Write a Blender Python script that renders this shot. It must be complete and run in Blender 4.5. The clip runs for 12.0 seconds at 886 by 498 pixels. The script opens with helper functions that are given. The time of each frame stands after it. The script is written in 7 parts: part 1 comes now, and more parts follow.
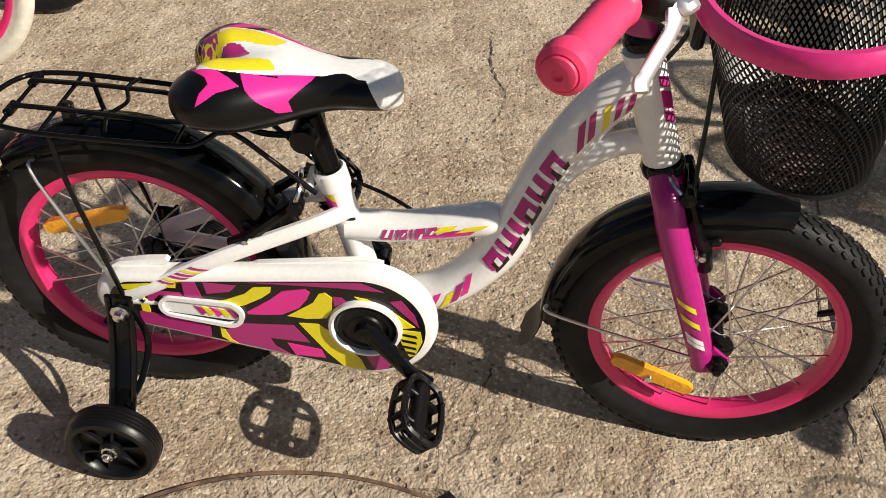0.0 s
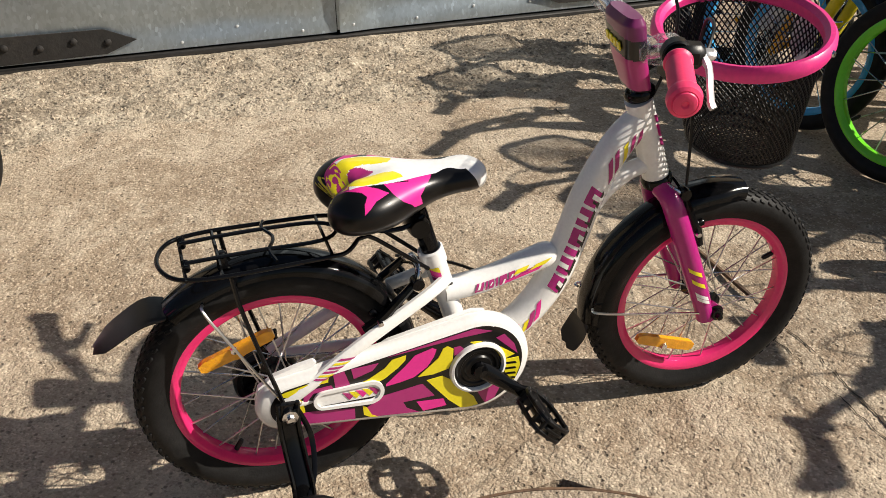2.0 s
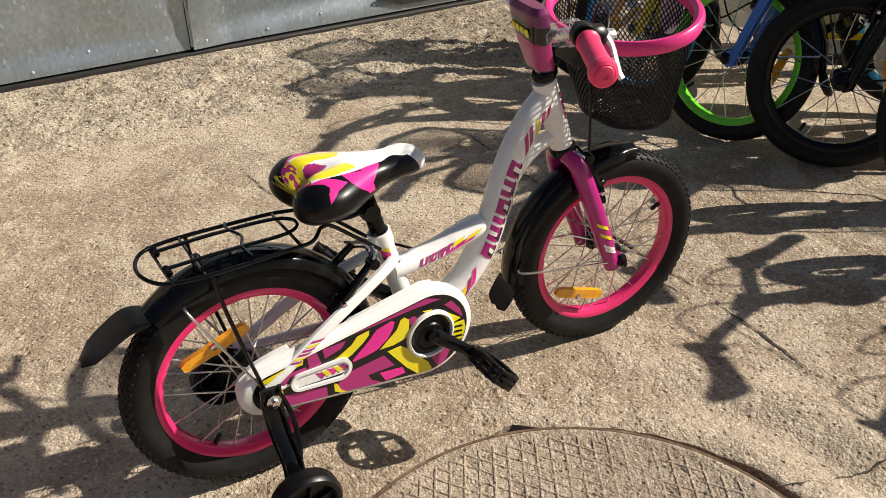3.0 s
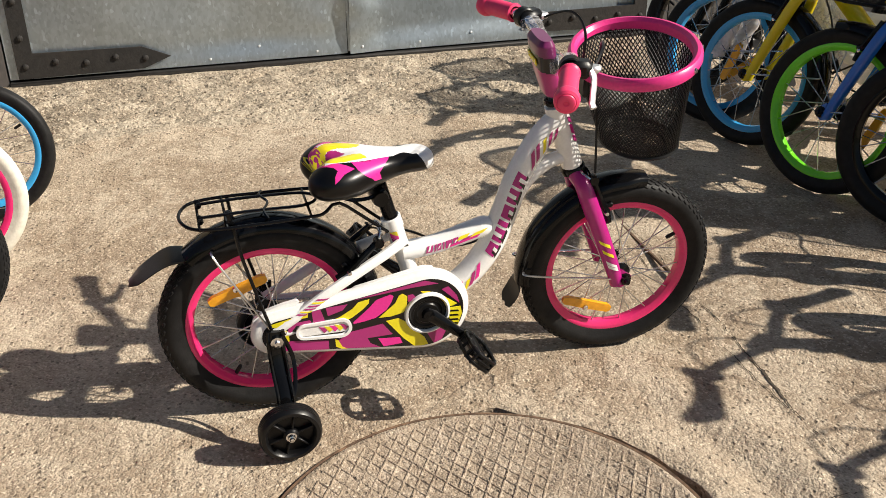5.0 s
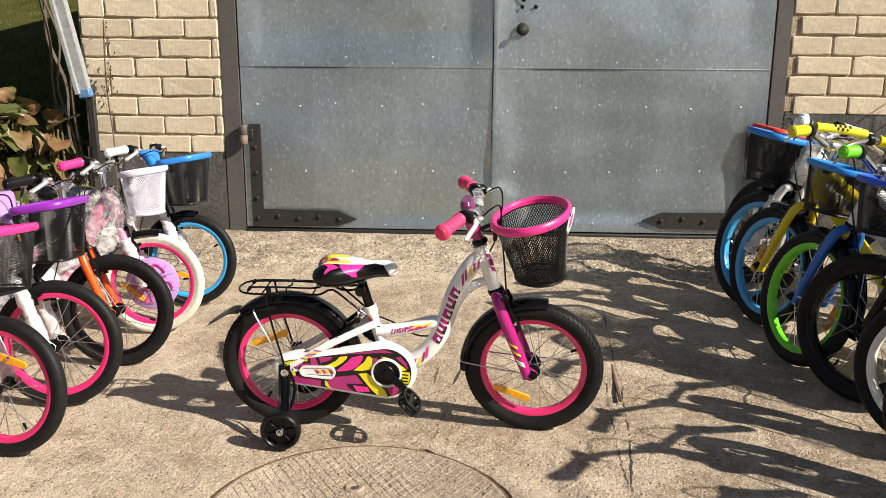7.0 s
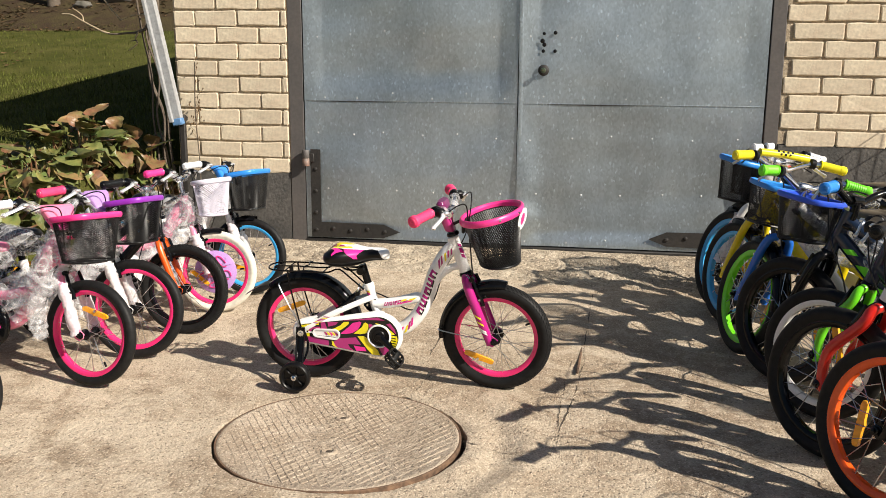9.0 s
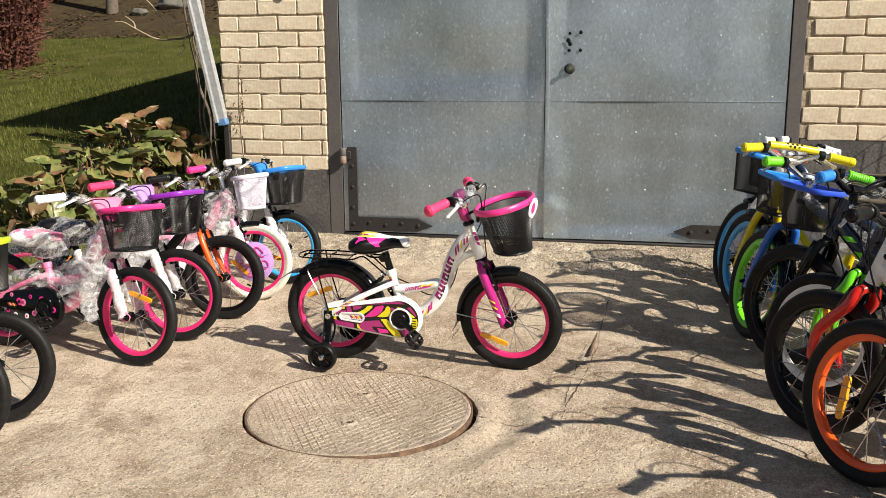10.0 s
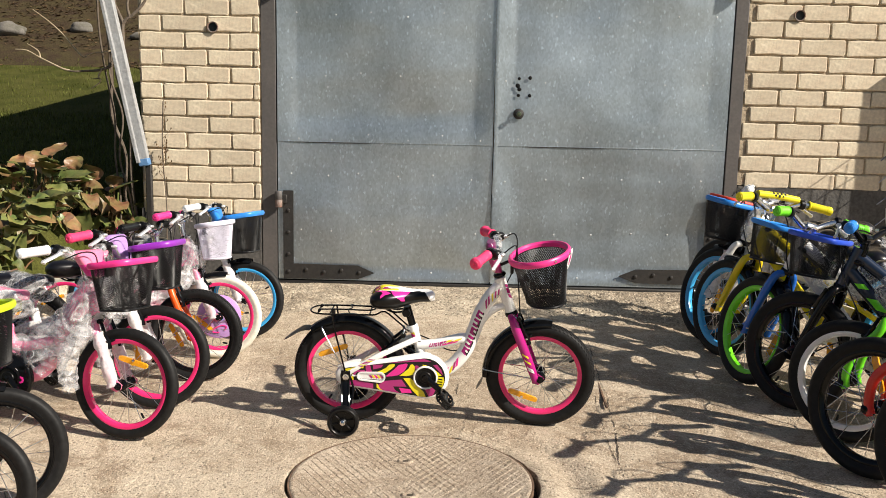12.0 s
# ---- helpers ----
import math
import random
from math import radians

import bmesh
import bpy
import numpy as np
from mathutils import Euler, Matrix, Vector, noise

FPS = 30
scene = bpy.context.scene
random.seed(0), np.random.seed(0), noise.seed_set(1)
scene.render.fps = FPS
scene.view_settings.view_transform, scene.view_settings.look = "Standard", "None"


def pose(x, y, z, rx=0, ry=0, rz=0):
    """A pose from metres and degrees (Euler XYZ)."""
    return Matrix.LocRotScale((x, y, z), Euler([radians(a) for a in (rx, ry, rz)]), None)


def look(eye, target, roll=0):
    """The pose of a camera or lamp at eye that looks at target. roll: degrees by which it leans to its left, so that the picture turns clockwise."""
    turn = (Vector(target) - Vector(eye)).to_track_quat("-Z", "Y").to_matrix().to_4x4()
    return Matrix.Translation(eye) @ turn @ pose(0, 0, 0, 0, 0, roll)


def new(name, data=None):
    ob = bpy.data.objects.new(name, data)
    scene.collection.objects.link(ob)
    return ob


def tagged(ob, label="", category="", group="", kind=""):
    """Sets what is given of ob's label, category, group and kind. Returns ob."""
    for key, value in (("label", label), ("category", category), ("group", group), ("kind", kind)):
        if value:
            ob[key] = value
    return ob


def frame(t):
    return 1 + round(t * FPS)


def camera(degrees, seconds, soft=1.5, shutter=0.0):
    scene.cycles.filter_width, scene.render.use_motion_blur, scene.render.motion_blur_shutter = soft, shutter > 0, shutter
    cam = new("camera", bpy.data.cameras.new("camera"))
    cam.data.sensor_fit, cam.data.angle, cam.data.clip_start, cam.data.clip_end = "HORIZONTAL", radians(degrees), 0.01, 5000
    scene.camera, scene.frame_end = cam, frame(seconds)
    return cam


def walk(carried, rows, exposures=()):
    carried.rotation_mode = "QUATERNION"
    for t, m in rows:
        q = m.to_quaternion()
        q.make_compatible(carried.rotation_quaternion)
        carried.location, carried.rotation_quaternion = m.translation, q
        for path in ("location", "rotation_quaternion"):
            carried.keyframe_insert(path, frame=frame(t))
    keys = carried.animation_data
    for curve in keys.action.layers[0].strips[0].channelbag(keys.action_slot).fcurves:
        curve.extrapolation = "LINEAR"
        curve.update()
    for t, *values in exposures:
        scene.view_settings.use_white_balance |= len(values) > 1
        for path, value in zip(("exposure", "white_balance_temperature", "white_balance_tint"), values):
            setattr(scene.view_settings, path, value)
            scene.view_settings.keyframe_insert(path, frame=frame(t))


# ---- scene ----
cam = camera(51.1, 12.0, 0.7)
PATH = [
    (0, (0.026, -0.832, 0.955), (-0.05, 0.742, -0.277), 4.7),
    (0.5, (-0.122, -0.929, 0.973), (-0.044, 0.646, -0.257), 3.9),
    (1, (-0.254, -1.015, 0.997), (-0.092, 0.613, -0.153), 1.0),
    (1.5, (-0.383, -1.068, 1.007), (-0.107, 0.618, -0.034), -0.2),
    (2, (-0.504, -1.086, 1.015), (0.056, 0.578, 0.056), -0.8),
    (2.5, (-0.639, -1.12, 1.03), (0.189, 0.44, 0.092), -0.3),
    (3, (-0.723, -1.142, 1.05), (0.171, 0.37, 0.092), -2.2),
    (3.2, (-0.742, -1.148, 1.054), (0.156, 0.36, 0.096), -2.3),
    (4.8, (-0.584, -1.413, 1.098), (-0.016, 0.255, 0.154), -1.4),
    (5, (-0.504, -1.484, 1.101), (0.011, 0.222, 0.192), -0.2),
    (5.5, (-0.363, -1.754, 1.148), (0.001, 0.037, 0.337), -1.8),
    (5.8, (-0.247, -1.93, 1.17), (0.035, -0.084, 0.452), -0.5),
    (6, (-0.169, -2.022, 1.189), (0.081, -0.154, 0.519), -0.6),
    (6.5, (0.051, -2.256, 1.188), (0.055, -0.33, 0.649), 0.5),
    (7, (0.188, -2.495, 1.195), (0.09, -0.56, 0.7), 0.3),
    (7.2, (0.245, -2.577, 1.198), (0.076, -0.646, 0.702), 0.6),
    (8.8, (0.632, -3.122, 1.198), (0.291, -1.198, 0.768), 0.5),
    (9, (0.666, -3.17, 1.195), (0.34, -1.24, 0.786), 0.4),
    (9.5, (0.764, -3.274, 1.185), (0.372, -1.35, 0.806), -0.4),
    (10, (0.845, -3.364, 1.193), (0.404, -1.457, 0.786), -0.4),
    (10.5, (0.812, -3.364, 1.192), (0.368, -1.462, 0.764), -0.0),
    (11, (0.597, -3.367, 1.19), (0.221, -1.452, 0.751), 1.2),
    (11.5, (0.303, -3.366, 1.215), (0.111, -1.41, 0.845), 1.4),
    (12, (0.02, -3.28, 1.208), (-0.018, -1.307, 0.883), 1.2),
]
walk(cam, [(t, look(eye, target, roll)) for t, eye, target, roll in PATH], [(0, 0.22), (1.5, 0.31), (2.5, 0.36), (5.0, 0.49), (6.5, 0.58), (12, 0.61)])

# ---- light: low sun from the right, clear sky ----
SUN = Vector((1.29, -0.58, 1.0)).normalized()
lamp = new("sun", bpy.data.lights.new("sun", "SUN"))
lamp.data.energy, lamp.data.angle, lamp.data.color = 5.0, radians(0.55), (1.0, 0.92, 0.80)
lamp.matrix_world = look(SUN * 20, (0, 0, 0))
world = bpy.data.worlds.new("sky")
scene.world = world
world.use_nodes = True
sky = world.node_tree.nodes.new("ShaderNodeTexSky")
sky.sky_type, sky.sun_disc = "NISHITA", False
sky.sun_elevation = math.asin(SUN.z)
sky.sun_rotation = math.pi / 2 - math.atan2(SUN.y, SUN.x)
back = world.node_tree.nodes["Background"]
back.inputs["Strength"].default_value = 0.044
world.node_tree.links.new(sky.outputs[0], back.inputs["Color"])


# ---- materials ----
def mat(name, color, rough=0.5, metal=0.0, tint=None, scale=6.0, amount=0.5, fine=60.0, grain=0.12, bump=0.0, bump_scale=80.0,
        coat=0.0, alpha=1.0, rough_var=0.1, trans=0.0, spec=0.5):
    """Principled surface whose colour and gloss vary at two scales."""
    m = bpy.data.materials.new(name)
    m.use_nodes = True
    nt = m.node_tree
    n, l = nt.nodes, nt.links
    b = n["Principled BSDF"]
    tc = n.new("ShaderNodeTexCoord")
    big = n.new("ShaderNodeTexNoise")
    big.inputs["Scale"].default_value, big.inputs["Detail"].default_value = scale, 5.0
    small = n.new("ShaderNodeTexNoise")
    small.inputs["Scale"].default_value, small.inputs["Detail"].default_value = fine, 3.0
    for t in (big, small):
        l.new(tc.outputs["Object"], t.inputs["Vector"])
    ramp = n.new("ShaderNodeMapRange")
    ramp.inputs["From Min"].default_value, ramp.inputs["From Max"].default_value = 0.35, 0.68
    l.new(big.outputs["Fac"], ramp.inputs["Value"])
    gain = n.new("ShaderNodeMath")
    gain.operation, gain.inputs[1].default_value = "MULTIPLY", amount
    l.new(ramp.outputs["Result"], gain.inputs[0])
    mix = n.new("ShaderNodeMix")
    mix.data_type = "RGBA"
    mix.inputs["A"].default_value = (*color, 1)
    mix.inputs["B"].default_value = (*(tint or [c * 0.8 for c in color]), 1)
    l.new(gain.outputs[0], mix.inputs["Factor"])
    speck = n.new("ShaderNodeMapRange")
    speck.inputs["From Min"].default_value, speck.inputs["From Max"].default_value = 0.3, 0.7
    speck.inputs["To Min"].default_value, speck.inputs["To Max"].default_value = 1 - grain, 1 + grain
    l.new(small.outputs["Fac"], speck.inputs["Value"])
    mul = n.new("ShaderNodeVectorMath")
    mul.operation = "SCALE"
    l.new(mix.outputs["Result"], mul.inputs[0])
    l.new(speck.outputs["Result"], mul.inputs["Scale"])
    l.new(mul.outputs["Vector"], b.inputs["Base Color"])
    rv = n.new("ShaderNodeMapRange")
    rv.inputs["To Min"].default_value, rv.inputs["To Max"].default_value = max(0.02, rough - rough_var), min(1, rough + rough_var)
    l.new(big.outputs["Fac"], rv.inputs["Value"])
    l.new(rv.outputs["Result"], b.inputs["Roughness"])
    b.inputs["Metallic"].default_value = metal
    b.inputs["Specular IOR Level"].default_value = spec
    b.inputs["Coat Weight"].default_value = coat
    b.inputs["Coat Roughness"].default_value = 0.06
    b.inputs["Alpha"].default_value = alpha
    b.inputs["Transmission Weight"].default_value = trans
    if bump:
        h = n.new("ShaderNodeTexNoise")
        h.inputs["Scale"].default_value, h.inputs["Detail"].default_value = bump_scale, 6.0
        l.new(tc.outputs["Object"], h.inputs["Vector"])
        bn = n.new("ShaderNodeBump")
        bn.inputs["Strength"].default_value, bn.inputs["Distance"].default_value = bump, 0.01
        l.new(h.outputs["Fac"], bn.inputs["Height"])
        l.new(bn.outputs["Normal"], b.inputs["Normal"])
    return m


def paint(name, color, rough=0.22):
    return mat(name, color, rough, coat=0.35, spec=0.4, amount=0.12, grain=0.04, fine=200, rough_var=0.06)


def plastic(name, color, rough=0.4):
    return mat(name, color, rough, amount=0.15, grain=0.06, fine=150, bump=0.03, bump_scale=300)


WHITE = paint("white_paint", (0.87, 0.86, 0.84))
BLACK = mat("black_paint", (0.004, 0.004, 0.0045), 0.10, coat=0.05, spec=0.22, amount=0.12, grain=0.04, fine=200, rough_var=0.05)
BLACK_PLASTIC = mat("black_plastic", (0.005, 0.005, 0.0055), 0.36, spec=0.3, amount=0.15, grain=0.06, fine=150, bump=0.03, bump_scale=300)
RUBBER = mat("tyre_rubber", (0.012, 0.012, 0.0125), 0.5, tint=(0.024, 0.022, 0.020), amount=0.3, grain=0.25, bump=0.1, bump_scale=220, spec=0.15)
WHITE_RUBBER = mat("white_rubber", (0.72, 0.69, 0.6), 0.7, tint=(0.55, 0.5, 0.4), amount=0.5, bump=0.1, bump_scale=200)
CHROME = mat("chrome", (0.75, 0.75, 0.76), 0.18, 1.0, grain=0.05, amount=0.1)
ALLOY = mat("bright_alloy", (0.86, 0.86, 0.86), 0.42, 0.85, grain=0.05, amount=0.12)
STEEL = mat("spoke_steel", (0.62, 0.62, 0.63), 0.28, 1.0, grain=0.05, amount=0.15)
MAGENTA = paint("magenta_paint", (0.42, 0.015, 0.19))
PINK_RIM = paint("pink_rim_paint", (0.80, 0.03, 0.17), 0.25)
PINK_PLASTIC = plastic("pink_plastic", (0.80, 0.04, 0.25), 0.35)
CORAL = mat("coral_grip_rubber", (0.92, 0.055, 0.17), 0.45, amount=0.15, grain=0.05, bump=0.05, bump_scale=300)
YELLOW = paint("yellow_film", (0.85, 0.72, 0.02), 0.3)
PINK_FILM = paint("hot_pink_film", (0.80, 0.03, 0.30), 0.3)
PLUM_FILM = paint("plum_film", (0.42, 0.03, 0.18), 0.3)
BLACK_FILM = paint("black_film", (0.006, 0.005, 0.006), 0.3)
DARK_PLUM = paint("dark_plum_film", (0.17, 0.02, 0.10), 0.3)
SADDLE_BLACK = mat("black_saddle_cover", (0.004, 0.0038, 0.004), 0.30, spec=0.28, coat=0.08, amount=0.12, grain=0.05, fine=200, bump=0.02, bump_scale=300)
AMBER = mat("amber_reflector", (0.92, 0.42, 0.015), 0.25, coat=0.4, bump=0.25, bump_scale=260, amount=0.3, tint=(0.7, 0.2, 0.0))
BLUE_RIM = paint("sky_blue_paint", (0.05, 0.38, 0.75), 0.25)
BLUE = paint("blue_paint", (0.02, 0.14, 0.55), 0.25)
SKY_PLASTIC = plastic("sky_blue_plastic", (0.03, 0.24, 0.72), 0.35)
ROYAL_PLASTIC = plastic("royal_blue_plastic", (0.03, 0.09, 0.62), 0.35)
GREEN = paint("lime_green_paint", (0.16, 0.70, 0.02), 0.25)
GREEN_GRIP = plastic("lime_green_rubber", (0.17, 0.72, 0.02), 0.5)
YELLOW_PAINT = paint("yellow_paint", (0.80, 0.62, 0.01), 0.25)
ORANGE = paint("orange_paint", (0.85, 0.10, 0.01), 0.25)
RED = paint("red_paint", (0.62, 0.02, 0.012), 0.25)
RED_PLASTIC = plastic("red_plastic", (0.70, 0.05, 0.03), 0.4)
PURPLE = plastic("purple_plastic", (0.27, 0.03, 0.42), 0.35)
FROST_PLASTIC = plastic("pale_lilac_plastic", (0.74, 0.71, 0.82), 0.4)
LILAC = plastic("lilac_plastic", (0.48, 0.28, 0.62), 0.4)
LIME_PLASTIC = plastic("yellow_green_plastic", (0.55, 0.75, 0.02), 0.4)
PALE_PINK = paint("pale_pink_paint", (0.82, 0.22, 0.37), 0.3)
WHITE_PLASTIC = plastic("white_plastic", (0.85, 0.85, 0.84), 0.35)
NAVY = paint("dark_navy_paint", (0.01, 0.02, 0.045), 0.25)


def wrap_material(name, colour, low, high, bump, rough):
    m = mat(name, colour, rough, amount=0.2, bump=bump, bump_scale=45, rough_var=0.1)
    nt = m.node_tree
    b = nt.nodes["Principled BSDF"]
    tc = nt.nodes.new("ShaderNodeTexCoord")
    v = nt.nodes.new("ShaderNodeTexNoise")
    v.inputs["Scale"].default_value = 22
    v.inputs["Detail"].default_value = 7
    r = nt.nodes.new("ShaderNodeMapRange")
    r.inputs["From Min"].default_value, r.inputs["From Max"].default_value = 0.43, 0.60
    r.inputs["To Min"].default_value, r.inputs["To Max"].default_value = low, high
    nt.links.new(tc.outputs["Object"], v.inputs["Vector"])
    nt.links.new(v.outputs["Fac"], r.inputs["Value"])
    nt.links.new(r.outputs["Result"], b.inputs["Alpha"])
    return m


def clear_film(name):
    """Thin clear film: nearly transparent, bright glints painted in as opaque white crease lines."""
    m = mat(name, (0.90, 0.90, 0.92), 0.12, amount=0.05, bump=0.6, bump_scale=28, rough_var=0.06)
    nt = m.node_tree
    b = nt.nodes["Principled BSDF"]
    tc = nt.nodes.new("ShaderNodeTexCoord")
    total = None
    for scale, width, low, high in ((7, 0.10, 0.07, 0.34), (17, 0.045, 0.0, 0.46)):
        v = nt.nodes.new("ShaderNodeTexNoise")
        v.inputs["Scale"].default_value = scale
        v.inputs["Detail"].default_value = 3
        v.inputs["Distortion"].default_value = 1.2
        off = nt.nodes.new("ShaderNodeMath")
        off.operation = "SUBTRACT"
        off.inputs[1].default_value = 0.5
        mag = nt.nodes.new("ShaderNodeMath")
        mag.operation = "ABSOLUTE"
        r = nt.nodes.new("ShaderNodeMapRange")
        r.inputs["From Min"].default_value, r.inputs["From Max"].default_value = 0.0, width
        r.inputs["To Min"].default_value, r.inputs["To Max"].default_value = high, low
        nt.links.new(tc.outputs["Object"], v.inputs["Vector"])
        nt.links.new(v.outputs["Fac"], off.inputs[0])
        nt.links.new(off.outputs[0], mag.inputs[0])
        nt.links.new(mag.outputs[0], r.inputs["Value"])
        if total is None:
            total = r.outputs["Result"]
        else:
            add = nt.nodes.new("ShaderNodeMath")
            add.operation = "MAXIMUM"
            nt.links.new(total, add.inputs[0])
            nt.links.new(r.outputs["Result"], add.inputs[1])
            total = add.outputs[0]
    nt.links.new(total, b.inputs["Alpha"])
    return m


WRAP = clear_film("clear_wrap")
FOAM = wrap_material("white_foam_film", (0.88, 0.84, 0.85), 0.50, 0.90, 0.4, 0.28)


def concrete_material(name, base, dark, light, pebble=1.0, bleached=False):
    """Weathered concrete: exposed grit, broad stains, fine pits."""
    m = bpy.data.materials.new(name)
    m.use_nodes = True
    nt = m.node_tree
    n, l = nt.nodes, nt.links
    b = n["Principled BSDF"]
    tc = n.new("ShaderNodeTexCoord")

    def tex(kind, sc, **kw):
        t = n.new(kind)
        t.inputs["Scale"].default_value = sc
        for k, v in kw.items():
            t.inputs[k].default_value = v
        l.new(tc.outputs["Object"], t.inputs["Vector"])
        return t

    def rng(src, a, c, lo, hi):
        r = n.new("ShaderNodeMapRange")
        for k, v in (("From Min", a), ("From Max", c), ("To Min", lo), ("To Max", hi)):
            r.inputs[k].default_value = v
        l.new(src, r.inputs["Value"])
        return r.outputs["Result"]

    def blend(fac, a, c, mode="MIX"):
        x = n.new("ShaderNodeMix")
        x.data_type, x.blend_type = "RGBA", mode
        l.new(fac, x.inputs["Factor"])
        for sock, val in (("A", a), ("B", c)):
            if isinstance(val, tuple):
                x.inputs[sock].default_value = (*val, 1)
            else:
                l.new(val, x.inputs[sock])
        return x.outputs["Result"]
    stain = tex("ShaderNodeTexNoise", 1.3, Detail=8.0, Roughness=0.68)
    mid = tex("ShaderNodeTexNoise", 14.0, Detail=7.0, Roughness=0.7)
    grit = tex("ShaderNodeTexVoronoi", 250.0 / pebble)
    stone = tex("ShaderNodeTexVoronoi", 105.0 / pebble)
    sand = tex("ShaderNodeTexNoise", 75.0 / pebble, Detail=5.0, Roughness=0.7)
    lump = tex("ShaderNodeTexNoise", 34.0 / pebble, Detail=4.0, Roughness=0.6)
    fine = tex("ShaderNodeTexNoise", 240.0 / pebble, Detail=3.0)
    blotch = tex("ShaderNodeTexNoise", 4.5, Detail=9.0, Roughness=0.72, Distortion=0.6)
    col = blend(rng(stain.outputs["Fac"], 0.40, 0.68, 0, 0.75), base, dark)
    col = blend(rng(blotch.outputs["Fac"], 0.50, 0.58, 0, 0.72), col, light)
    col = blend(rng(blotch.outputs["Fac"], 0.46, 0.36, 0, 0.45), col, dark)
    worn = tex("ShaderNodeTexNoise", 0.85, Detail=9.0, Roughness=0.7, Distortion=0.4)
    col = blend(rng(worn.outputs["Fac"], 0.48, 0.58, 0, 0.55), col, light)
    col = blend(rng(worn.outputs["Fac"], 0.46, 0.36, 0, 0.5), col, dark)
    col = blend(rng(mid.outputs["Fac"], 0.50, 0.66, 0, 0.55), col, light)
    if bleached:
        # lime bloom on the open yard
        xyz = n.new("ShaderNodeSeparateXYZ")
        l.new(tc.outputs["Object"], xyz.inputs[0])
        fac = rng(xyz.outputs[0], -0.35, -1.0, 0, 1)
        for other in (rng(xyz.outputs[1], 0.25, -0.4, 0, 1), rng(blotch.outputs["Fac"], 0.42, 0.54, 0, 0.95)):
            x = n.new("ShaderNodeMath")
            x.operation = "MULTIPLY"
            l.new(fac, x.inputs[0])
            l.new(other, x.inputs[1])
            fac = x.outputs[0]
        col = blend(fac, col, tuple(min(1, c * 1.08) for c in light))
    hsv = n.new("ShaderNodeSeparateColor")
    l.new(grit.outputs["Color"], hsv.inputs[0])
    col = blend(rng(hsv.outputs[0], 0.82, 0.97, 0, 0.40), col, tuple(c * 0.25 for c in dark))
    col = blend(rng(hsv.outputs[1], 0.74, 0.97, 0, 0.6), col, tuple(min(1, c * 1.35) for c in light))
    col = blend(rng(fine.outputs["Fac"], 0.4, 0.72, 0, 0.35), col, dark)
    col = blend(rng(sand.outputs["Fac"], 0.52, 0.70, 0, 0.55), col, dark)
    sep = n.new("ShaderNodeSeparateColor")
    l.new(stone.outputs["Color"], sep.inputs[0])

    def product(p, q):
        x = n.new("ShaderNodeMath")
        x.operation = "MULTIPLY"
        l.new(p, x.inputs[0])
        l.new(q, x.inputs[1])
        return x.outputs[0]
    core = rng(stone.outputs["Distance"], 0.42, 0.22, 0, 1)
    pit = product(core, rng(sep.outputs[0], 0.80, 0.86, 0, 1))
    chip = product(core, rng(sep.outputs[1], 0.88, 0.93, 0, 1))
    col = blend(rng(chip, 0, 1, 0, 0.55), col, tuple(min(1, c * 1.25) for c in light))
    col = blend(rng(pit, 0, 1, 0, 0.62), col, tuple(c * 0.3 for c in dark))
    l.new(col, b.inputs["Base Color"])
    b.inputs["Roughness"].default_value = 0.9
    height = None
    for src, gain in ((grit.outputs["Distance"], -0.30), (sand.outputs["Fac"], 1.1), (lump.outputs["Fac"], 1.6), (mid.outputs["Fac"], 1.6), (pit, -0.5), (chip, 0.25)):
        h = n.new("ShaderNodeMath")
        h.operation, h.inputs[1].default_value = "MULTIPLY_ADD", gain
        l.new(src, h.inputs[0])
        if height is None:
            h.inputs[2].default_value = 0.0
        else:
            l.new(height, h.inputs[2])
        height = h.outputs[0]
    bn = n.new("ShaderNodeBump")
    bn.inputs["Strength"].default_value, bn.inputs["Distance"].default_value = 0.9, 0.0055 * pebble
    l.new(height, bn.inputs["Height"])
    l.new(bn.outputs["Normal"], b.inputs["Normal"])
    return m


CONCRETE = concrete_material("yard_concrete", (0.40, 0.308, 0.213), (0.245, 0.178, 0.120), (0.62, 0.52, 0.395), 1.15, True)
ROUGH_CONCRETE = concrete_material("rough_gravel_concrete", (0.38, 0.310, 0.225), (0.22, 0.170, 0.118), (0.60, 0.51, 0.39), 2.2)
COVER_CONCRETE = concrete_material("cover_concrete", (0.40, 0.318, 0.232), (0.27, 0.205, 0.145), (0.54, 0.45, 0.35), 1.1)
PLINTH_DARK = mat("dark_plinth_render", (0.06, 0.058, 0.055), 0.85, tint=(0.13, 0.12, 0.11), amount=0.7, bump=0.4, bump_scale=60, grain=0.3)
DIRT = mat("crack_dirt", (0.075, 0.058, 0.042), 0.95, bump=0.3, grain=0.4)
IRON = mat("dark_iron", (0.020, 0.019, 0.018), 0.7, 0.1, tint=(0.034, 0.028, 0.024), amount=0.5, grain=0.25, bump=0.15, bump_scale=120)
RIVET = mat("pale_rivet_zinc", (0.66, 0.68, 0.69), 0.5, 0.25, amount=0.3, grain=0.1)
JAMB = mat("brown_grey_steel_paint", (0.090, 0.083, 0.080), 0.55, tint=(0.12, 0.105, 0.098), amount=0.5, grain=0.12, bump=0.06, bump_scale=90)
VERDIGRIS = mat("green_tarnished_brass", (0.03, 0.075, 0.05), 0.5, 0.4, tint=(0.10, 0.09, 0.05), scale=60, amount=0.8, grain=0.3)
DULL_BLUE = plastic("faded_blue_plastic", (0.10, 0.22, 0.42), 0.6)
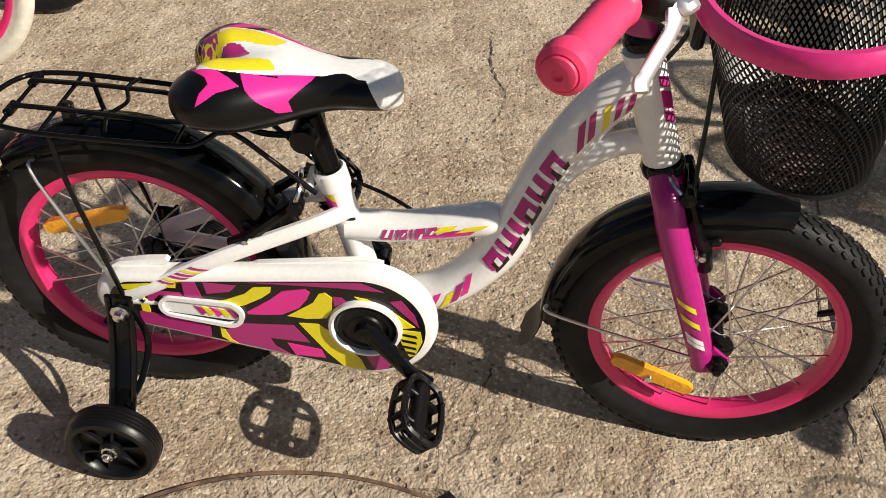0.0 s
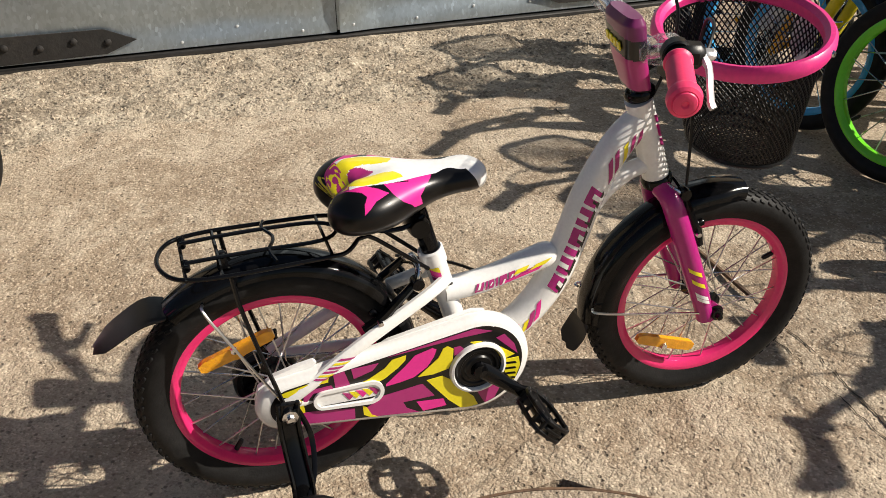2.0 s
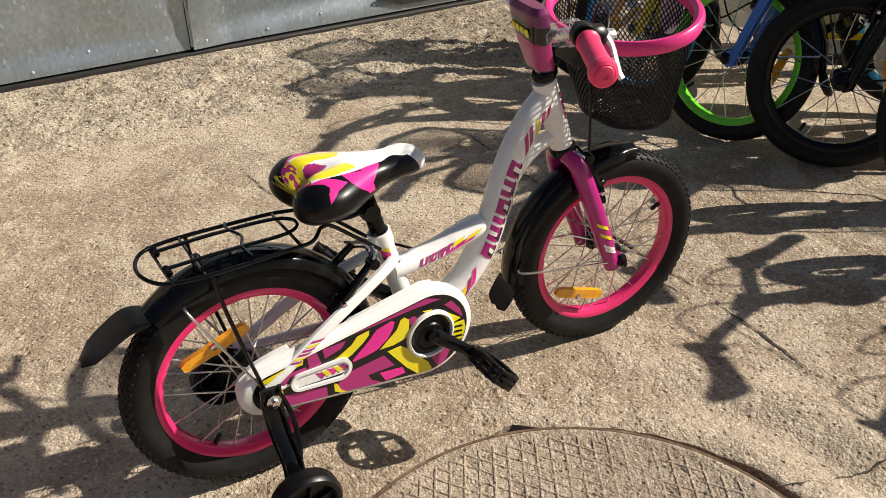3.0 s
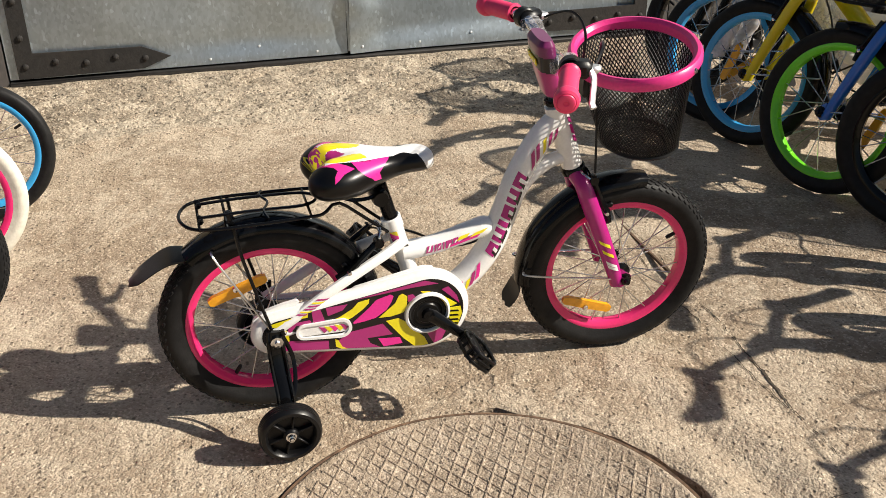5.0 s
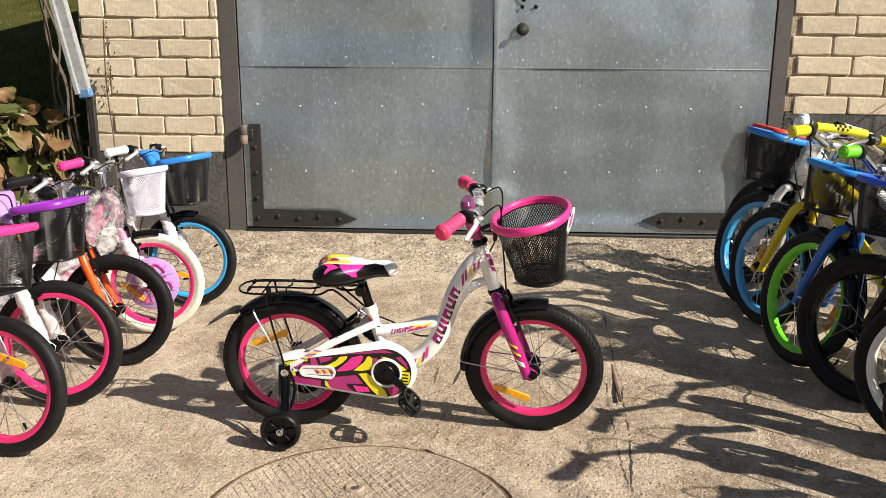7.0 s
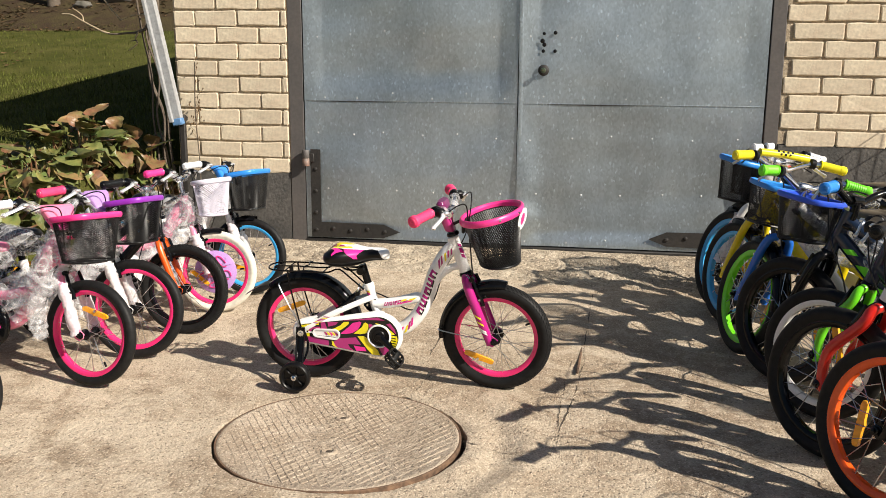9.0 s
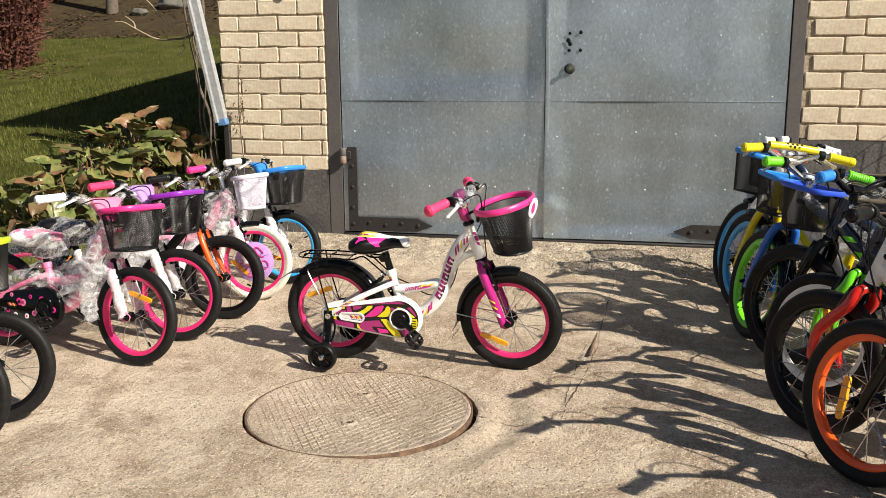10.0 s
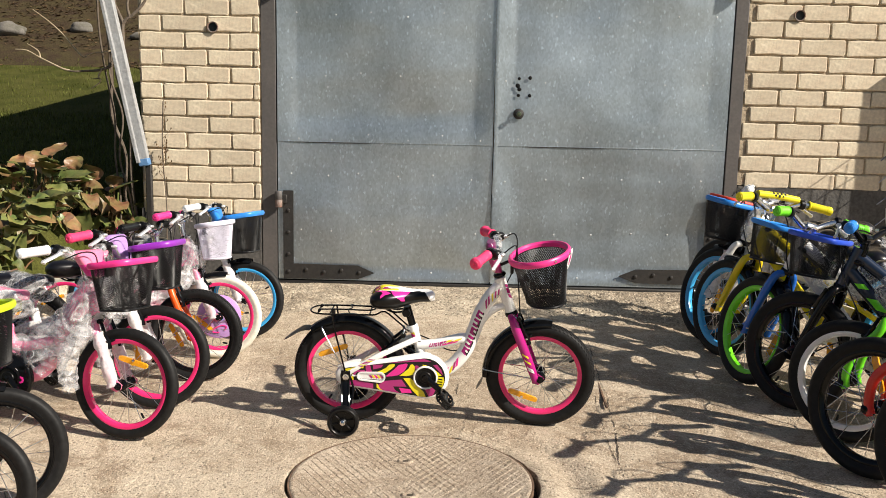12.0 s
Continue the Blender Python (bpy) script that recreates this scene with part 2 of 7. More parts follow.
RUSTED = mat("rust_and_primer", (0.24, 0.13, 0.09), 0.8, tint=(0.2, 0.19, 0.18), scale=20, amount=0.9, grain=0.3, bump=0.2)
MORTAR = mat("mortar", (0.44, 0.36, 0.255), 0.95, tint=(0.29, 0.225, 0.155), scale=9, amount=0.7, grain=0.25, bump=0.5, bump_scale=90)
ROOFING = mat("roof_felt", (0.06, 0.06, 0.06), 0.9, bump=0.2)
PLANK = mat("weathered_white_plank", (0.33, 0.34, 0.35), 0.8, tint=(0.24, 0.235, 0.23), scale=14, amount=0.5, grain=0.14, bump=0.3, bump_scale=60)
DRY_WOOD = mat("dry_pale_branch", (0.46, 0.37, 0.25), 0.85, tint=(0.28, 0.21, 0.13), scale=25, amount=0.7, bump=0.4, bump_scale=50)
STONE = mat("grey_stone", (0.17, 0.155, 0.14), 0.9, tint=(0.09, 0.085, 0.06), scale=8, amount=0.7, grain=0.2, bump=0.5, bump_scale=30)
BARK = mat("bark", (0.10, 0.075, 0.055), 0.9, tint=(0.17, 0.14, 0.11), scale=25, amount=0.7, bump=0.6, bump_scale=50)


def galvanised():
    """Zinc sheet: crystal spangle, cloudy tone and gloss, faint vertical wipes."""
    m = bpy.data.materials.new("galvanised_sheet")
    m.use_nodes = True
    n, l = m.node_tree.nodes, m.node_tree.links
    b = n["Principled BSDF"]
    tc = n.new("ShaderNodeTexCoord")
    cell = n.new("ShaderNodeTexVoronoi")
    cell.inputs["Scale"].default_value = 120
    cloud = n.new("ShaderNodeTexNoise")
    cloud.inputs["Scale"].default_value, cloud.inputs["Detail"].default_value = 1.7, 7
    streak = n.new("ShaderNodeTexNoise")
    streak.inputs["Scale"].default_value, streak.inputs["Detail"].default_value = 5, 4
    mp = n.new("ShaderNodeMapping")
    mp.inputs["Scale"].default_value = (2.2, 1, 0.25)
    l.new(tc.outputs["Object"], mp.inputs["Vector"])
    l.new(mp.outputs[0], streak.inputs["Vector"])
    l.new(tc.outputs["Object"], cloud.inputs["Vector"])
    squash = n.new("ShaderNodeMapping")
    squash.inputs["Scale"].default_value = (1.0, 1.0, 0.55)
    l.new(tc.outputs["Object"], squash.inputs["Vector"])
    l.new(squash.outputs[0], cell.inputs["Vector"])
    sep = n.new("ShaderNodeSeparateColor")
    l.new(cell.outputs["Color"], sep.inputs[0])
    r1 = n.new("ShaderNodeMapRange")
    for k, v in (("From Min", 0.0), ("From Max", 1.0), ("To Min", -0.05), ("To Max", 0.05)):
        r1.inputs[k].default_value = v
    l.new(sep.outputs[0], r1.inputs["Value"])
    pale = n.new("ShaderNodeMapRange")
    for k, v in (("From Min", 0.93), ("From Max", 1.0), ("To Min", 0.0), ("To Max", 0.18)):
        pale.inputs[k].default_value = v
    l.new(sep.outputs[1], pale.inputs["Value"])
    r2 = n.new("ShaderNodeMapRange")
    for k, v in (("From Min", 0.3), ("From Max", 0.7), ("To Min", 0.43), ("To Max", 0.58)):
        r2.inputs[k].default_value = v
    l.new(cloud.outputs["Fac"], r2.inputs["Value"])
    r3 = n.new("ShaderNodeMapRange")
    for k, v in (("From Min", 0.3), ("From Max", 0.7), ("To Min", -0.025), ("To Max", 0.025)):
        r3.inputs[k].default_value = v
    l.new(streak.outputs["Fac"], r3.inputs["Value"])
    last = r2.outputs["Result"]
    for r in (r1, pale, r3):
        a = n.new("ShaderNodeMath")
        l.new(last, a.inputs[0])
        l.new(r.outputs["Result"], a.inputs[1])
        last = a.outputs[0]
    comb = n.new("ShaderNodeCombineColor")
    for i, k in enumerate((0.875, 1.0, 1.085)):
        s = n.new("ShaderNodeMath")
        s.operation, s.inputs[1].default_value = "MULTIPLY", k
        l.new(last, s.inputs[0])
        l.new(s.outputs[0], comb.inputs[i])
    l.new(comb.outputs[0], b.inputs["Base Color"])
    b.inputs["Metallic"].default_value = 0.92
    rr = n.new("ShaderNodeMapRange")
    rr.inputs["To Min"].default_value, rr.inputs["To Max"].default_value = 0.36, 0.55
    l.new(cloud.outputs["Fac"], rr.inputs["Value"])
    l.new(rr.outputs["Result"], b.inputs["Roughness"])
    bn = n.new("ShaderNodeBump")
    bn.inputs["Strength"].default_value, bn.inputs["Distance"].default_value = 0.12, 0.01
    l.new(cloud.outputs["Fac"], bn.inputs["Height"])
    l.new(bn.outputs["Normal"], b.inputs["Normal"])
    return m


ZINC = galvanised()


def island_material(name, color, spread, rough, bump=0.3, bump_scale=60, tint=None, per_object=True, amount=0.5):
    """Pieces that differ a little from one another."""
    m = mat(name, color, rough, tint=tint, scale=12, amount=amount, grain=0.14, bump=bump, bump_scale=bump_scale)
    n, l = m.node_tree.nodes, m.node_tree.links
    b = n["Principled BSDF"]
    src = b.inputs["Base Color"].links[0].from_socket
    rnd = n.new("ShaderNodeObjectInfo" if per_object else "ShaderNodeNewGeometry")
    r = n.new("ShaderNodeMapRange")
    r.inputs["To Min"].default_value, r.inputs["To Max"].default_value = 1 - spread, 1 + spread
    l.new(rnd.outputs["Random" if per_object else "Random Per Island"], r.inputs["Value"])
    v = n.new("ShaderNodeVectorMath")
    v.operation = "SCALE"
    l.new(src, v.inputs[0])
    l.new(r.outputs["Result"], v.inputs["Scale"])
    l.new(v.outputs["Vector"], b.inputs["Base Color"])
    return m


BRICK = island_material("cream_brick", (0.66, 0.575, 0.43), 0.09, 0.85, 0.14, 55, tint=(0.58, 0.47, 0.345), amount=0.8)
LEAF = island_material("bergenia_leaf", (0.095, 0.145, 0.040), 0.35, 0.4, 0.2, 30, tint=(0.20, 0.16, 0.05), amount=0.7)
LEAF_RED = island_material("reddened_leaf", (0.21, 0.085, 0.05), 0.3, 0.45, 0.2, 30, tint=(0.16, 0.15, 0.05), amount=0.8)
GRASS = island_material("grass_blade", (0.082, 0.098, 0.018), 0.4, 0.6, 0, 30, tint=(0.14, 0.14, 0.04), per_object=False)
LITTER = island_material("dead_leaf_litter", (0.12, 0.075, 0.04), 0.5, 0.9, 0, 30, per_object=False)
PEBBLE = island_material("pebble", (0.40, 0.33, 0.245), 0.5, 0.85, 0.2, 200, tint=(0.25, 0.2, 0.16), per_object=False)
FOREST_FLOOR = mat("brown_garden_soil", (0.050, 0.034, 0.022), 0.95, tint=(0.075, 0.062, 0.028), scale=5, amount=0.8, fine=60, grain=0.5, bump=0.9, bump_scale=60)
LAWN = mat("lawn_turf", (0.054, 0.060, 0.013), 0.95, tint=(0.105, 0.10, 0.03), scale=3, amount=0.8, fine=90, grain=0.4, bump=0.8, bump_scale=120)
TWIG = island_material("red_brown_twig", (0.105, 0.045, 0.033), 0.4, 0.8, 0, 30, per_object=False)
for m in (GRASS, LAWN, LITTER, FOREST_FLOOR, TWIG):
    m.node_tree.nodes["Principled BSDF"].inputs["Specular IOR Level"].default_value = 0.08


# ---- geometry ----
class Geo:
    """Collects vertices and faces of one mesh."""

    def __init__(self):
        self.v, self.f, self.m = [], [], []

    def add(self, verts, faces, mi=0):
        o = len(self.v)
        self.v += [tuple(p) for p in verts]
        self.f += [tuple(o + i for i in q) for q in faces]
        self.m += [mi] * len(faces)
        return self

    def tube(self, pts, r, n=8, closed=False, caps=True, flat=1.0, mi=0):
        pts = [Vector(p) for p in pts]
        k = len(pts)
        rs = r if isinstance(r, (list, tuple)) else [r] * k
        verts, faces, up = [], [], None
        for i, p in enumerate(pts):
            a = pts[(i - 1) % k] if closed or i else p
            c = pts[(i + 1) % k] if closed or i < k - 1 else p
            d = (c - a).normalized()
            if up is None:
                up = d.orthogonal().normalized() if abs(d.y) > 0.9 else (Vector((0, 1, 0)) - d * d.y).normalized()
            up = (up - d * up.dot(d)).normalized()
            side = d.cross(up)
            for j in range(n):
                t = 2 * math.pi * j / n
                verts.append(p + up * (math.cos(t) * rs[i] * flat) + side * (math.sin(t) * rs[i]))
        for i in range(k if closed else k - 1):
            for j in range(n):
                q = (i + 1) % k
                faces.append((i * n + j, i * n + (j + 1) % n, q * n + (j + 1) % n, q * n + j))
        if caps and not closed:
            faces += [tuple(range(n))[::-1], tuple(range((k - 1) * n, k * n))]
        return self.add(verts, faces, mi)

    def lathe(self, prof, centre=(0, 0, 0), axis=(0, 1, 0), n=32, closed=False, mi=0):
        """prof: (radius, offset along the axis) pairs."""
        ax = Vector(axis).normalized()
        u = ax.orthogonal().normalized()
        w = ax.cross(u)
        c = Vector(centre)
        k = len(prof)
        verts = [c + ax * h + (u * math.cos(2 * math.pi * j / n) + w * math.sin(2 * math.pi * j / n)) * r for r, h in prof for j in range(n)]
        faces = []
        for i in range(k if closed else k - 1):
            q = (i + 1) % k
            for j in range(n):
                faces.append((i * n + j, q * n + j, q * n + (j + 1) % n, i * n + (j + 1) % n))
        return self.add(verts, faces, mi)

    def box(self, centre, size, rot=None, bevel=0.0, mi=0):
        h = [s / 2 for s in size]
        b = min(bevel, *[x * 0.95 for x in h]) if bevel else 0
        c, m = Vector(centre), rot or Matrix.Identity(3)
        if not b:
            verts = [(sx * h[0], sy * h[1], sz * h[2]) for sx in (-1, 1) for sy in (-1, 1) for sz in (-1, 1)]
            faces = [(0, 1, 3, 2), (4, 6, 7, 5), (0, 4, 5, 1), (2, 3, 7, 6), (0, 2, 6, 4), (1, 5, 7, 3)]
        else:
            verts, idx = [], {}
            for s in [(x, y, z) for x in (-1, 1) for y in (-1, 1) for z in (-1, 1)]:
                for a in range(3):
                    idx[s, a] = len(verts)
                    verts.append(tuple(s[i] * (h[i] if i == a else h[i] - b) for i in range(3)))
            faces = []
            for a in range(3):
                o, p = [i for i in range(3) if i != a]
                for sg in (-1, 1):
                    q = []
                    for so, sp in ((-1, -1), (1, -1), (1, 1), (-1, 1)):
                        s = [0, 0, 0]
                        s[a], s[o], s[p] = sg, so, sp
                        q.append(idx[tuple(s), a])
                    faces.append(tuple(q))
            for a in range(3):
                o, p = [i for i in range(3) if i != a]
                for so in (-1, 1):
                    for sp in (-1, 1):
                        s1, s2 = [0, 0, 0], [0, 0, 0]
                        s1[a], s1[o], s1[p] = -1, so, sp
                        s2[a], s2[o], s2[p] = 1, so, sp
                        faces.append((idx[tuple(s1), o], idx[tuple(s2), o], idx[tuple(s2), p], idx[tuple(s1), p]))
            for s in [(x, y, z) for x in (-1, 1) for y in (-1, 1) for z in (-1, 1)]:
                faces.append((idx[s, 0], idx[s, 1], idx[s, 2]))
        return self.add([c + m @ Vector(p) for p in verts], faces, mi)

    def prism(self, poly, y0, y1, mi=0):
        """poly in x, z, extruded from y0 to y1."""
        k = len(poly)
        verts = [(x, y0, z) for x, z in poly] + [(x, y1, z) for x, z in poly]
        faces = [tuple(range(k)), tuple(range(2 * k - 1, k - 1, -1))] + [(i, (i + 1) % k, k + (i + 1) % k, k + i) for i in range(k)]
        return self.add(verts, faces, mi)

    def band(self, outer, inner, y0, y1, mi=0):
        """Flat ring between two x, z outlines of equal length, extruded."""
        k = len(outer)
        verts = [(x, y, z) for y in (y0, y1) for ring in (outer, inner) for x, z in ring]
        faces = []
        for i in range(k):
            j = (i + 1) % k
            faces += [(i, j, k + j, k + i), (2 * k + j, 2 * k + i, 3 * k + i, 3 * k + j), (j, i, 2 * k + i, 2 * k + j), (k + i, k + j, 3 * k + j, 3 * k + i)]
        return self.add(verts, faces, mi)

    def ball(self, c, r, n=12, k=8, mi=0):
        r = r if isinstance(r, (tuple, list)) else (r, r, r)
        verts, faces = [], []
        for i in range(k + 1):
            a = math.pi * i / k
            for j in range(n):
                t = 2 * math.pi * j / n
                verts.append((c[0] + r[0] * math.sin(a) * math.cos(t), c[1] + r[1] * math.sin(a) * math.sin(t), c[2] + r[2] * math.cos(a)))
        for i in range(k):
            for j in range(n):
                faces.append((i * n + j, (i + 1) * n + j, (i + 1) * n + (j + 1) % n, i * n + (j + 1) % n))
        return self.add(verts, faces, mi)

    def move(self, m):
        self.v = [tuple(m @ Vector(p)) for p in self.v]
        return self

    def mesh(self, name, *mats, smooth=0.7, weld=False):
        me = bpy.data.meshes.new(name)
        me.from_pydata(self.v, [], self.f)
        for x in mats:
            me.materials.append(x)
        if len(mats) > 1:
            me.polygons.foreach_set("material_index", self.m)
        bm = bmesh.new()
        bm.from_mesh(me)
        if weld:
            bmesh.ops.remove_doubles(bm, verts=bm.verts, dist=1e-5)
        bmesh.ops.recalc_face_normals(bm, faces=bm.faces)
        bm.to_mesh(me)
        bm.free()
        if smooth:
            me.polygons.foreach_set("use_smooth", [True] * len(me.polygons))
            me.set_sharp_from_angle(angle=smooth)
        return me


def part(name, geo, material, parent, label="", xf=None, smooth=0.7):
    """One mesh object under a thing or a part."""
    if isinstance(geo, Geo):
        if xf is not None:
            geo.move(xf)
        mats = material if isinstance(material, (list, tuple)) else [material]
        geo = geo.mesh(name, *mats, smooth=smooth)
    ob = new(name, geo)
    ob.parent = parent
    if label:
        ob["label"] = label
    return ob


def spline(pts, step=6):
    """Catmull-Rom through the points."""
    p = [Vector(q) for q in pts]
    out = []
    for i in range(len(p) - 1):
        a, b, c, d = p[max(i - 1, 0)], p[i], p[i + 1], p[min(i + 2, len(p) - 1)]
        for k in range(step):
            t = k / step
            out.append(0.5 * (2 * b + (c - a) * t + (2 * a - 5 * b + 4 * c - d) * t * t + (3 * b - a - 3 * c + d) * t ** 3))
    return out + [p[-1]]


# ---- ground ----
def ramp(y):
    """The yard rises gently to the garage door."""
    return max(0.0, (y - 0.3) * 0.052)


def smoothstep(a, b, x):
    t = min(1, max(0, (x - a) / (b - a)))
    return t * t * (3 - 2 * t)


def bank(x, y):
    """Height of the lawn that rises beside the yard."""
    k = smoothstep(-1.95, -2.35, x)
    far = 0.67 + 0.16 * (min(y, 8) - 3.0) + 0.34 * min(max(0, y - 8), 9)
    return ramp(min(y, 2.2)) * (1 - k) + max(0.1, far) * k


def relief(x, y):
    p = Vector((x, y, 0))
    rough = smoothstep(1.38, 1.66, y + 0.22 * noise.noise(p * 1.7) + 0.08 * noise.noise(p * 6)) * smoothstep(2.3, 1.9, abs(x))
    z = 0.006 * noise.noise(p * 2.3) + 0.003 * noise.noise(p * 9) + 0.0016 * noise.noise(p * 27)
    rr = math.hypot(x + 0.12, y + 0.485)
    arc = smoothstep(0.15, 0.5, x) * smoothstep(0.35, 0.0, y)
    z += arc * (0.010 * math.exp(-((rr - 0.61 - 0.04 * noise.noise(p * 3)) / 0.045) ** 2) + 0.008 * math.exp(-((rr - 0.44) / 0.035) ** 2) - 0.012 * math.exp(-((rr - 0.52 - 0.02 * noise.noise(p * 4)) / 0.045) ** 2))
    return z + rough * smoothstep(2.13, 2.02, y) * (0.012 * noise.noise(p * 9) + 0.010 * noise.noise(p * 21) + 0.009 * noise.noise(p * 47) + 0.004), rough


HOLE = (-0.12, -0.485, 0.395)


def ground_z(x, y):
    return bank(x, y) + relief(x, y)[0]


def build_ground():
    xs = [-400, -120, -40, -18, -10, -7, -5.5, -4.6, -4.0, -3.6, -3.3, -3.0, -2.8, -2.6, -2.4, -2.3, -2.2, -2.1, -2.0, -1.9, -1.8, -1.7]
    x = -1.64
    while x < 2.0:
        xs.append(x)
        x += 0.02
    xs += [2.1, 2.3, 2.6, 3, 4, 6, 10, 20, 60, 150, 400]
    ys = [-400, -120, -40, -15, -8, -5, -3.6, -3, -2.6, -2.3, -2.1]
    y = -2.0
    while y < 2.26:
        ys.append(y)
        y += 0.03 if y < 1.3 else 0.014
    ys += [2.5, 2.8, 3.2, 3.7, 4.3, 5, 6, 7, 8, 9, 10, 11, 12, 14, 17, 20, 40, 120, 400]
    q0, q1 = (HOLE[0] - 0.5, HOLE[1] - 0.5), (HOLE[0] + 0.5, HOLE[1] + 0.5)
    xs = sorted([v for v in xs if min(abs(v - q0[0]), abs(v - q1[0])) > 0.012] + [q0[0], q1[0]])
    ys = sorted([v for v in ys if min(abs(v - q0[1]), abs(v - q1[1])) > 0.012] + [q0[1], q1[1]])
    g = Geo()
    verts, faces, mi = [], [], []
    for y in ys:
        for x in xs:
            verts.append((x, y, ground_z(x, y)))
    w = len(xs)
    for j in range(len(ys) - 1):
        for i in range(w - 1):
            cx, cy = (xs[i] + xs[i + 1]) / 2, (ys[j] + ys[j + 1]) / 2
            if q0[0] < cx < q1[0] and q0[1] < cy < q1[1]:
                continue
            a = j * w + i
            faces.append((a, a + 1, a + w + 1, a + w))
            lawn = cx < -2.15 or abs(cx) > 12 or cy > 4 or cy < -12
            mi.append(3 if cy > 8 and cx < -1 else 2 if lawn else (1 if relief(cx, cy)[1] > 0.5 else 0))
    g.v, g.f, g.m = verts, faces, mi
    # ring of concrete round the cover's opening, down into the shaft
    n, k = 160, 9
    verts, faces, shaft = [], [], []
    for i in range(n):
        t = 2 * math.pi * i / n
        c, s = math.cos(t), math.sin(t)
        edge = 0.5 / max(abs(c), abs(s))
        r0 = HOLE[2] - 0.003 + 0.008 * abs(c) ** 1.5 + 0.016 * max(0.0, c) ** 2 * max(0.0, 0.6 - s) + 0.018 * math.exp(-((t - 1.22) / 0.07) ** 2) + 0.006 * noise.noise(Vector((c * 2.2, s * 2.2, 3))) + 0.004 * noise.noise(Vector((c * 9, s * 9, 5)))
        for j in range(0, k + 1):
            r = r0 + (edge - r0) * (j / k) ** 1.3
            x, y = HOLE[0] + c * r, HOLE[1] + s * r
            verts.append((x, y, ground_z(x, y) - 0.003 * (j == 0)))
        x, y = HOLE[0] + c * r0, HOLE[1] + s * r0
        shaft += [(x, y, ground_z(x, y) - 0.003), (x, y, -0.1)]
    w = k + 1
    for i in range(n):
        for j in range(k):
            a, b = i * w + j, ((i + 1) % n) * w + j
            faces.append((a, a + 1, b + 1, b))
    g.add(verts, faces, 0)
    g.add(shaft, [(2 * i, 2 * i + 1, (2 * i + 3) % (2 * n), (2 * i + 2) % (2 * n)) for i in range(n)], 0)
    ob = new("ground", g.mesh("ground", CONCRETE, ROUGH_CONCRETE, LAWN, FOREST_FLOOR, smooth=1.2))
    return tagged(ob, "weathered pale concrete yard rising to gravelly concrete, lawn beyond", "ground", kind="structure")


ground = build_ground()


def ribbon(name, pts, width, material, label, lift=0.002, wob=0.012):
    pts = spline([(x, y, 0) for x, y in pts], 30)
    g, verts, faces = Geo(), [], []
    for i, p in enumerate(pts):
        d = (pts[min(i + 1, len(pts) - 1)] - pts[max(i - 1, 0)]).normalized()
        s = Vector((-d.y, d.x, 0))
        off = 0.8 * wob * noise.noise(p * 9 + Vector((9, 0, 0))) + 0.5 * wob * noise.noise(p * 45) + 0.3 * wob * noise.noise(p * 120)
        w = width * max(0.05, 0.45 + 1.5 * noise.noise(p * 8 + Vector((0, 4, 0))) + 0.9 * noise.noise(p * 70))
        for sg in (-1, 1):
            q = p + s * (off + sg * w / 2)
            verts.append((q.x, q.y, ground_z(q.x, q.y) + lift))
        if i:
            faces.append((2 * i - 2, 2 * i - 1, 2 * i + 1, 2 * i))
    g.add(verts, faces)
    ob = new(name, g.mesh(name, material))
    ob.parent = ground
    ob["label"] = label
    return ob


ribbon("crack", [(0.0, 1.12), (0.015, 0.98), (0.048, 0.88), (0.035, 0.76), (0.06, 0.64), (0.035, 0.52), (0.02, 0.40), (0.03, 0.25)], 0.0045, DIRT, "dark crack in the concrete")
ribbon("joint", [(0.66, 1.3), (0.645, 0.95), (0.636, 0.58), (0.636, 0.42), (0.622, 0.2), (0.603, -0.03), (0.578, -0.25), (0.565, -0.4), (0.55, -0.53)], 0.0045, DIRT, "sunken joint between slabs", wob=0.008)
ribbon("crack", [(0.585, 0.40), (0.575, 0.20), (0.567, 0.0), (0.563, -0.2), (0.57, -0.27)], 0.0022, DIRT, "hairline crack along the joint", wob=0.008)
ribbon("crack", [(0.275, -0.46), (0.33, -0.485), (0.40, -0.50), (0.48, -0.515), (0.56, -0.51)], 0.0026, DIRT, "hairline crack beside the manhole")
ribbon("crack", [(0.02, -0.06), (0.05, -0.02), (0.045, 0.05), (0.06, 0.12)], 0.0026, DIRT, "hairline crack above the manhole")


RUST_BAND = mat("rusted_steel", (0.10, 0.06, 0.038), 0.85, tint=(0.2, 0.12, 0.07), scale=25, amount=0.8, grain=0.4, bump=0.3)


strip = new("joint_strip", Geo().box((0.619, 0.43, 0.0), (0.010, 0.36, 0.008), Matrix.Rotation(-0.03, 3, "Z"), 0.002).mesh("joint_strip", RUST_BAND))
strip.location.z = ground_z(0.62, 0.43) + 0.001
strip.parent = ground
strip["label"] = "rusty steel edge strip in the slab joint"


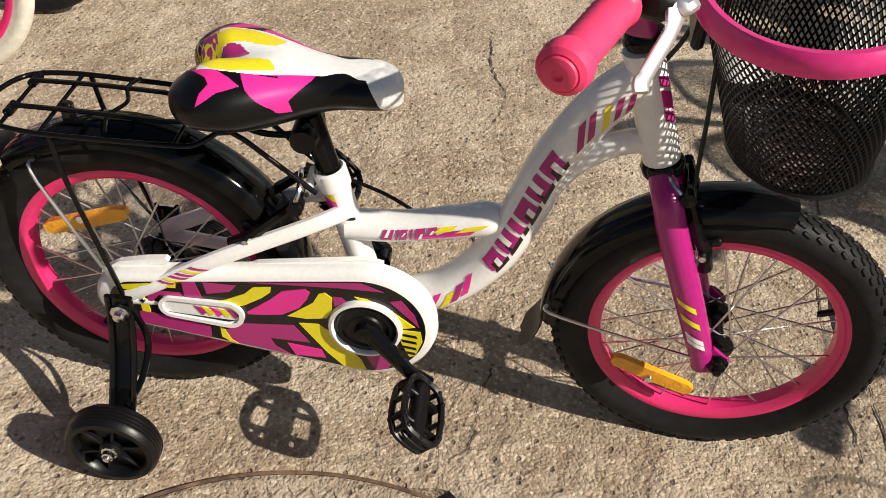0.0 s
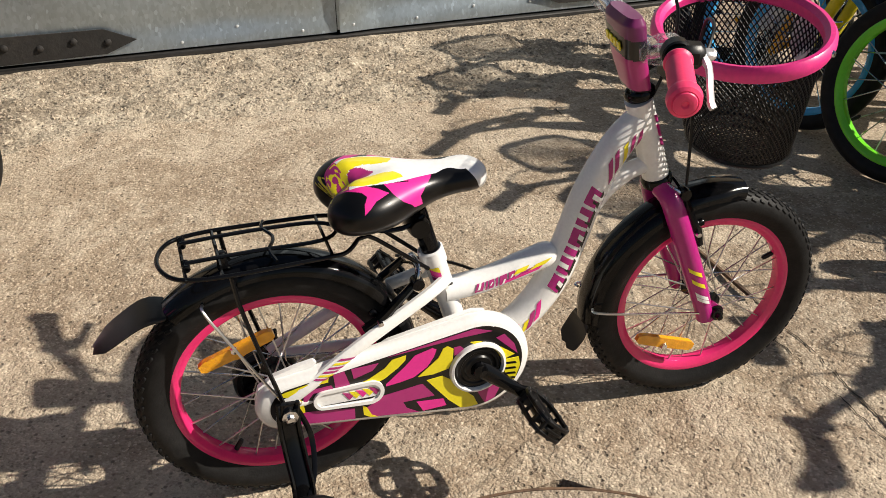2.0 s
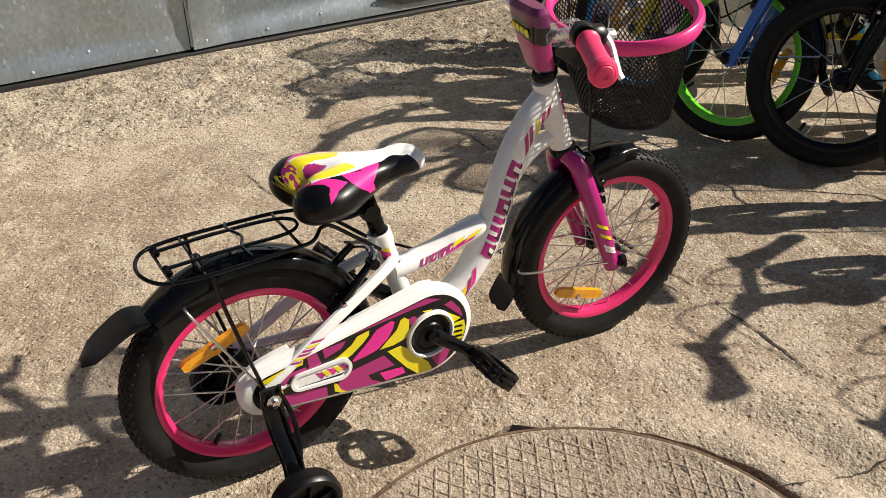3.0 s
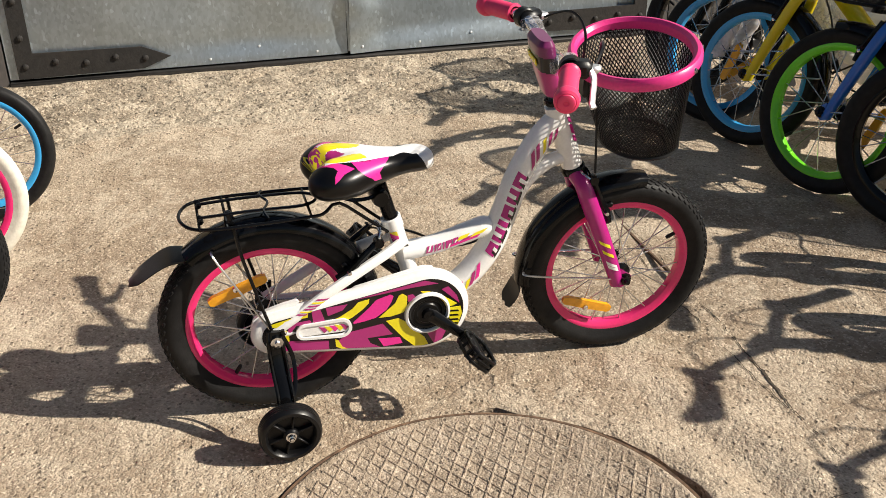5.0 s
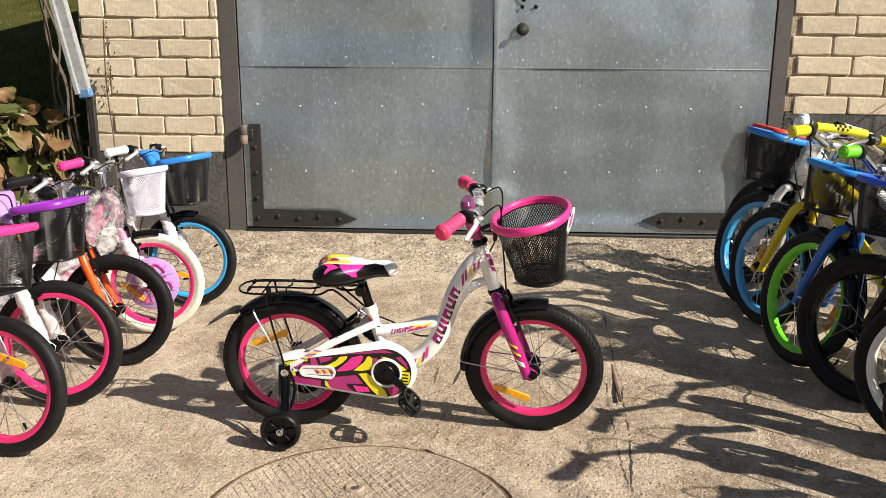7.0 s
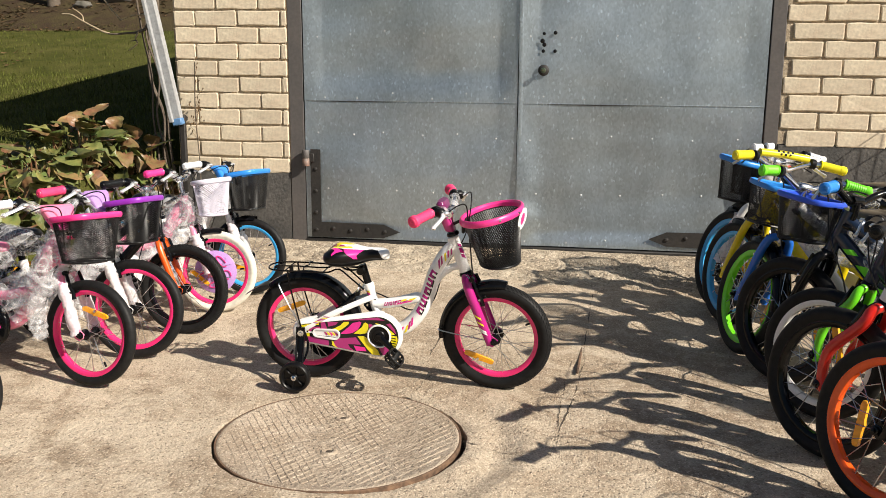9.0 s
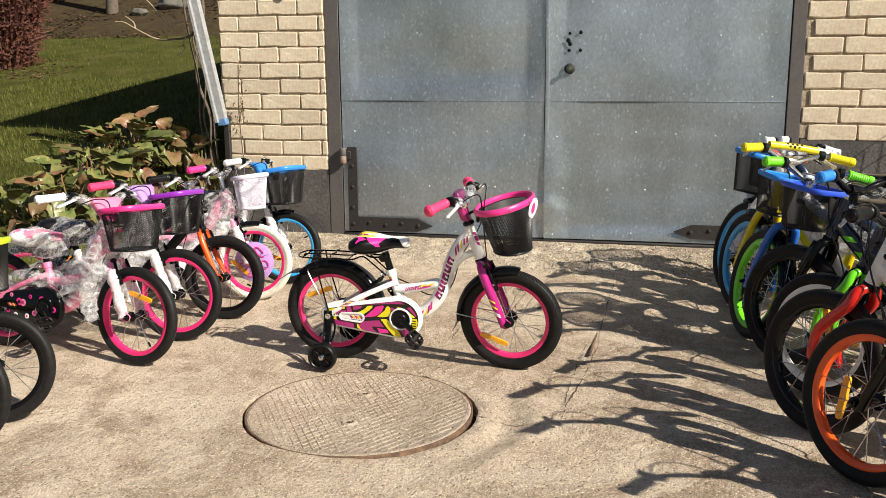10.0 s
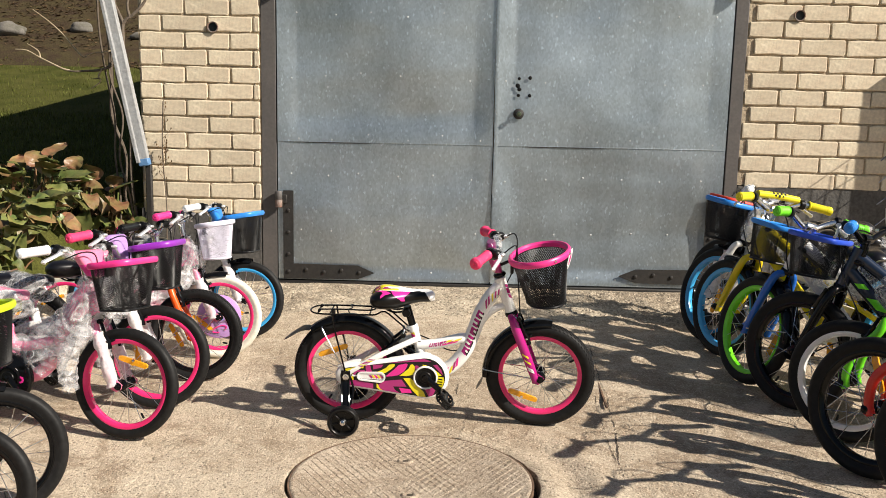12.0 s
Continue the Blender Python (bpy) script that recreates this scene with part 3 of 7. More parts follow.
def manhole():
    """Round concrete cover with a diamond tread and two lifting holes."""
    cx, cy, R = HOLE
    top = new("manhole_cover", None)
    top.location = (cx, cy, ground_z(cx, cy + 0.45) + 0.005)
    tagged(top, "round concrete manhole cover with a worn diamond tread", "manhole cover")
    holes = [(-0.028, 0.146), (0.002, -0.12)]
    g = Geo()
    g.lathe([(0.0, -0.05), (R - 0.011, -0.05), (R - 0.011, -0.001), (R - 0.013, 0.0006), (R - 0.022, 0.001), (R - 0.03, -0.0026), (0.0, -0.0026)], axis=(0, 0, 1), n=128)
    part("disc", g, COVER_CONCRETE, top)
    part("steel_band", Geo().lathe([(R - 0.0108, -0.05), (R - 0.004, -0.05), (R - 0.004, -0.0015), (R - 0.0055, 0.0), (R - 0.0108, -0.0004)], axis=(0, 0, 1), n=128), RUST_BAND, top, "rusty steel band round the rim")
    g = Geo()
    lim = R - 0.042
    e1 = Vector((math.cos(radians(58)), math.sin(radians(58)), 0))
    e2 = Vector((math.cos(radians(122)), math.sin(radians(122)), 0))
    step = 0.027
    for i in range(-30, 31):
        for j in range(-30, 31):
            c = (e1 * i + e2 * j) * step
            if c.length > lim or min((c - Vector((hx, hy, 0))).length for hx, hy in holes) < 0.03:
                continue
            # two worn ridges meet at every corner of the lozenge grid
            for d, across in ((e1, e2), (e2, e1)):
                s = (across - d * across.dot(d)).normalized() * 0.0040
                verts = []
                for k in (0, 1):
                    p = c + d * step * k
                    tall = -0.0012 + 0.0011 * noise.noise(p * 7) + 0.0007 * noise.noise(p * 60)
                    verts += [p - s + Vector((0, 0, -0.0036)), p - s * 0.3 + Vector((0, 0, tall)), p + s * 0.3 + Vector((0, 0, tall)), p + s + Vector((0, 0, -0.0036))]
                g.add(verts, [(0, 1, 5, 4), (1, 2, 6, 5), (2, 3, 7, 6)])
    part("tread", g, COVER_CONCRETE, top)
    for hx, hy in holes:
        g = Geo().lathe([(0.030, -0.003), (0.022, 0.004), (0.015, 0.003), (0.009, -0.001)], (hx, hy, 0), (0, 0, 1), 18)
        part("lifting_hole", g, COVER_CONCRETE, top, "broken lifting hole")
        part("hole_plug", Geo().lathe([(0.0, 0.001), (0.010, 0.0)], (hx, hy, 0), (0, 0, 1), 12), DIRT, top)
    part("shaft_rim", Geo().lathe([(R - 0.02, -0.055), (R + 0.03, -0.055)], axis=(0, 0, 1), n=64), DIRT, top)
    return top


manhole()


def pebbles():
    g = Geo()
    for i in range(9500):
        if i < 9000:
            x, y = random.uniform(-1.3, 1.6), random.uniform(1.40, 2.1)
            if relief(x, y)[1] < random.random():
                continue
        else:
            x, y = random.uniform(-1.3, 1.3), random.uniform(-1.3, 1.4)
            if math.hypot(x - HOLE[0], y - HOLE[1]) < 0.43:
                continue
        r = random.uniform(0.002, 0.0068) if i < 9000 else random.uniform(0.001, 0.003)
        z = ground_z(x, y)
        a = random.random() * 6.28
        rot = Matrix.Rotation(a, 3, "Z") @ Matrix.Rotation(random.uniform(-0.5, 0.5), 3, "X")
        pts = [Vector((r * random.uniform(0.7, 1.3) * px, r * random.uniform(0.6, 1.1) * py, r * random.uniform(0.4, 0.9) * pz))
               for px, py, pz in ((1, 0, 0), (-1, 0, 0), (0, 1, 0), (0, -1, 0), (0, 0, 1), (0, 0, -1))]
        g.add([rot @ p + Vector((x, y, z - r * 0.05)) for p in pts],
              [(0, 2, 4), (2, 1, 4), (1, 3, 4), (3, 0, 4), (2, 0, 5), (1, 2, 5), (3, 1, 5), (0, 3, 5)])
    ob = new("pebbles", g.mesh("pebbles", PEBBLE, smooth=0))
    tagged(ob, "loose pale grit and pebbles on the concrete", "gravel", kind="stuff")


pebbles()

# ---- garage ----
WALL_Y = 2.13
DOOR_L, DOOR_R, DOOR_B, DOOR_T = -1.067, 1.54, 0.115, 2.22
ROOF_Z = 2.5


def masonry(name, x0, x1, z0, z1, label):
    """Wall of cream bricks over a core with recessed mortar."""
    core = new(name, Geo().box(((x0 + x1) / 2, WALL_Y + 0.135, (z0 + z1) / 2), (x1 - x0, 0.26, z1 - z0)).mesh(name, MORTAR))
    return tagged(core, label, "wall", kind="structure")


PLINTH_L, PLINTH_R = 0.52, 0.735
BRICK_JOBS = [(masonry("wall_left", -1.86, -1.157, PLINTH_L, ROOF_Z - 0.1, "cream brick garage wall with recessed mortar"), -1.86, -1.157, PLINTH_L),
              (masonry("wall_right", 1.617, 3.6, PLINTH_R, ROOF_Z - 0.1, "cream brick garage wall with recessed mortar"), 1.617, 3.6, PLINTH_R)]


def slab(name, c, size, material, label, category, bevel=0.0):
    ob = new(name, Geo().box(c, size, None, bevel).mesh(name, material))
    return tagged(ob, label, category, kind="structure")


slab("plinth_left", (-1.515, WALL_Y + 0.15, 0.2), (0.71, 0.30, 0.64), PLINTH_DARK, "dark garage plinth", "plinth")
slab("plinth_right", (2.62, WALL_Y + 0.15, 0.305), (2.0, 0.30, 0.85), PLINTH_DARK, "dark garage plinth", "plinth")
slab("wall_side_left", (-1.74, 4.9, 1.2), (0.24, 4.98, 2.4), MORTAR, "grey rendered garage side wall", "wall")
slab("wall_side_right", (3.48, 4.9, 1.2), (0.24, 4.98, 2.4), MORTAR, "grey rendered garage side wall", "wall")
slab("wall_back", (0.87, 7.5, 1.2), (5.5, 0.22, 2.4), MORTAR, "grey rendered garage back wall", "wall")
slab("wall_over_door", (0.23, WALL_Y + 0.14, 2.345), (2.78, 0.26, 0.11), MORTAR, "concrete lintel over the garage door", "wall")
slab("roof", (0.87, 4.8, ROOF_Z - 0.02), (5.6, 5.6, 0.16), ROOFING, "flat felted garage roof", "roof", 0.01)


def door_leaf(name, x0, x1, seam_parts, label):
    """Zinc sheet skin on a steel leaf: slightly dented, lapped seams, rivets."""
    thing = new(name, None)
    thing.location = ((x0 + x1) / 2, WALL_Y, DOOR_B)
    tagged(thing, label, "garage door", kind="structure")
    w, hgt = x1 - x0, DOOR_T - DOOR_B
    seam = 0.818

    def skin(x, z):
        """Depth of the dented sheet."""
        p = Vector(((x0 + x1) / 2 + x, z, 1.3))
        e = min(1, (w / 2 - abs(x)) * 9) * (0.45 + 0.55 * smoothstep(0.0, 0.20, abs(z - seam))) * smoothstep(0.0, 0.1, z)
        d = 0.012 + 0.030 * noise.noise(p * 1.5) + 0.008 * noise.noise(p * 3.6) + 0.003 * noise.noise(Vector((p.x * 1.2, p.y * 9, 3)))
        kink = math.exp(-((x - (w / 2 if x0 < 0 else -w / 2)) / 0.10) ** 2) * math.exp(-((z - 0.13) / 0.13) ** 2)
        lift = 0.0 if x0 < 0 else smoothstep(-w / 2 + 0.17, -w / 2, x) * (0.14 + 0.86 * (1 - smoothstep(0.22, 0.75, z))) * (0.7 + 0.3 * smoothstep(0.0, 0.2, z))
        return max(0.0, d) * e + 0.03 * kink * noise.noise(p * 9) - 0.024 * lift
    for z0, z1, dy in ((0, 0.825, 0.0), (0.815, hgt, -0.003)):
        g, verts, faces = Geo(), [], []
        nx, nz = 84, 60
        for j in range(nz + 1):
            for i in range(nx + 1):
                x, z = w / 2 * (1.4 * (2 * i / nx - 1) - 0.4 * (2 * i / nx - 1) ** 3), z0 + (z1 - z0) * j / nz
                verts.append((x, dy + skin(x, z), z))
        for j in range(nz):
            for i in range(nx):
                a = j * (nx + 1) + i
                faces.append((a, a + 1, a + nx + 2, a + nx + 1))
        g.add(verts, faces)
        part("sheet", g, ZINC, thing, smooth=1.2)
    part("core", Geo().box((0, 0.085, hgt / 2), (w - 0.004, 0.04, hgt)), IRON, thing)
    for a, b in seam_parts:
        mid = (x0 + x1) / 2
        for z in (seam, 1.668):
            part("lap_seam", Geo().tube([(a - mid + (b - a) * i / 24, skin(a - mid + (b - a) * i / 24, z) - 0.002, z) for i in range(25)], 0.0022, 6), ZINC, thing)
        n0 = a + 0.02
        part("seam_gap", Geo().tube([(n0 - mid + 0.5 * i / 16, skin(n0 - mid + 0.5 * i / 16, seam - 0.005) - 0.0035, seam - 0.005) for i in range(17)], [0.0006 + 0.0022 * math.sin(3.14 * i / 16) ** 0.6 for i in range(17)], 6), IRON, thing, "open dark lap of the sheets")
    rivet = Geo().lathe([(0.0056, 0.0), (0.0046, 0.0018), (0.0, 0.0030)], axis=(0, -1, 0), n=10).mesh("rivet", RIVET)
    for i in range(6):
        for j, z in enumerate((0.035, 0.30, 0.62, 0.85, 1.2, 1.55, 1.9)):
            x = -w / 2 + 0.07 + (w - 0.14) * (i + (0.25 if j % 2 else 0)) / 5.3 + random.uniform(-0.02, 0.02)
            z += random.uniform(-0.02, 0.02)
            if x > w / 2 - 0.03 or random.random() < 0.12:
                continue
            ob = part("rivet", rivet, None, thing)
            ob.location = (x, skin(x, z) - 0.002, z)
    return thing


left_leaf = door_leaf("door_left", DOOR_L + 0.006, 0.192, [(-1.04, 0.19)], "galvanised sheet steel garage door leaf, riveted and dented")
right_leaf = door_leaf("door_right", 0.20, DOOR_R - 0.006, [(0.34, 1.53)], "galvanised sheet steel garage door leaf with a handle")
slab("door_frame_left", (-1.112, WALL_Y + 0.079, 1.15), (0.088, 0.16, 2.3), JAMB, "brown-grey painted steel door jamb", "door frame", 0.004)
slab("door_frame_right", (1.578, WALL_Y + 0.079, 1.15), (0.076, 0.16, 2.3), JAMB, "brown-grey painted steel door jamb", "door frame", 0.004)
slab("door_frame_top", (0.235, WALL_Y + 0.079, 2.257), (2.6, 0.16, 0.07), JAMB, "brown-grey painted steel door head", "door frame", 0.004)
slab("door_threshold", (0.235, WALL_Y + 0.06, 0.085), (2.6, 0.16, 0.045), IRON, "dark steel door sill", "threshold", 0.004)


def strap_hinge(sx, x_edge, z0, zt, tip, parent, barrel):
    """Flat iron corner strap with an arrow tip, bolts and a hinge barrel."""
    ob = Geo()
    y0, y1 = -0.011, -0.004
    px, py, pz = parent.location

    def P(x, z):
        return (x - px, z - pz)
    ob.prism([P(x_edge, z0), P(tip - sx * 0.10, z0 + 0.006), P(tip, z0 + 0.045), P(tip - sx * 0.10, z0 + 0.088), P(x_edge + sx * 0.06, z0 + 0.092), P(x_edge + sx * 0.06, zt), P(x_edge, zt)], y0, y1)
    s = part("strap", ob, IRON, parent, "dark iron strap with an arrow tip")
    bolt = Geo().lathe([(0.012, 0), (0.011, 0.005), (0.006, 0.008), (0, 0.008)], axis=(0, -1, 0), n=8).mesh("bolt", IRON)
    for k in range(5):
        b = part("bolt", bolt, None, s)
        b.location = (x_edge + sx * (0.03 + 0.105 * k) - px, y0, z0 + 0.045 + 0.012 * (k % 2) - pz)
    for k in range(3):
        b = part("bolt", bolt, None, s)
        b.location = (x_edge + sx * 0.03 - px, y0, z0 + 0.15 + 0.13 * k - pz)
    for zz, h, m in ((barrel, 0.045, RUSTED), (barrel + 0.048, 0.048, JAMB)):
        part("hinge_barrel", Geo().lathe([(0, -h / 2), (0.019, -h / 2), (0.021, -h / 2 + 0.003), (0.021, h / 2 - 0.003), (0.019, h / 2), (0, h / 2)],
                                         (x_edge - sx * 0.022 - px, -0.03, zz - pz), (0, 0, 1), 16), m, s, "rusty hinge barrel")
    part("hinge_leaf", Geo().box((x_edge - px, -0.018, barrel + 0.025 - pz), (0.05, 0.012, 0.05), None, 0.003), IRON, s)


strap_hinge(1, -1.03, 0.118, 0.645, -0.488, left_leaf, 0.57)
strap_hinge(-1, 1.505, 0.135, 0.66, 0.955, right_leaf, 0.585)
strap_hinge(1, -1.03, 1.86, 2.2, -0.488, left_leaf, 1.80)
strap_hinge(-1, 1.505, 1.86, 2.2, 0.955, right_leaf, 1.80)


def lock_set():
    lx, ly, lz = right_leaf.location
    c = (0.335 - lx, -0.008, 1.117 - lz)
    plate = part("lock_plate", Geo().lathe([(0.0, 0.012), (0.022, 0.010), (0.030, 0.004), (0.031, 0.0)], c, (0, -1, 0), 20), IRON, right_leaf, "tarnished door handle boss")
    part("knob", Geo().lathe([(0.010, 0.0), (0.008, 0.022), (0.013, 0.026), (0.015, 0.036), (0.012, 0.044), (0.0, 0.046)], c, (0, -1, 0), 16), VERDIGRIS, plate, "tarnished greenish knob")
    for i, (dx, dz) in enumerate(((-0.005, 0.105), (0.06, 0.105), (-0.01, 0.16), (0.0, 0.14), (0.06, 0.205), (-0.002, 0.20))):
        r = (0.008, 0.008, 0.011, 0.010, 0.009, 0.007)[i]
        part("drilled_hole", Geo().lathe([(0, 0.0065), (r, 0.006), (r + 0.002, 0.0045)], (c[0] + dx, 0, c[2] + dz), (0, -1, 0), 14), BLACK_PLASTIC, right_leaf, "dark drilled hole")


lock_set()
part("cover_strip", Geo().tube(spline([(0.205 - right_leaf.location.x, -0.004, 0.01), (0.203 - right_leaf.location.x, -0.010, 0.25), (0.209 - right_leaf.location.x, -0.004, 0.8), (0.204 - right_leaf.location.x, -0.007, 1.4), (0.207 - right_leaf.location.x, -0.004, 2.09)]), 0.013, 6, flat=0.35), ZINC, right_leaf, "bent overlap strip")

# leaning plank and bank edge at the wall's corner
plank = tagged(new("plank", None), "weathered grey-white plank leaning on the wall corner", "plank")
plank.location = (-1.808, 2.03, 0.78)
axis = Vector((-0.190, 0.0, 0.97)).normalized()
rot = Matrix((axis.cross(Vector((0, 1, 0))) * -1, Vector((0, 1, 0)), axis)).transposed()
part("board", Geo().box(axis * 0.62, (0.056, 0.045, 1.2), rot, 0.004), PLANK, plank)
part("batten", Geo().box(axis * 0.62 + Vector((0.0, -0.035, 0)) - rot @ Vector((0.024, 0, 0)), (0.020, 0.025, 1.2), rot, 0.003), PLANK, plank)
part("blue_sleeve", Geo().box(axis * 0.02, (0.060, 0.05, 0.045), rot, 0.006), DULL_BLUE, plank, "blue plastic sleeve on the foot")
part("post", Geo().box((0.01, 0.03, -0.17), (0.035, 0.03, 0.46), None, 0.005), IRON, plank, "short post that carries the plank")

for px, pz in ((-1.426, 1.572), (1.896, 1.698)):
    pipe = new("vent_pipe", None)
    pipe.location = (px, WALL_Y - 0.013, pz)
    tagged(pipe, "short rusty pipe end through the brick wall", "pipe")
    part("sleeve", Geo().lathe([(0.026, 0.03), (0.026, -0.004), (0.031, -0.005), (0.032, 0.03)], n=20, closed=True), RUSTED, pipe)
    part("bore", Geo().lathe([(0.0, 0.003), (0.026, 0.003)], n=20), BLACK_PLASTIC, pipe)

# fence at the yard's right edge, whose shadow falls on the wall
fence = tagged(new("fence", None), "wooden post with sagging wire mesh beside the garage", "fence")
fence.location = (2.95, 1.9, 0.05)
part("post", Geo().prism([(-0.055, 0.0), (0.055, 0.0), (0.055, 1.74), (-0.055, 1.70)], -0.05, 0.05), PLANK, fence)
for k in range(9):
    part("wire", Geo().tube(spline([(-0.05, -0.03, 1.35 - 0.13 * k), (-0.35, -0.05, 1.12 - 0.13 * k + 0.02 * (k % 2)), (-0.65, -0.06, 0.86 - 0.12 * k)]), 0.003, 4), STEEL, fence)
for k in range(6):
    part("wire", Geo().tube(spline([(-0.12 - 0.09 * k, -0.04, 1.28 - 0.07 * k), (-0.14 - 0.09 * k, -0.045, 0.9 - 0.06 * k), (-0.13 - 0.09 * k, -0.05, 0.5)]), 0.0025, 4), STEEL, fence)


# ---- bicycles ----
HEAD_LOW, HEAD_TOP = Vector((0.209, 0, 0.437)), Vector((0.163, 0, 0.565))
STEER_AXIS = (HEAD_TOP - HEAD_LOW).normalized()
REAR, FRONT, CRANK = Vector((-0.385, 0, 0.2)), Vector((0.324, 0, 0.2)), Vector((-0.097, 0, 0.199))
CACHE = {}


def turn(deg):
    """Rotation of the steered parts about the head tube."""
    return Matrix.Translation(HEAD_LOW) @ Matrix.Rotation(radians(deg), 4, STEER_AXIS) @ Matrix.Translation(-HEAD_LOW)


def tyre_mesh(material, knobs, fat, slim):
    key = ("tyre", material.name, knobs, fat, slim)
    if key not in CACHE:
        g = Geo()
        w, ro, ri = 0.025 * fat, 0.1965, 0.151 * slim
        prof = []
        for i in range(15):
            a = radians(-115 + 230 * i / 14)
            prof.append(((ro + ri) / 2 + 0.003 + (ro - ri) / 2 * math.cos(a) * 1.0, w * math.sin(a)))
        g.lathe(prof + [(ri - 0.002, 0.012), (ri - 0.002, -0.012)], n=72, closed=True)
        cols = () if knobs == 0 else tuple((0.0066 * k, 0.5 * (k % 2)) for k in range(-3, 4)) if knobs < 2 else ((-0.019, 0.5), (0, 0.0), (0.019, 0.5))
        count = 72 if knobs < 2 else 44
        for y, ph in cols:
            for i in range(count):
                a = 2 * math.pi * (i + ph) / count
                q = math.asin(y / 0.025)
                r = (ro + ri) / 2 + 0.003 + (ro - ri) / 2 * math.cos(q) + (0.0 if knobs < 2 else 0.0012)
                m = Matrix.Rotation(-a, 3, "Y") @ Matrix.Rotation(q * 0.9, 3, "Z") @ Matrix.Rotation(0.3 if y > 0 else -0.3, 3, "X")
                c = Matrix.Rotation(-a, 3, "Y") @ Vector((r, y * fat, 0))
                g.box(c, (0.0034 if knobs < 2 else 0.006, 0.0050 if knobs < 2 else 0.009, 0.0105 if knobs < 2 else 0.017), m, 0.0012)
        CACHE[key] = g.mesh("tyre", material)
    return CACHE[key]


def rim_mesh(material, slim):
    key = ("rim", material.name, slim)
    if key not in CACHE:
        p = [(0.157, 0.0125), (0.153, 0.0145), (0.145, 0.0135), (0.138, 0.009), (0.1365, 0.0), (0.138, -0.009), (0.145, -0.0135), (0.153, -0.0145), (0.157, -0.0125), (0.150, 0.0)]
        CACHE[key] = Geo().lathe([(r * slim, h) for r, h in p], n=72, closed=True).mesh("rim", material)
    return CACHE[key]


def common(key, make):
    if key not in CACHE:
        CACHE[key] = make()
    return CACHE[key]


def hub_mesh():
    return Geo().lathe([(0, -0.058), (0.005, -0.058), (0.006, -0.036), (0.014, -0.034), (0.021, -0.030), (0.021, -0.026), (0.012, -0.022), (0.010, 0),
                        (0.012, 0.022), (0.021, 0.026), (0.021, 0.030), (0.014, 0.034), (0.006, 0.036), (0.005, 0.058), (0, 0.058)], n=18).mesh("hub", BLACK)


def spoke_mesh(sg, lean, slim):
    a = radians(lean)
    return Geo().tube([(0.019 * math.cos(a), sg * 0.028, 0.019 * math.sin(a)), (0.139 * slim, sg * 0.004, 0)], 0.0013, 5).mesh("spoke", STEEL)


def wheel(bike, name, at, rim, tyre, spokes=28, knobs=1, fat=1.0, disc=None, reflector=(-131.0, 0.080, -17.0), spin=0.0, valve=None, slim=1.0):
    """Rim, tyre, hub, spokes, reflector; the rim carries the rest."""
    w = part(name, rim_mesh(rim, slim), None, bike)
    w.matrix_local = at @ Matrix.Rotation(radians(spin), 4, "Y")
    part("tyre", tyre_mesh(tyre, knobs, fat, slim), None, w)
    part("hub", common("hub", hub_mesh), None, w)
    for i in range(spokes):
        sg = 1 if i % 2 else -1
        lean = 70 if (i // 2) % 2 else -70
        s = part("spoke", common(("spoke", sg, lean, slim), lambda: spoke_mesh(sg, lean, slim)), None, w)
        s.rotation_euler = (0, 2 * math.pi * i / spokes, 0)
    if reflector is not None:
        ang, rad, tilt = reflector
        a = -radians(ang - spin)

        def make():
            g = Geo()
            g.prism([(-0.056, -0.005), (-0.05, -0.009), (-0.01, -0.010), (0, -0.013), (0.01, -0.010), (0.05, -0.009), (0.056, -0.005), (0.056, 0.005), (0.046, 0.009), (-0.046, 0.009), (-0.056, 0.005)], -0.014, -0.005)
            return g.mesh("reflector", AMBER)
        r = part("reflector", common("reflector", make), None, w, "amber spoke reflector")
        r.matrix_local = Matrix.Rotation(a, 4, "Y") @ Matrix.Translation((rad, -0.010, 0)) @ Matrix.Rotation(-radians(tilt - ang), 4, "Y")
        b = part("reflector_bolt", common("rbolt", lambda: Geo().lathe([(0.006, 0), (0.005, 0.004), (0, 0.005)], axis=(0, -1, 0), n=10).mesh("bolt", CHROME)), None, w)
        b.matrix_local = Matrix.Rotation(a, 4, "Y") @ Matrix.Translation((rad + 0.006, -0.0245, 0))
    if valve is not None:
        v = part("valve", common("valve", lambda: Geo().tube([(0.139, 0, 0), (0.122, 0, 0), (0.118, 0, 0)], [0.004, 0.0042, 0.003], 8).mesh("valve", BLACK_PLASTIC)), None, w)
        v.rotation_euler = (0, -radians(valve - spin), 0)
    if disc:
        part("spoke_guard", Geo().lathe([(0.022, -0.02), (0.10, -0.014), (0.104, -0.011), (0.10, -0.009), (0.022, -0.014)], n=48, closed=True), disc, w, "lilac plastic spoke disc with swirls")
        for k in range(5):
            a = 1.26 * k
            g = Geo().tube(spline([(0.06 * math.cos(a + 0.35 * math.sin(t)) + 0.022 * math.cos(t), -0.0205, 0.06 * math.sin(a) + 0.022 * math.sin(t)) for t in (0, 1.1, 2.2, 3.3, 4.4, 5.5)]), 0.003, 5, flat=0.5)
            part("swirl", g, PINK_PLASTIC, w)
    return w


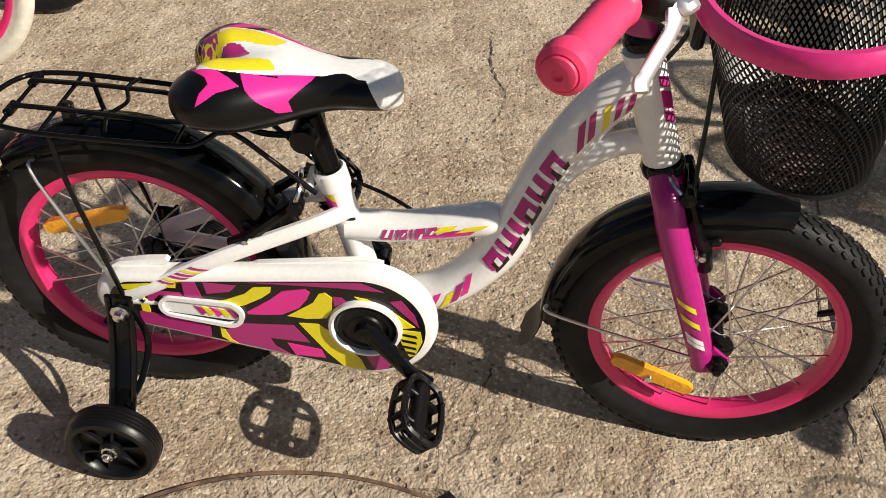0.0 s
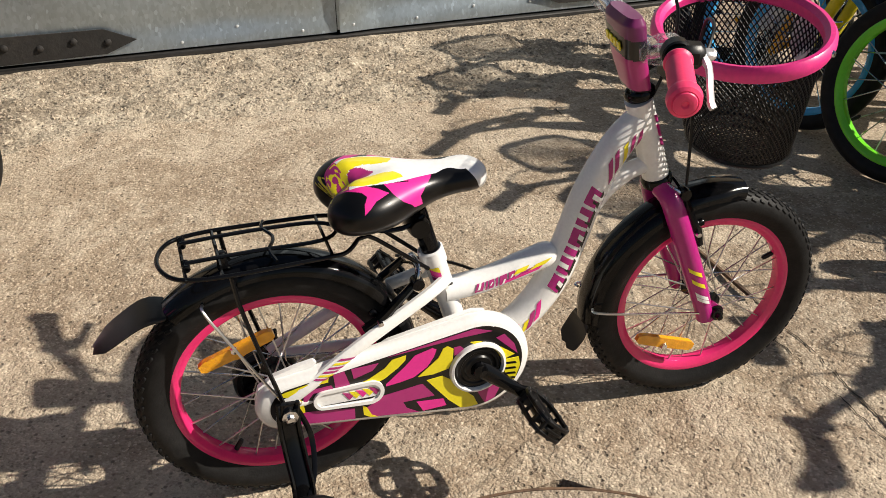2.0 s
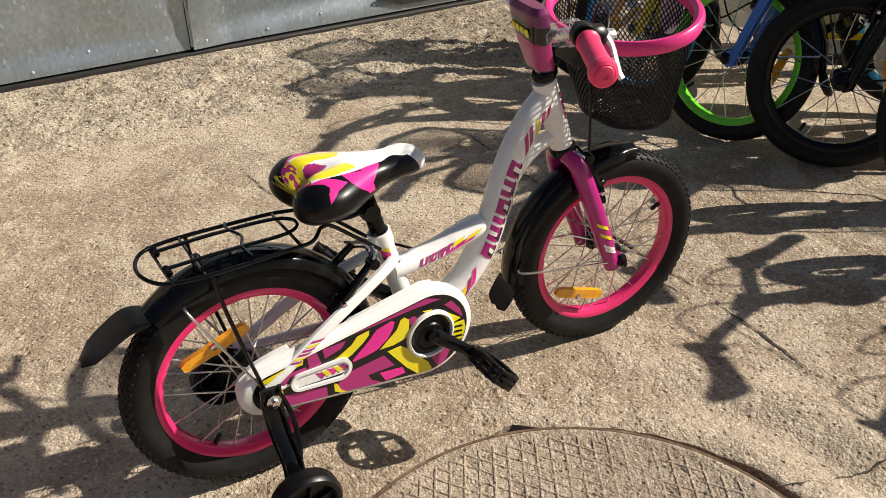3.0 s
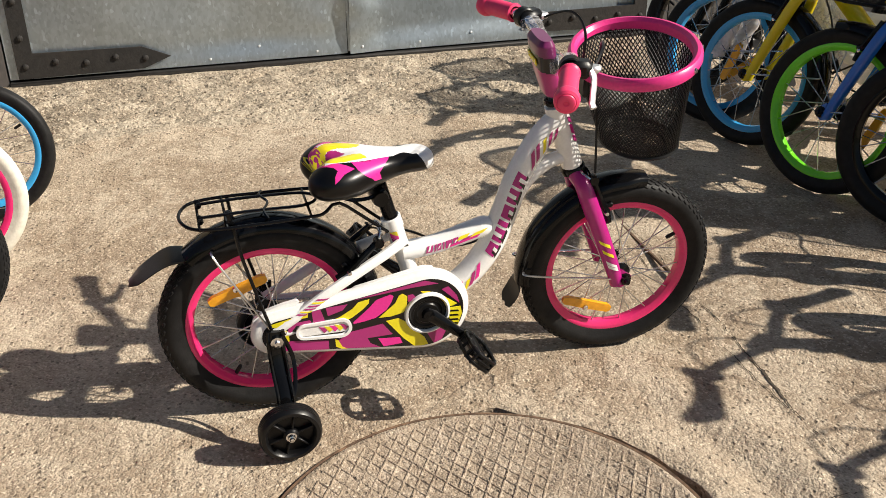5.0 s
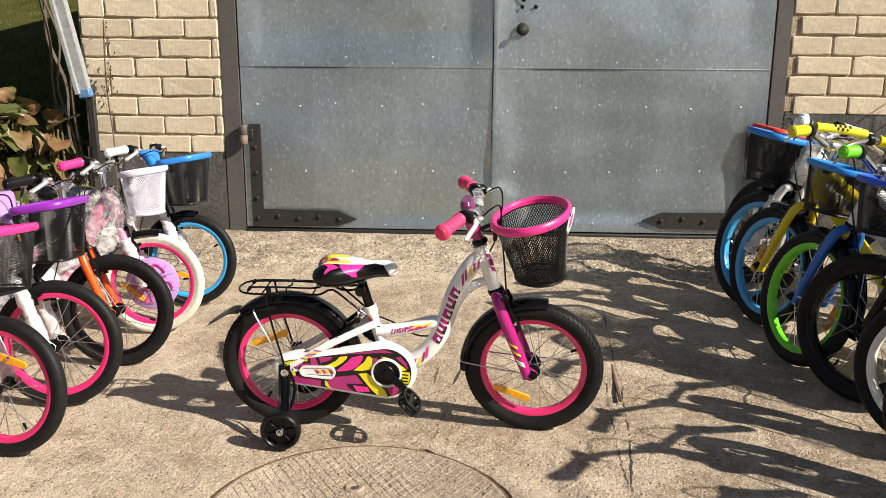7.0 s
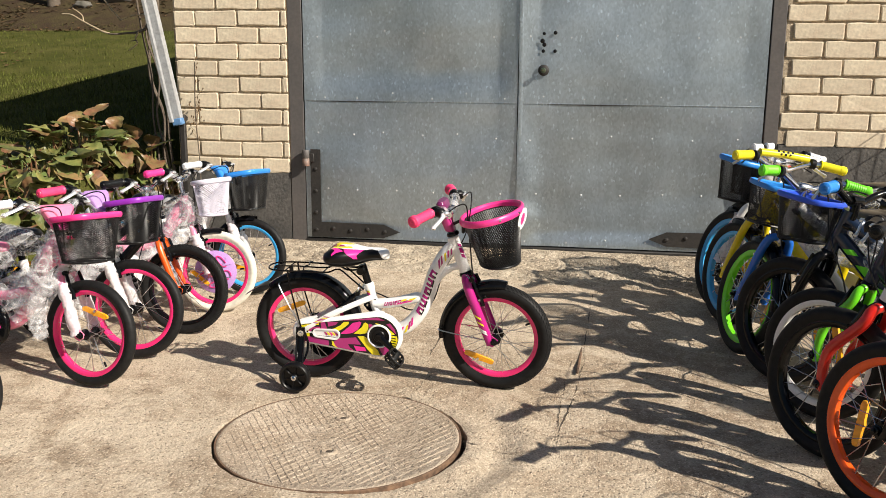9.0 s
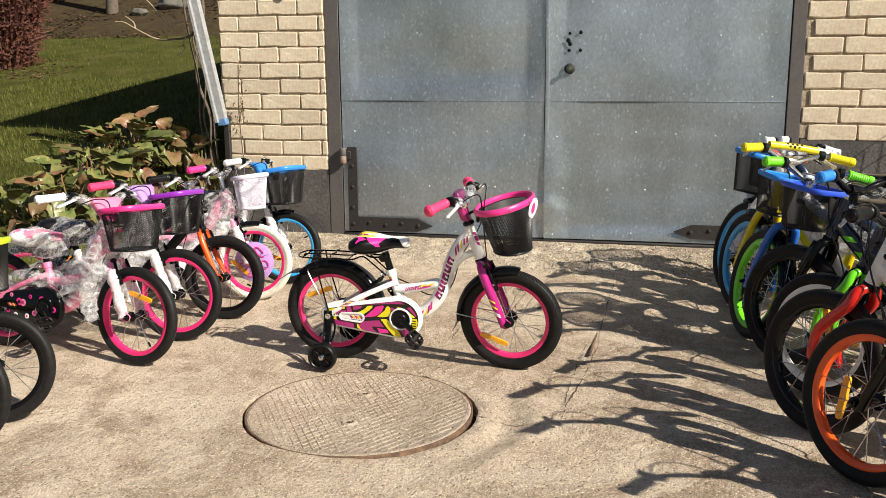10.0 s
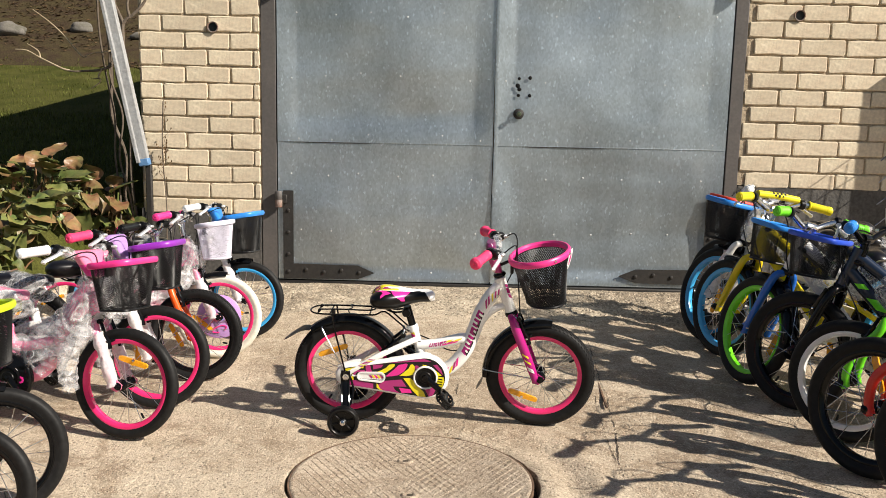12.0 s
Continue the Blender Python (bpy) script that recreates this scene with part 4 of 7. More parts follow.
def fender(bike, c, r, a0, a1, material, xf, flap=None, name="mudguard"):
    """Curved strip over a wheel with rolled edges; flap: outward tail."""
    g, verts, faces = Geo(), [], []
    sec = [(-0.031, -0.016), (-0.030, -0.006), (-0.022, 0.002), (-0.008, 0.005), (0.008, 0.005), (0.022, 0.002), (0.030, -0.006), (0.031, -0.016),
           (0.028, -0.016), (0.027, -0.007), (0.02, -0.0005), (0.007, 0.0025), (-0.007, 0.0025), (-0.02, -0.0005), (-0.027, -0.007), (-0.028, -0.016)]
    n = 40
    for i in range(n + 1):
        t = i / n
        a = radians(a0 + (a1 - a0) * t)
        taper = 1 - 0.25 * smoothstep(0.12, 0.0, t) - 0.1 * smoothstep(0.9, 1, t)
        for y, h in sec:
            rr = r + h
            verts.append((c.x + rr * math.cos(a), c.y + y * taper, c.z + rr * math.sin(a)))
    k = len(sec)
    for i in range(n):
        for j in range(k):
            faces.append((i * k + j, i * k + (j + 1) % k, (i + 1) * k + (j + 1) % k, (i + 1) * k + j))
    faces += [tuple(range(k)), tuple(range(n * k, n * k + k))[::-1]]
    g.add(verts, faces)
    f = part(name, g, material, bike, xf=xf)
    if flap:
        g, verts, faces = Geo(), [], []
        a = radians(a1)
        p0 = Vector((c.x + r * math.cos(a), 0, c.z + r * math.sin(a)))
        pts = spline([p0, p0 + Vector((flap[0] * 0.35, 0, flap[1] * 0.35 + flap[2])), p0 + Vector((flap[0], 0, flap[1]))], 6)
        for i, p in enumerate(pts):
            t = i / (len(pts) - 1)
            w = 0.027 + 0.006 * math.sin(t * 3.1) - 0.017 * smoothstep(0.8, 1.0, t)
            for y, d in ((-w, 0), (0, 0.004), (w, 0), (w, -0.003), (0, 0.0), (-w, -0.003)):
                verts.append((p.x + d * 0.7, p.y + y, p.z + d))
        for i in range(len(pts) - 1):
            for j in range(6):
                faces.append((i * 6 + j, i * 6 + (j + 1) % 6, (i + 1) * 6 + (j + 1) % 6, (i + 1) * 6 + j))
        faces += [tuple(range(6)), tuple(range(len(pts) * 6 - 6, len(pts) * 6))[::-1]]
        part("mud_flap", g.add(verts, faces), BLACK_PLASTIC, f, "matt black mud flap", xf=xf)
    return f


def inside(poly, x, y):
    """True where the point lies in the outline."""
    hit = False
    for (ax, ay), (bx, by) in zip(poly, poly[1:] + poly[:1]):
        if (ay > y) != (by > y) and x < ax + (y - ay) * (bx - ax) / (by - ay):
            hit = not hit
    return hit


# printed flames of the saddle cover: share of its length from the rear, degrees down from the ridge line
TOP_FLAME = [(0.13, 6), (0.30, 9), (0.38, 7), (0.44, 9), (0.475, 17), (0.475, 24), (0.43, 25), (0.31, 26), (0.23, 25), (0.15, 20)]
TOP_WINDOW = [(0.16, 0), (0.17, 6), (0.23, 8), (0.29, 6), (0.345, 0)]
REAR_FLAME = [(0.13, 26), (0.15, 20), (0.25, 26), (0.31, 34), (0.365, 46), (0.28, 54), (0.23, 68), (0.205, 74), (0.215, 56), (0.24, 44), (0.22, 36), (0.16, 29)]
SIDE_FLAME = [(0.35, 28), (0.65, 28), (0.63, 44), (0.60, 58), (0.55, 80), (0.565, 97), (0.51, 93), (0.44, 73), (0.39, 53)]


def saddle(bike, mats, xf, z_shift=0.0):
    """Padded child's saddle with two rear lobes and a printed cover."""
    x0, x1 = -0.313, -0.069
    nu, nv = (430, 384) if len(set(mats)) > 3 else (44, 40)
    g, verts, faces, mi = Geo(), [], [], []

    def width(u):
        return 0.086 * math.sqrt(max(0.0, 1 - (1 - min(1, u / 0.24)) ** 2.4)) * (1 - 0.58 * smoothstep(0.24, 0.72, u)) * math.sqrt(max(0.0, 1 - (max(0.0, u - 0.84) / 0.161) ** 2.2))
    share = [0.5 * i / nu + 0.25 * (1 - math.cos(math.pi * i / nu)) for i in range(nu + 1)]
    for i, u in enumerate(share):
        w = max(0.003, width(u))
        tip = 1 - math.sqrt(max(0.0, 1 - (max(0.0, u - 0.86) / 0.141) ** 2.4))
        close = math.sqrt(max(0.0, 1 - (1 - min(1, u / 0.20)) ** 2))
        top = 0.478 + (0.031 + 0.011 * smoothstep(0, 0.24, u) - 0.009 * smoothstep(0.3, 0.75, u)) * (0.12 + 0.88 * close ** 0.8) - 0.019 * tip
        low = 0.476 - (0.036 - 0.028 * smoothstep(0.35, 0.84, u)) * (0.10 + 0.90 * close) + 0.008 * tip
        for j in range(nv):
            a = 2 * math.pi * j / nv
            s, c = math.sin(a), math.cos(a)
            ex = 0.82
            lower = 1 - 0.20 * smoothstep(0.0, -1.0, c)
            y = w * lower * math.copysign(abs(s) ** ex, s)
            mid = low + (top - low) * 0.55
            z = mid + ((top - mid) if c > 0 else (mid - low)) * math.copysign(abs(c) ** ex, c)
            if c > 0:
                z -= 0.022 * smoothstep(0.5, 0.06, u) * (0.25 + 0.75 * close) * math.exp(-(y / 0.017) ** 2)
            notch = 0.030 * math.exp(-(y / 0.030) ** 2) * smoothstep(0.30, 0, u)
            verts.append((x0 + (x1 - x0) * u + notch, y, z + z_shift))
    for i in range(nu):
        for j in range(nv):
            faces.append((i * nv + j, i * nv + (j + 1) % nv, (i + 1) * nv + (j + 1) % nv, (i + 1) * nv + j))
            u, q = (share[i] + share[i + 1]) / 2, abs(((j + 0.5) / nv * 360 + 180) % 360 - 180)
            wave = 0.010 * math.sin(q * 0.21 + 9 * u) + 0.006 * math.sin(q * 0.5)
            ridge = 26 + 6 * smoothstep(0.2, 0.5, u) - 12 * smoothstep(0.66, 0.75, u) + 12 * smoothstep(0.76, 0.83, u)
            m = 3
            if u > 0.85 + 0.0009 * max(0.0, q - 30) and q < 140:
                m = 0
            elif q < ridge:
                m = 0
                if inside(TOP_FLAME, u + 0.25 * wave, q):
                    m = 1
                elif inside(TOP_WINDOW, u + 0.4 * wave, q):
                    m = 4
                elif u < 0.16 + wave and q < 23:
                    m = 1 if noise.noise(Vector((34 * u, q * 0.17, 4.2))) > -0.08 else 4
                elif u < 0.16:
                    m = 4
            elif u < 0.05 and q < 62:
                m = 1 if noise.noise(Vector((40 * u, q * 0.12, 9.0))) > 0.02 else 3
            elif inside(REAR_FLAME, u, q):
                m = 2
            elif inside(SIDE_FLAME, u, q):
                m = 3 if u > 0.41 and abs(q - 30 - 62 * (u - 0.41)) < 1.2 and u < 0.5 else 2
            mi.append(m)
    faces += [tuple(range(nv)), tuple(range(nu * nv, nu * nv + nv))[::-1]]
    mi += [3, 0]
    g.v, g.f, g.m = verts, faces, mi
    s = part("saddle", g, mats, bike, "padded saddle printed in white, black, pink and yellow" if len(set(mats)) > 3 else "", xf=xf, smooth=1.3)
    for y in (-0.02, 0.02):
        rail = Geo().tube(spline([(-0.255, y, 0.448 + z_shift), (-0.225, y, 0.432 + z_shift), (-0.19, y, 0.432 + z_shift), (-0.165, y, 0.446 + z_shift)]), 0.0035, 6)
        part("rail", rail, BLACK, s, xf=xf)
    part("clamp", Geo().lathe([(0, -0.028), (0.014, -0.028), (0.016, -0.02), (0.016, 0.02), (0.014, 0.028), (0, 0.028)], (-0.172, 0, 0.428 + z_shift), (0, 1, 0), 14), BLACK_PLASTIC, s, xf=xf)
    return s


def basket(bike, rim_mat, net_mat, xf, wires=54, square=False, tag=None, small=False):
    """Wire-net handlebar basket with a moulded rim."""
    top = [(0.304, 0.0), 0.099, 0.144]
    low = [(0.336, 0.0), 0.069, 0.088]
    if small:
        top, low = [(0.258, 0.0), 0.082, 0.138], [(0.270, 0.0), 0.062, 0.108]
    ez = 0.35 if square else 1.0
    thin = 0.00088 if small else 0.00125

    def ring(c, a, b, t):
        s, k = math.sin(t), math.cos(t)
        return Vector((c[0] + a * math.copysign(abs(k) ** (0.75 * ez + 0.25), k), c[1] + b * math.copysign(abs(s) ** (0.75 * ez + 0.25), s), 0))

    def rim_z(p):
        return (0.628 if small else 0.642) + (0.17 if small else 0.22) * (p.x - top[0][0])

    def low_z(p):
        return (0.452 if small else 0.468) + 0.06 * (p.x - low[0][0])

    def at(t, h):
        a, b = ring(*top, t), ring(*low, t)
        p = a.lerp(b, h)
        p.z = rim_z(a) * (1 - h) + low_z(b) * h
        return p
    b = part("basket", None, None, bike)
    hoop = [at(2 * math.pi * i / 56, -0.02) for i in range(56)]
    g = Geo()
    verts, faces = [], []
    sec = [(0.006, 0.011), (0.0105, 0.006), (0.0115, -0.003), (0.008, -0.011), (0.001, -0.0135), (-0.005, -0.010), (-0.006, 0.004), (0.0, 0.011)]
    for i, p in enumerate(hoop):
        d = (hoop[(i + 1) % 56] - hoop[i - 1]).normalized()
        out = d.cross(Vector((0, 0, 1))).normalized()
        for o, h in sec:
            verts.append(p + out * o + Vector((0, 0, h)))
    for i in range(56):
        for j in range(8):
            faces.append((i * 8 + j, i * 8 + (j + 1) % 8, ((i + 1) % 56) * 8 + (j + 1) % 8, ((i + 1) % 56) * 8 + j))
    g.add(verts, faces)
    part("rim_hoop", g, rim_mat, b, "moulded plastic rim of the basket", xf=xf)
    g = Geo()
    steps = 22
    for sg in (-1, 1):
        for i in range(wires):
            a0 = 2 * math.pi * i / wires
            g.tube([at(a0 + sg * 1.25 * h / steps, h / steps) for h in range(steps + 1)], thin, 4, caps=False)
    # bottom net
    nb = wires // 3
    for sg in (-1, 1):
        for i in range(1, nb):
            k = -1 + 2 * i / nb
            c = low[0]
            half = math.sqrt(max(0, 1 - k * k))
            pts = []
            for e in (-half, half):
                u, v = (k, e)
                u, v = (u * 0.7071 - sg * v * 0.7071, sg * u * 0.7071 + v * 0.7071)
                p = Vector((c[0] + low[1] * u * 0.98, c[1] + low[2] * v * 0.98, 0))
                p.z = low_z(p)
                pts.append(p)
            g.tube(pts, thin, 4, caps=False)
    part("net", g, net_mat, b, "diamond wire net", xf=xf, smooth=0)
    for h, r in ((0.97, 0.004), (0.03, 0.003)):
        part("hoop_wire", Geo().tube([at(2 * math.pi * i / 48, h) for i in range(48)], r, 6, closed=True), net_mat, b, xf=xf)
    part("base_ring", Geo().tube([Vector((low[0][0] + 0.05 * math.cos(t), 0.055 * math.sin(t), low_z(Vector((low[0][0] + 0.05 * math.cos(t), 0, 0))))) for t in [2 * math.pi * i / 32 for i in range(32)]], 0.003, 6, closed=True), net_mat, b, xf=xf)
    brk = Geo().tube(spline([(0.165, 0, 0.60), (0.20, 0, 0.615), (0.215, 0, 0.60)]), 0.006, 6).box((0.208, 0, 0.60), (0.012, 0.07, 0.05), None, 0.004)
    part("bracket", brk, BLACK_PLASTIC, b, xf=xf)
    if tag:
        bolt = common("basket_bolt", lambda: Geo().lathe([(0.005, 0), (0.004, 0.004), (0, 0.005)], axis=(0, -1, 0), n=10).mesh("bolt", CHROME))
        for t in (-1.05, -0.35, 2.2, 0.9):
            p = at(t, -0.02)
            o = part("rim_bolt", bolt, None, b)
            o.matrix_local = xf @ Matrix.Translation(p + Vector((math.cos(t) * 0.010, math.sin(t) * 0.010, 0))) @ Matrix.Rotation(t + math.pi / 2, 4, "Z")
        part("paper_tag", Geo().prism([(0.038 * math.cos(t), 0.040 * math.sin(t) - 0.03) for t in [6.283 * i / 20 for i in range(20)]], -0.0008, 0.0008).move(
            Matrix.Translation((0.416, 0.0, 0.662)) @ Matrix.Rotation(radians(78), 4, "Z") @ Matrix.Rotation(radians(10), 4, "X")), WHITE_PLASTIC, b, "white and pink hang tag", xf=xf)
        part("tag_print", Geo().prism([(0.016 * math.cos(t), 0.022 * math.sin(t) - 0.03) for t in [6.283 * i / 20 for i in range(20)]], -0.0014, -0.0009).move(
            Matrix.Translation((0.416, 0.0, 0.662)) @ Matrix.Rotation(radians(78), 4, "Z") @ Matrix.Rotation(radians(10), 4, "X")), PINK_PLASTIC, b, "pink print", xf=xf)
    return b


BAR = [(0.150, 0.0, 0.638), (0.150, 0.04, 0.640), (0.148, 0.09, 0.658), (0.138, 0.14, 0.674), (0.122, 0.185, 0.675), (0.106, 0.23, 0.671), (0.096, 0.262, 0.668)]


def handlebar(bike, grip_mat, xf, pad=None, wrap=False, bar_mat=None, levers=True, flare=1.0):
    half = spline(BAR)
    pts = [Vector((p.x, -p.y, p.z)) for p in half[::-1]] + half[1:]
    h = part("handlebar", Geo().tube(pts, 0.0105, 10), bar_mat or CHROME, bike, xf=xf)
    for sg in (-1, 1):
        a, b = Vector((0.126, sg * 0.176, 0.6755)), Vector((0.092, sg * 0.274, 0.666))
        d = (b - a).normalized()
        g = Geo()
        prof = [(0.0125, 0.0), (0.0175, 0.001), (0.0185, 0.005), (0.0155, 0.009)]
        L = (b - a).length
        for i in range(9):
            t = 0.012 + (L - 0.03) * i / 8
            prof += [(0.0155, t), (0.0168, t + 0.003)]
        prof += [(0.017, L - 0.016), (0.025 * flare, L - 0.012), (0.0268 * flare, L - 0.004), (0.025 * flare, L + 0.006), (0.020 * flare, L + 0.009), (0.0185 * flare, L + 0.0085), (0.017 * flare, L + 0.011), (0.012 * flare, L + 0.0125), (0.005, L + 0.0125), (0.003, L + 0.010), (0.0, L + 0.010)]
        g.lathe(prof, a, d, 24)
        part("grip", g, grip_mat, bike, "ribbed rubber grip with a round end", xf=xf)
        if levers:
            g = Geo().box(Vector((0.146, sg * 0.152, 0.674)), (0.050, 0.034, 0.030), Matrix.Rotation(sg * 0.4, 3, "Z"), 0.008)
            g.lathe([(0.0165, -0.011), (0.019, -0.009), (0.019, 0.009), (0.0165, 0.011)], (0.136, sg * 0.148, 0.675), (-0.25, sg * 0.97, 0.0), 16)
            g.tube(spline([(0.15, sg * 0.146, 0.678), (0.166, sg * 0.152, 0.676), (0.17, sg * 0.166, 0.670)]), 0.006, 8)
            m = part("brake_mount", g, BLACK_PLASTIC, bike, "black brake lever clamp", xf=xf)
            g = Geo().tube(spline([(0.168, sg * 0.160, 0.672), (0.167, sg * 0.182, 0.662), (0.158, sg * 0.208, 0.650), (0.150, sg * 0.232, 0.640), (0.151, sg * 0.238, 0.635)]), [0.012, 0.012, 0.011, 0.010, 0.009, 0.008] + [0.0070] * 12 + [0.0085] * 7, 10, flat=0.55)
            g.box(Vector((0.172, sg * 0.158, 0.674)), (0.026, 0.022, 0.012), Matrix.Rotation(sg * 0.5, 3, "Z"), 0.004)
            part("brake_lever", g, ALLOY, m, "chrome brake lever", xf=xf)
        if wrap:
            crumpled(bike, [(0.149, sg * 0.052, 0.644), (0.147, sg * 0.09, 0.659), (0.140, sg * 0.132, 0.673)], 0.019, xf)
    stem = Geo().tube([(0.163, 0, 0.56), (0.152, 0, 0.60), (0.148, 0, 0.635)], [0.013, 0.014, 0.015], 12)
    stem.lathe([(0.0, -0.03), (0.017, -0.03), (0.018, -0.027), (0.018, 0.027), (0.017, 0.03), (0, 0.03)], (0.150, 0, 0.640), (0, 1, 0), 14)
    part("stem", stem, CHROME if not bar_mat else bar_mat, bike, xf=xf)
    part("headset", Geo().lathe([(0.0, 0.008), (0.019, 0.007), (0.023, 0.002), (0.023, -0.004), (0.02, -0.008)], HEAD_TOP, STEER_AXIS, 18), BLACK, bike, xf=xf)
    if pad:
        g = Geo()
        verts, faces = [], []
        rows = ((0.572, 0.022, 0.014, 0.161), (0.578, 0.027, 0.018, 0.155), (0.62, 0.036, 0.019, 0.140), (0.66, 0.046, 0.019, 0.130), (0.676, 0.048, 0.018, 0.127), (0.686, 0.042, 0.012, 0.127))
        rings, around = 60, 48
        for i in range(rings + 1):
            z = 0.572 + 0.114 * i / rings
            k = max(n for n in range(5) if rows[n][0] <= z + 1e-6)
            f = (z - rows[k][0]) / (rows[k + 1][0] - rows[k][0])
            hw, dep, x = (rows[k][n] + (rows[k + 1][n] - rows[k][n]) * f for n in (1, 2, 3))
            for j in range(around):
                t = 2 * math.pi * j / around
                verts.append((x + dep * math.copysign(abs(math.cos(t)) ** 0.6, math.cos(t)), hw * math.copysign(abs(math.sin(t)) ** 0.6, math.sin(t)), z))
        for i in range(rings):
            for j in range(around):
                faces.append((i * around + j, i * around + (j + 1) % around, (i + 1) * around + (j + 1) % around, (i + 1) * around + j))
                t = 2 * math.pi * (j + 0.5) / around
                z = 0.572 + 0.114 * (i + 0.5) / rings - 0.006 * math.sin(t)
                g.m.append(0 if z < 0.582 or 0.632 < z < 0.662 else 1 if z < 0.632 else 2)
        faces += [tuple(range(around)), tuple(range(rings * around, (rings + 1) * around))]
        g.m += [0, 2]
        g.v, g.f = verts, faces
        px = xf if levers == 2 else xf @ Matrix.Translation((0, 0, 0.60)) @ Matrix.Diagonal((1.3, 1.7, 0.8, 1)) @ Matrix.Translation((0, 0, -0.60))
        pd = part("bar_pad", g, pad, bike, "padded cover round the stem", xf=px, smooth=1.0)
        if levers == 2:
            for k in range(4):
                part("print", Geo().box((0.1135, 0.022 - 0.014 * k, 0.647 - 0.001 * k), (0.003, 0.010, 0.013), Matrix.Rotation(-0.25, 3, "Y"), 0.001), YELLOW, pd, xf=xf)
    return h


def cross_pad(bike, material, xf):
    """Padded crossbar with a checked print."""
    p = part("crossbar_pad", Geo().tube([(0.140, -0.125, 0.690), (0.146, 0, 0.694), (0.140, 0.125, 0.690)], 0.014, 12), material, bike, "yellow crossbar pad with black checks", xf=xf)
    for i in range(9):
        for j in range(5):
            if (i + j) % 2:
                continue
            a0 = radians(-20 + 40 * j)
            g, verts, faces = Geo(), [], []
            for k in range(3):
                a = a0 + radians(20) * k
                for y in (-0.055 + 0.012 * i, -0.043 + 0.012 * i):
                    verts.append((0.1455 - 0.0147 * math.cos(a), y, 0.6935 + 0.0147 * math.sin(a)))
            part("check", g.add(verts, [(0, 1, 3, 2), (2, 3, 5, 4)]), BLACK_FILM, p, xf=xf)


def film_sheet(bike, c, size, xf, seed):
    """Loose crumpled bag of clear film."""
    g = Geo().ball(c, size, 64, 44)
    g.v = [tuple(Vector(v) + noise.noise_vector(Vector(v) * 9 + Vector((seed, 0, 0))) * 0.045 + noise.noise_vector(Vector((v[0] * 30, v[1] * 30, v[2] * 55)) + Vector((0, seed, 0))) * 0.009) for v in g.v]
    return part("film_bag", g, WRAP, bike, "loose crumpled clear film", xf=xf, smooth=0.35)


def crumpled(bike, pts, r, xf, name="wrap_sleeve", n=20, seed=0, film=None):
    """Loose film wrapped round a tube."""
    p = spline(pts, 12)
    g = Geo()
    g.tube(p, [r * (1 + (0.26 if film else 0.30) * noise.noise(q * 40 + Vector((seed, 0, 0)))) for q in p], n, caps=False)
    g.v = [tuple(Vector(v) + noise.noise_vector(Vector((v[0] * 45, v[1] * 45, v[2] * 75)) + Vector((seed, 1, 0))) * r * (0.20 if film else 0.24)) for v in g.v]
    return part(name, g, film or WRAP, bike, "white foam film sleeve" if film else "crumpled clear packing film", xf=xf, smooth=0.5)


def crank_set(bike, xf, near=-35.0):
    d = Vector((math.cos(radians(near)), 0, math.sin(radians(near))))
    for sg, e in ((-1, d), (1, -d)):
        c0 = CRANK + Vector((0, sg * 0.070, 0))
        c1 = CRANK + e * 0.090 + Vector((0, sg * 0.092, 0))
        g = Geo().tube([c0 - e * 0.006, c0 + e * 0.012, c1 - e * 0.02, c1 - e * 0.008, c1 + e * 0.010], [0.013, 0.014, 0.0095, 0.011, 0.010], 10, flat=0.75)
        g.lathe([(0, 0.012), (0.011, 0.010), (0.013, 0.0), (0.013, -0.02)], c0, (0, sg, 0), 12)
        arm = part("crank_arm", g, BLACK, bike, xf=xf)
        g = Geo()
        pc = c1 + Vector((0, sg * 0.050, 0))
        rot = Matrix.Rotation(radians(45), 3, "Y")

        def loop(wx, wy, dy=0.0):
            out = []
            for k in range(36):
                t = 2 * math.pi * k / 36
                c, s = math.cos(t), math.sin(t)
                wide = wx * (1 + 0.06 * s * sg)
                out.append(rot @ Vector((wide * math.copysign(abs(c) ** 0.55, c), dy + wy * math.copysign(abs(s) ** 0.75, s), 0)) + pc)
            return out
        for dz in (-0.010, 0.010):
            off = rot @ Vector((0, 0, dz))
            g.tube([p + off for p in loop(0.030, 0.041)], 0.0042, 6, closed=True, flat=1.0)
        for p in loop(0.030, 0.041)[::3]:
            g.box(p, (0.006, 0.006, 0.030), rot, 0.0015)
        g.tube([pc + Vector((0, -0.044, 0)), pc + Vector((0, 0.044, 0))], 0.0115, 10)
        for yy in (-0.020, 0.020):
            g.box(pc + rot @ Vector((0, yy, 0)), (0.060, 0.007, 0.014), rot, 0.002)
        g.tube(loop(0.018, 0.012, sg * 0.030), 0.0035, 6, closed=True)
        g.tube([c1, c1 + Vector((0, sg * 0.02, 0))], 0.006, 8)
        part("pedal", g, BLACK_PLASTIC, bike, "black plastic cage pedal", xf=xf)


def capsule(ca, ra, cb, rb, n=48):
    """Outline round two circles of different size, x and z."""
    d = (Vector(cb) - Vector(ca))
    L = d.length
    base, off = math.atan2(d.y, d.x), math.acos((ra - rb) / L)
    out = []
    for i in range(n + 1):
        t = base + off + (2 * math.pi - 2 * off) * i / n
        out.append((ca[0] + ra * math.cos(t), ca[1] + ra * math.sin(t)))
    for i in range(n // 2 + 1):
        t = base - off + 2 * off * i / (n // 2)
        out.append((cb[0] + rb * math.cos(t), cb[1] + rb * math.sin(t)))
    return out


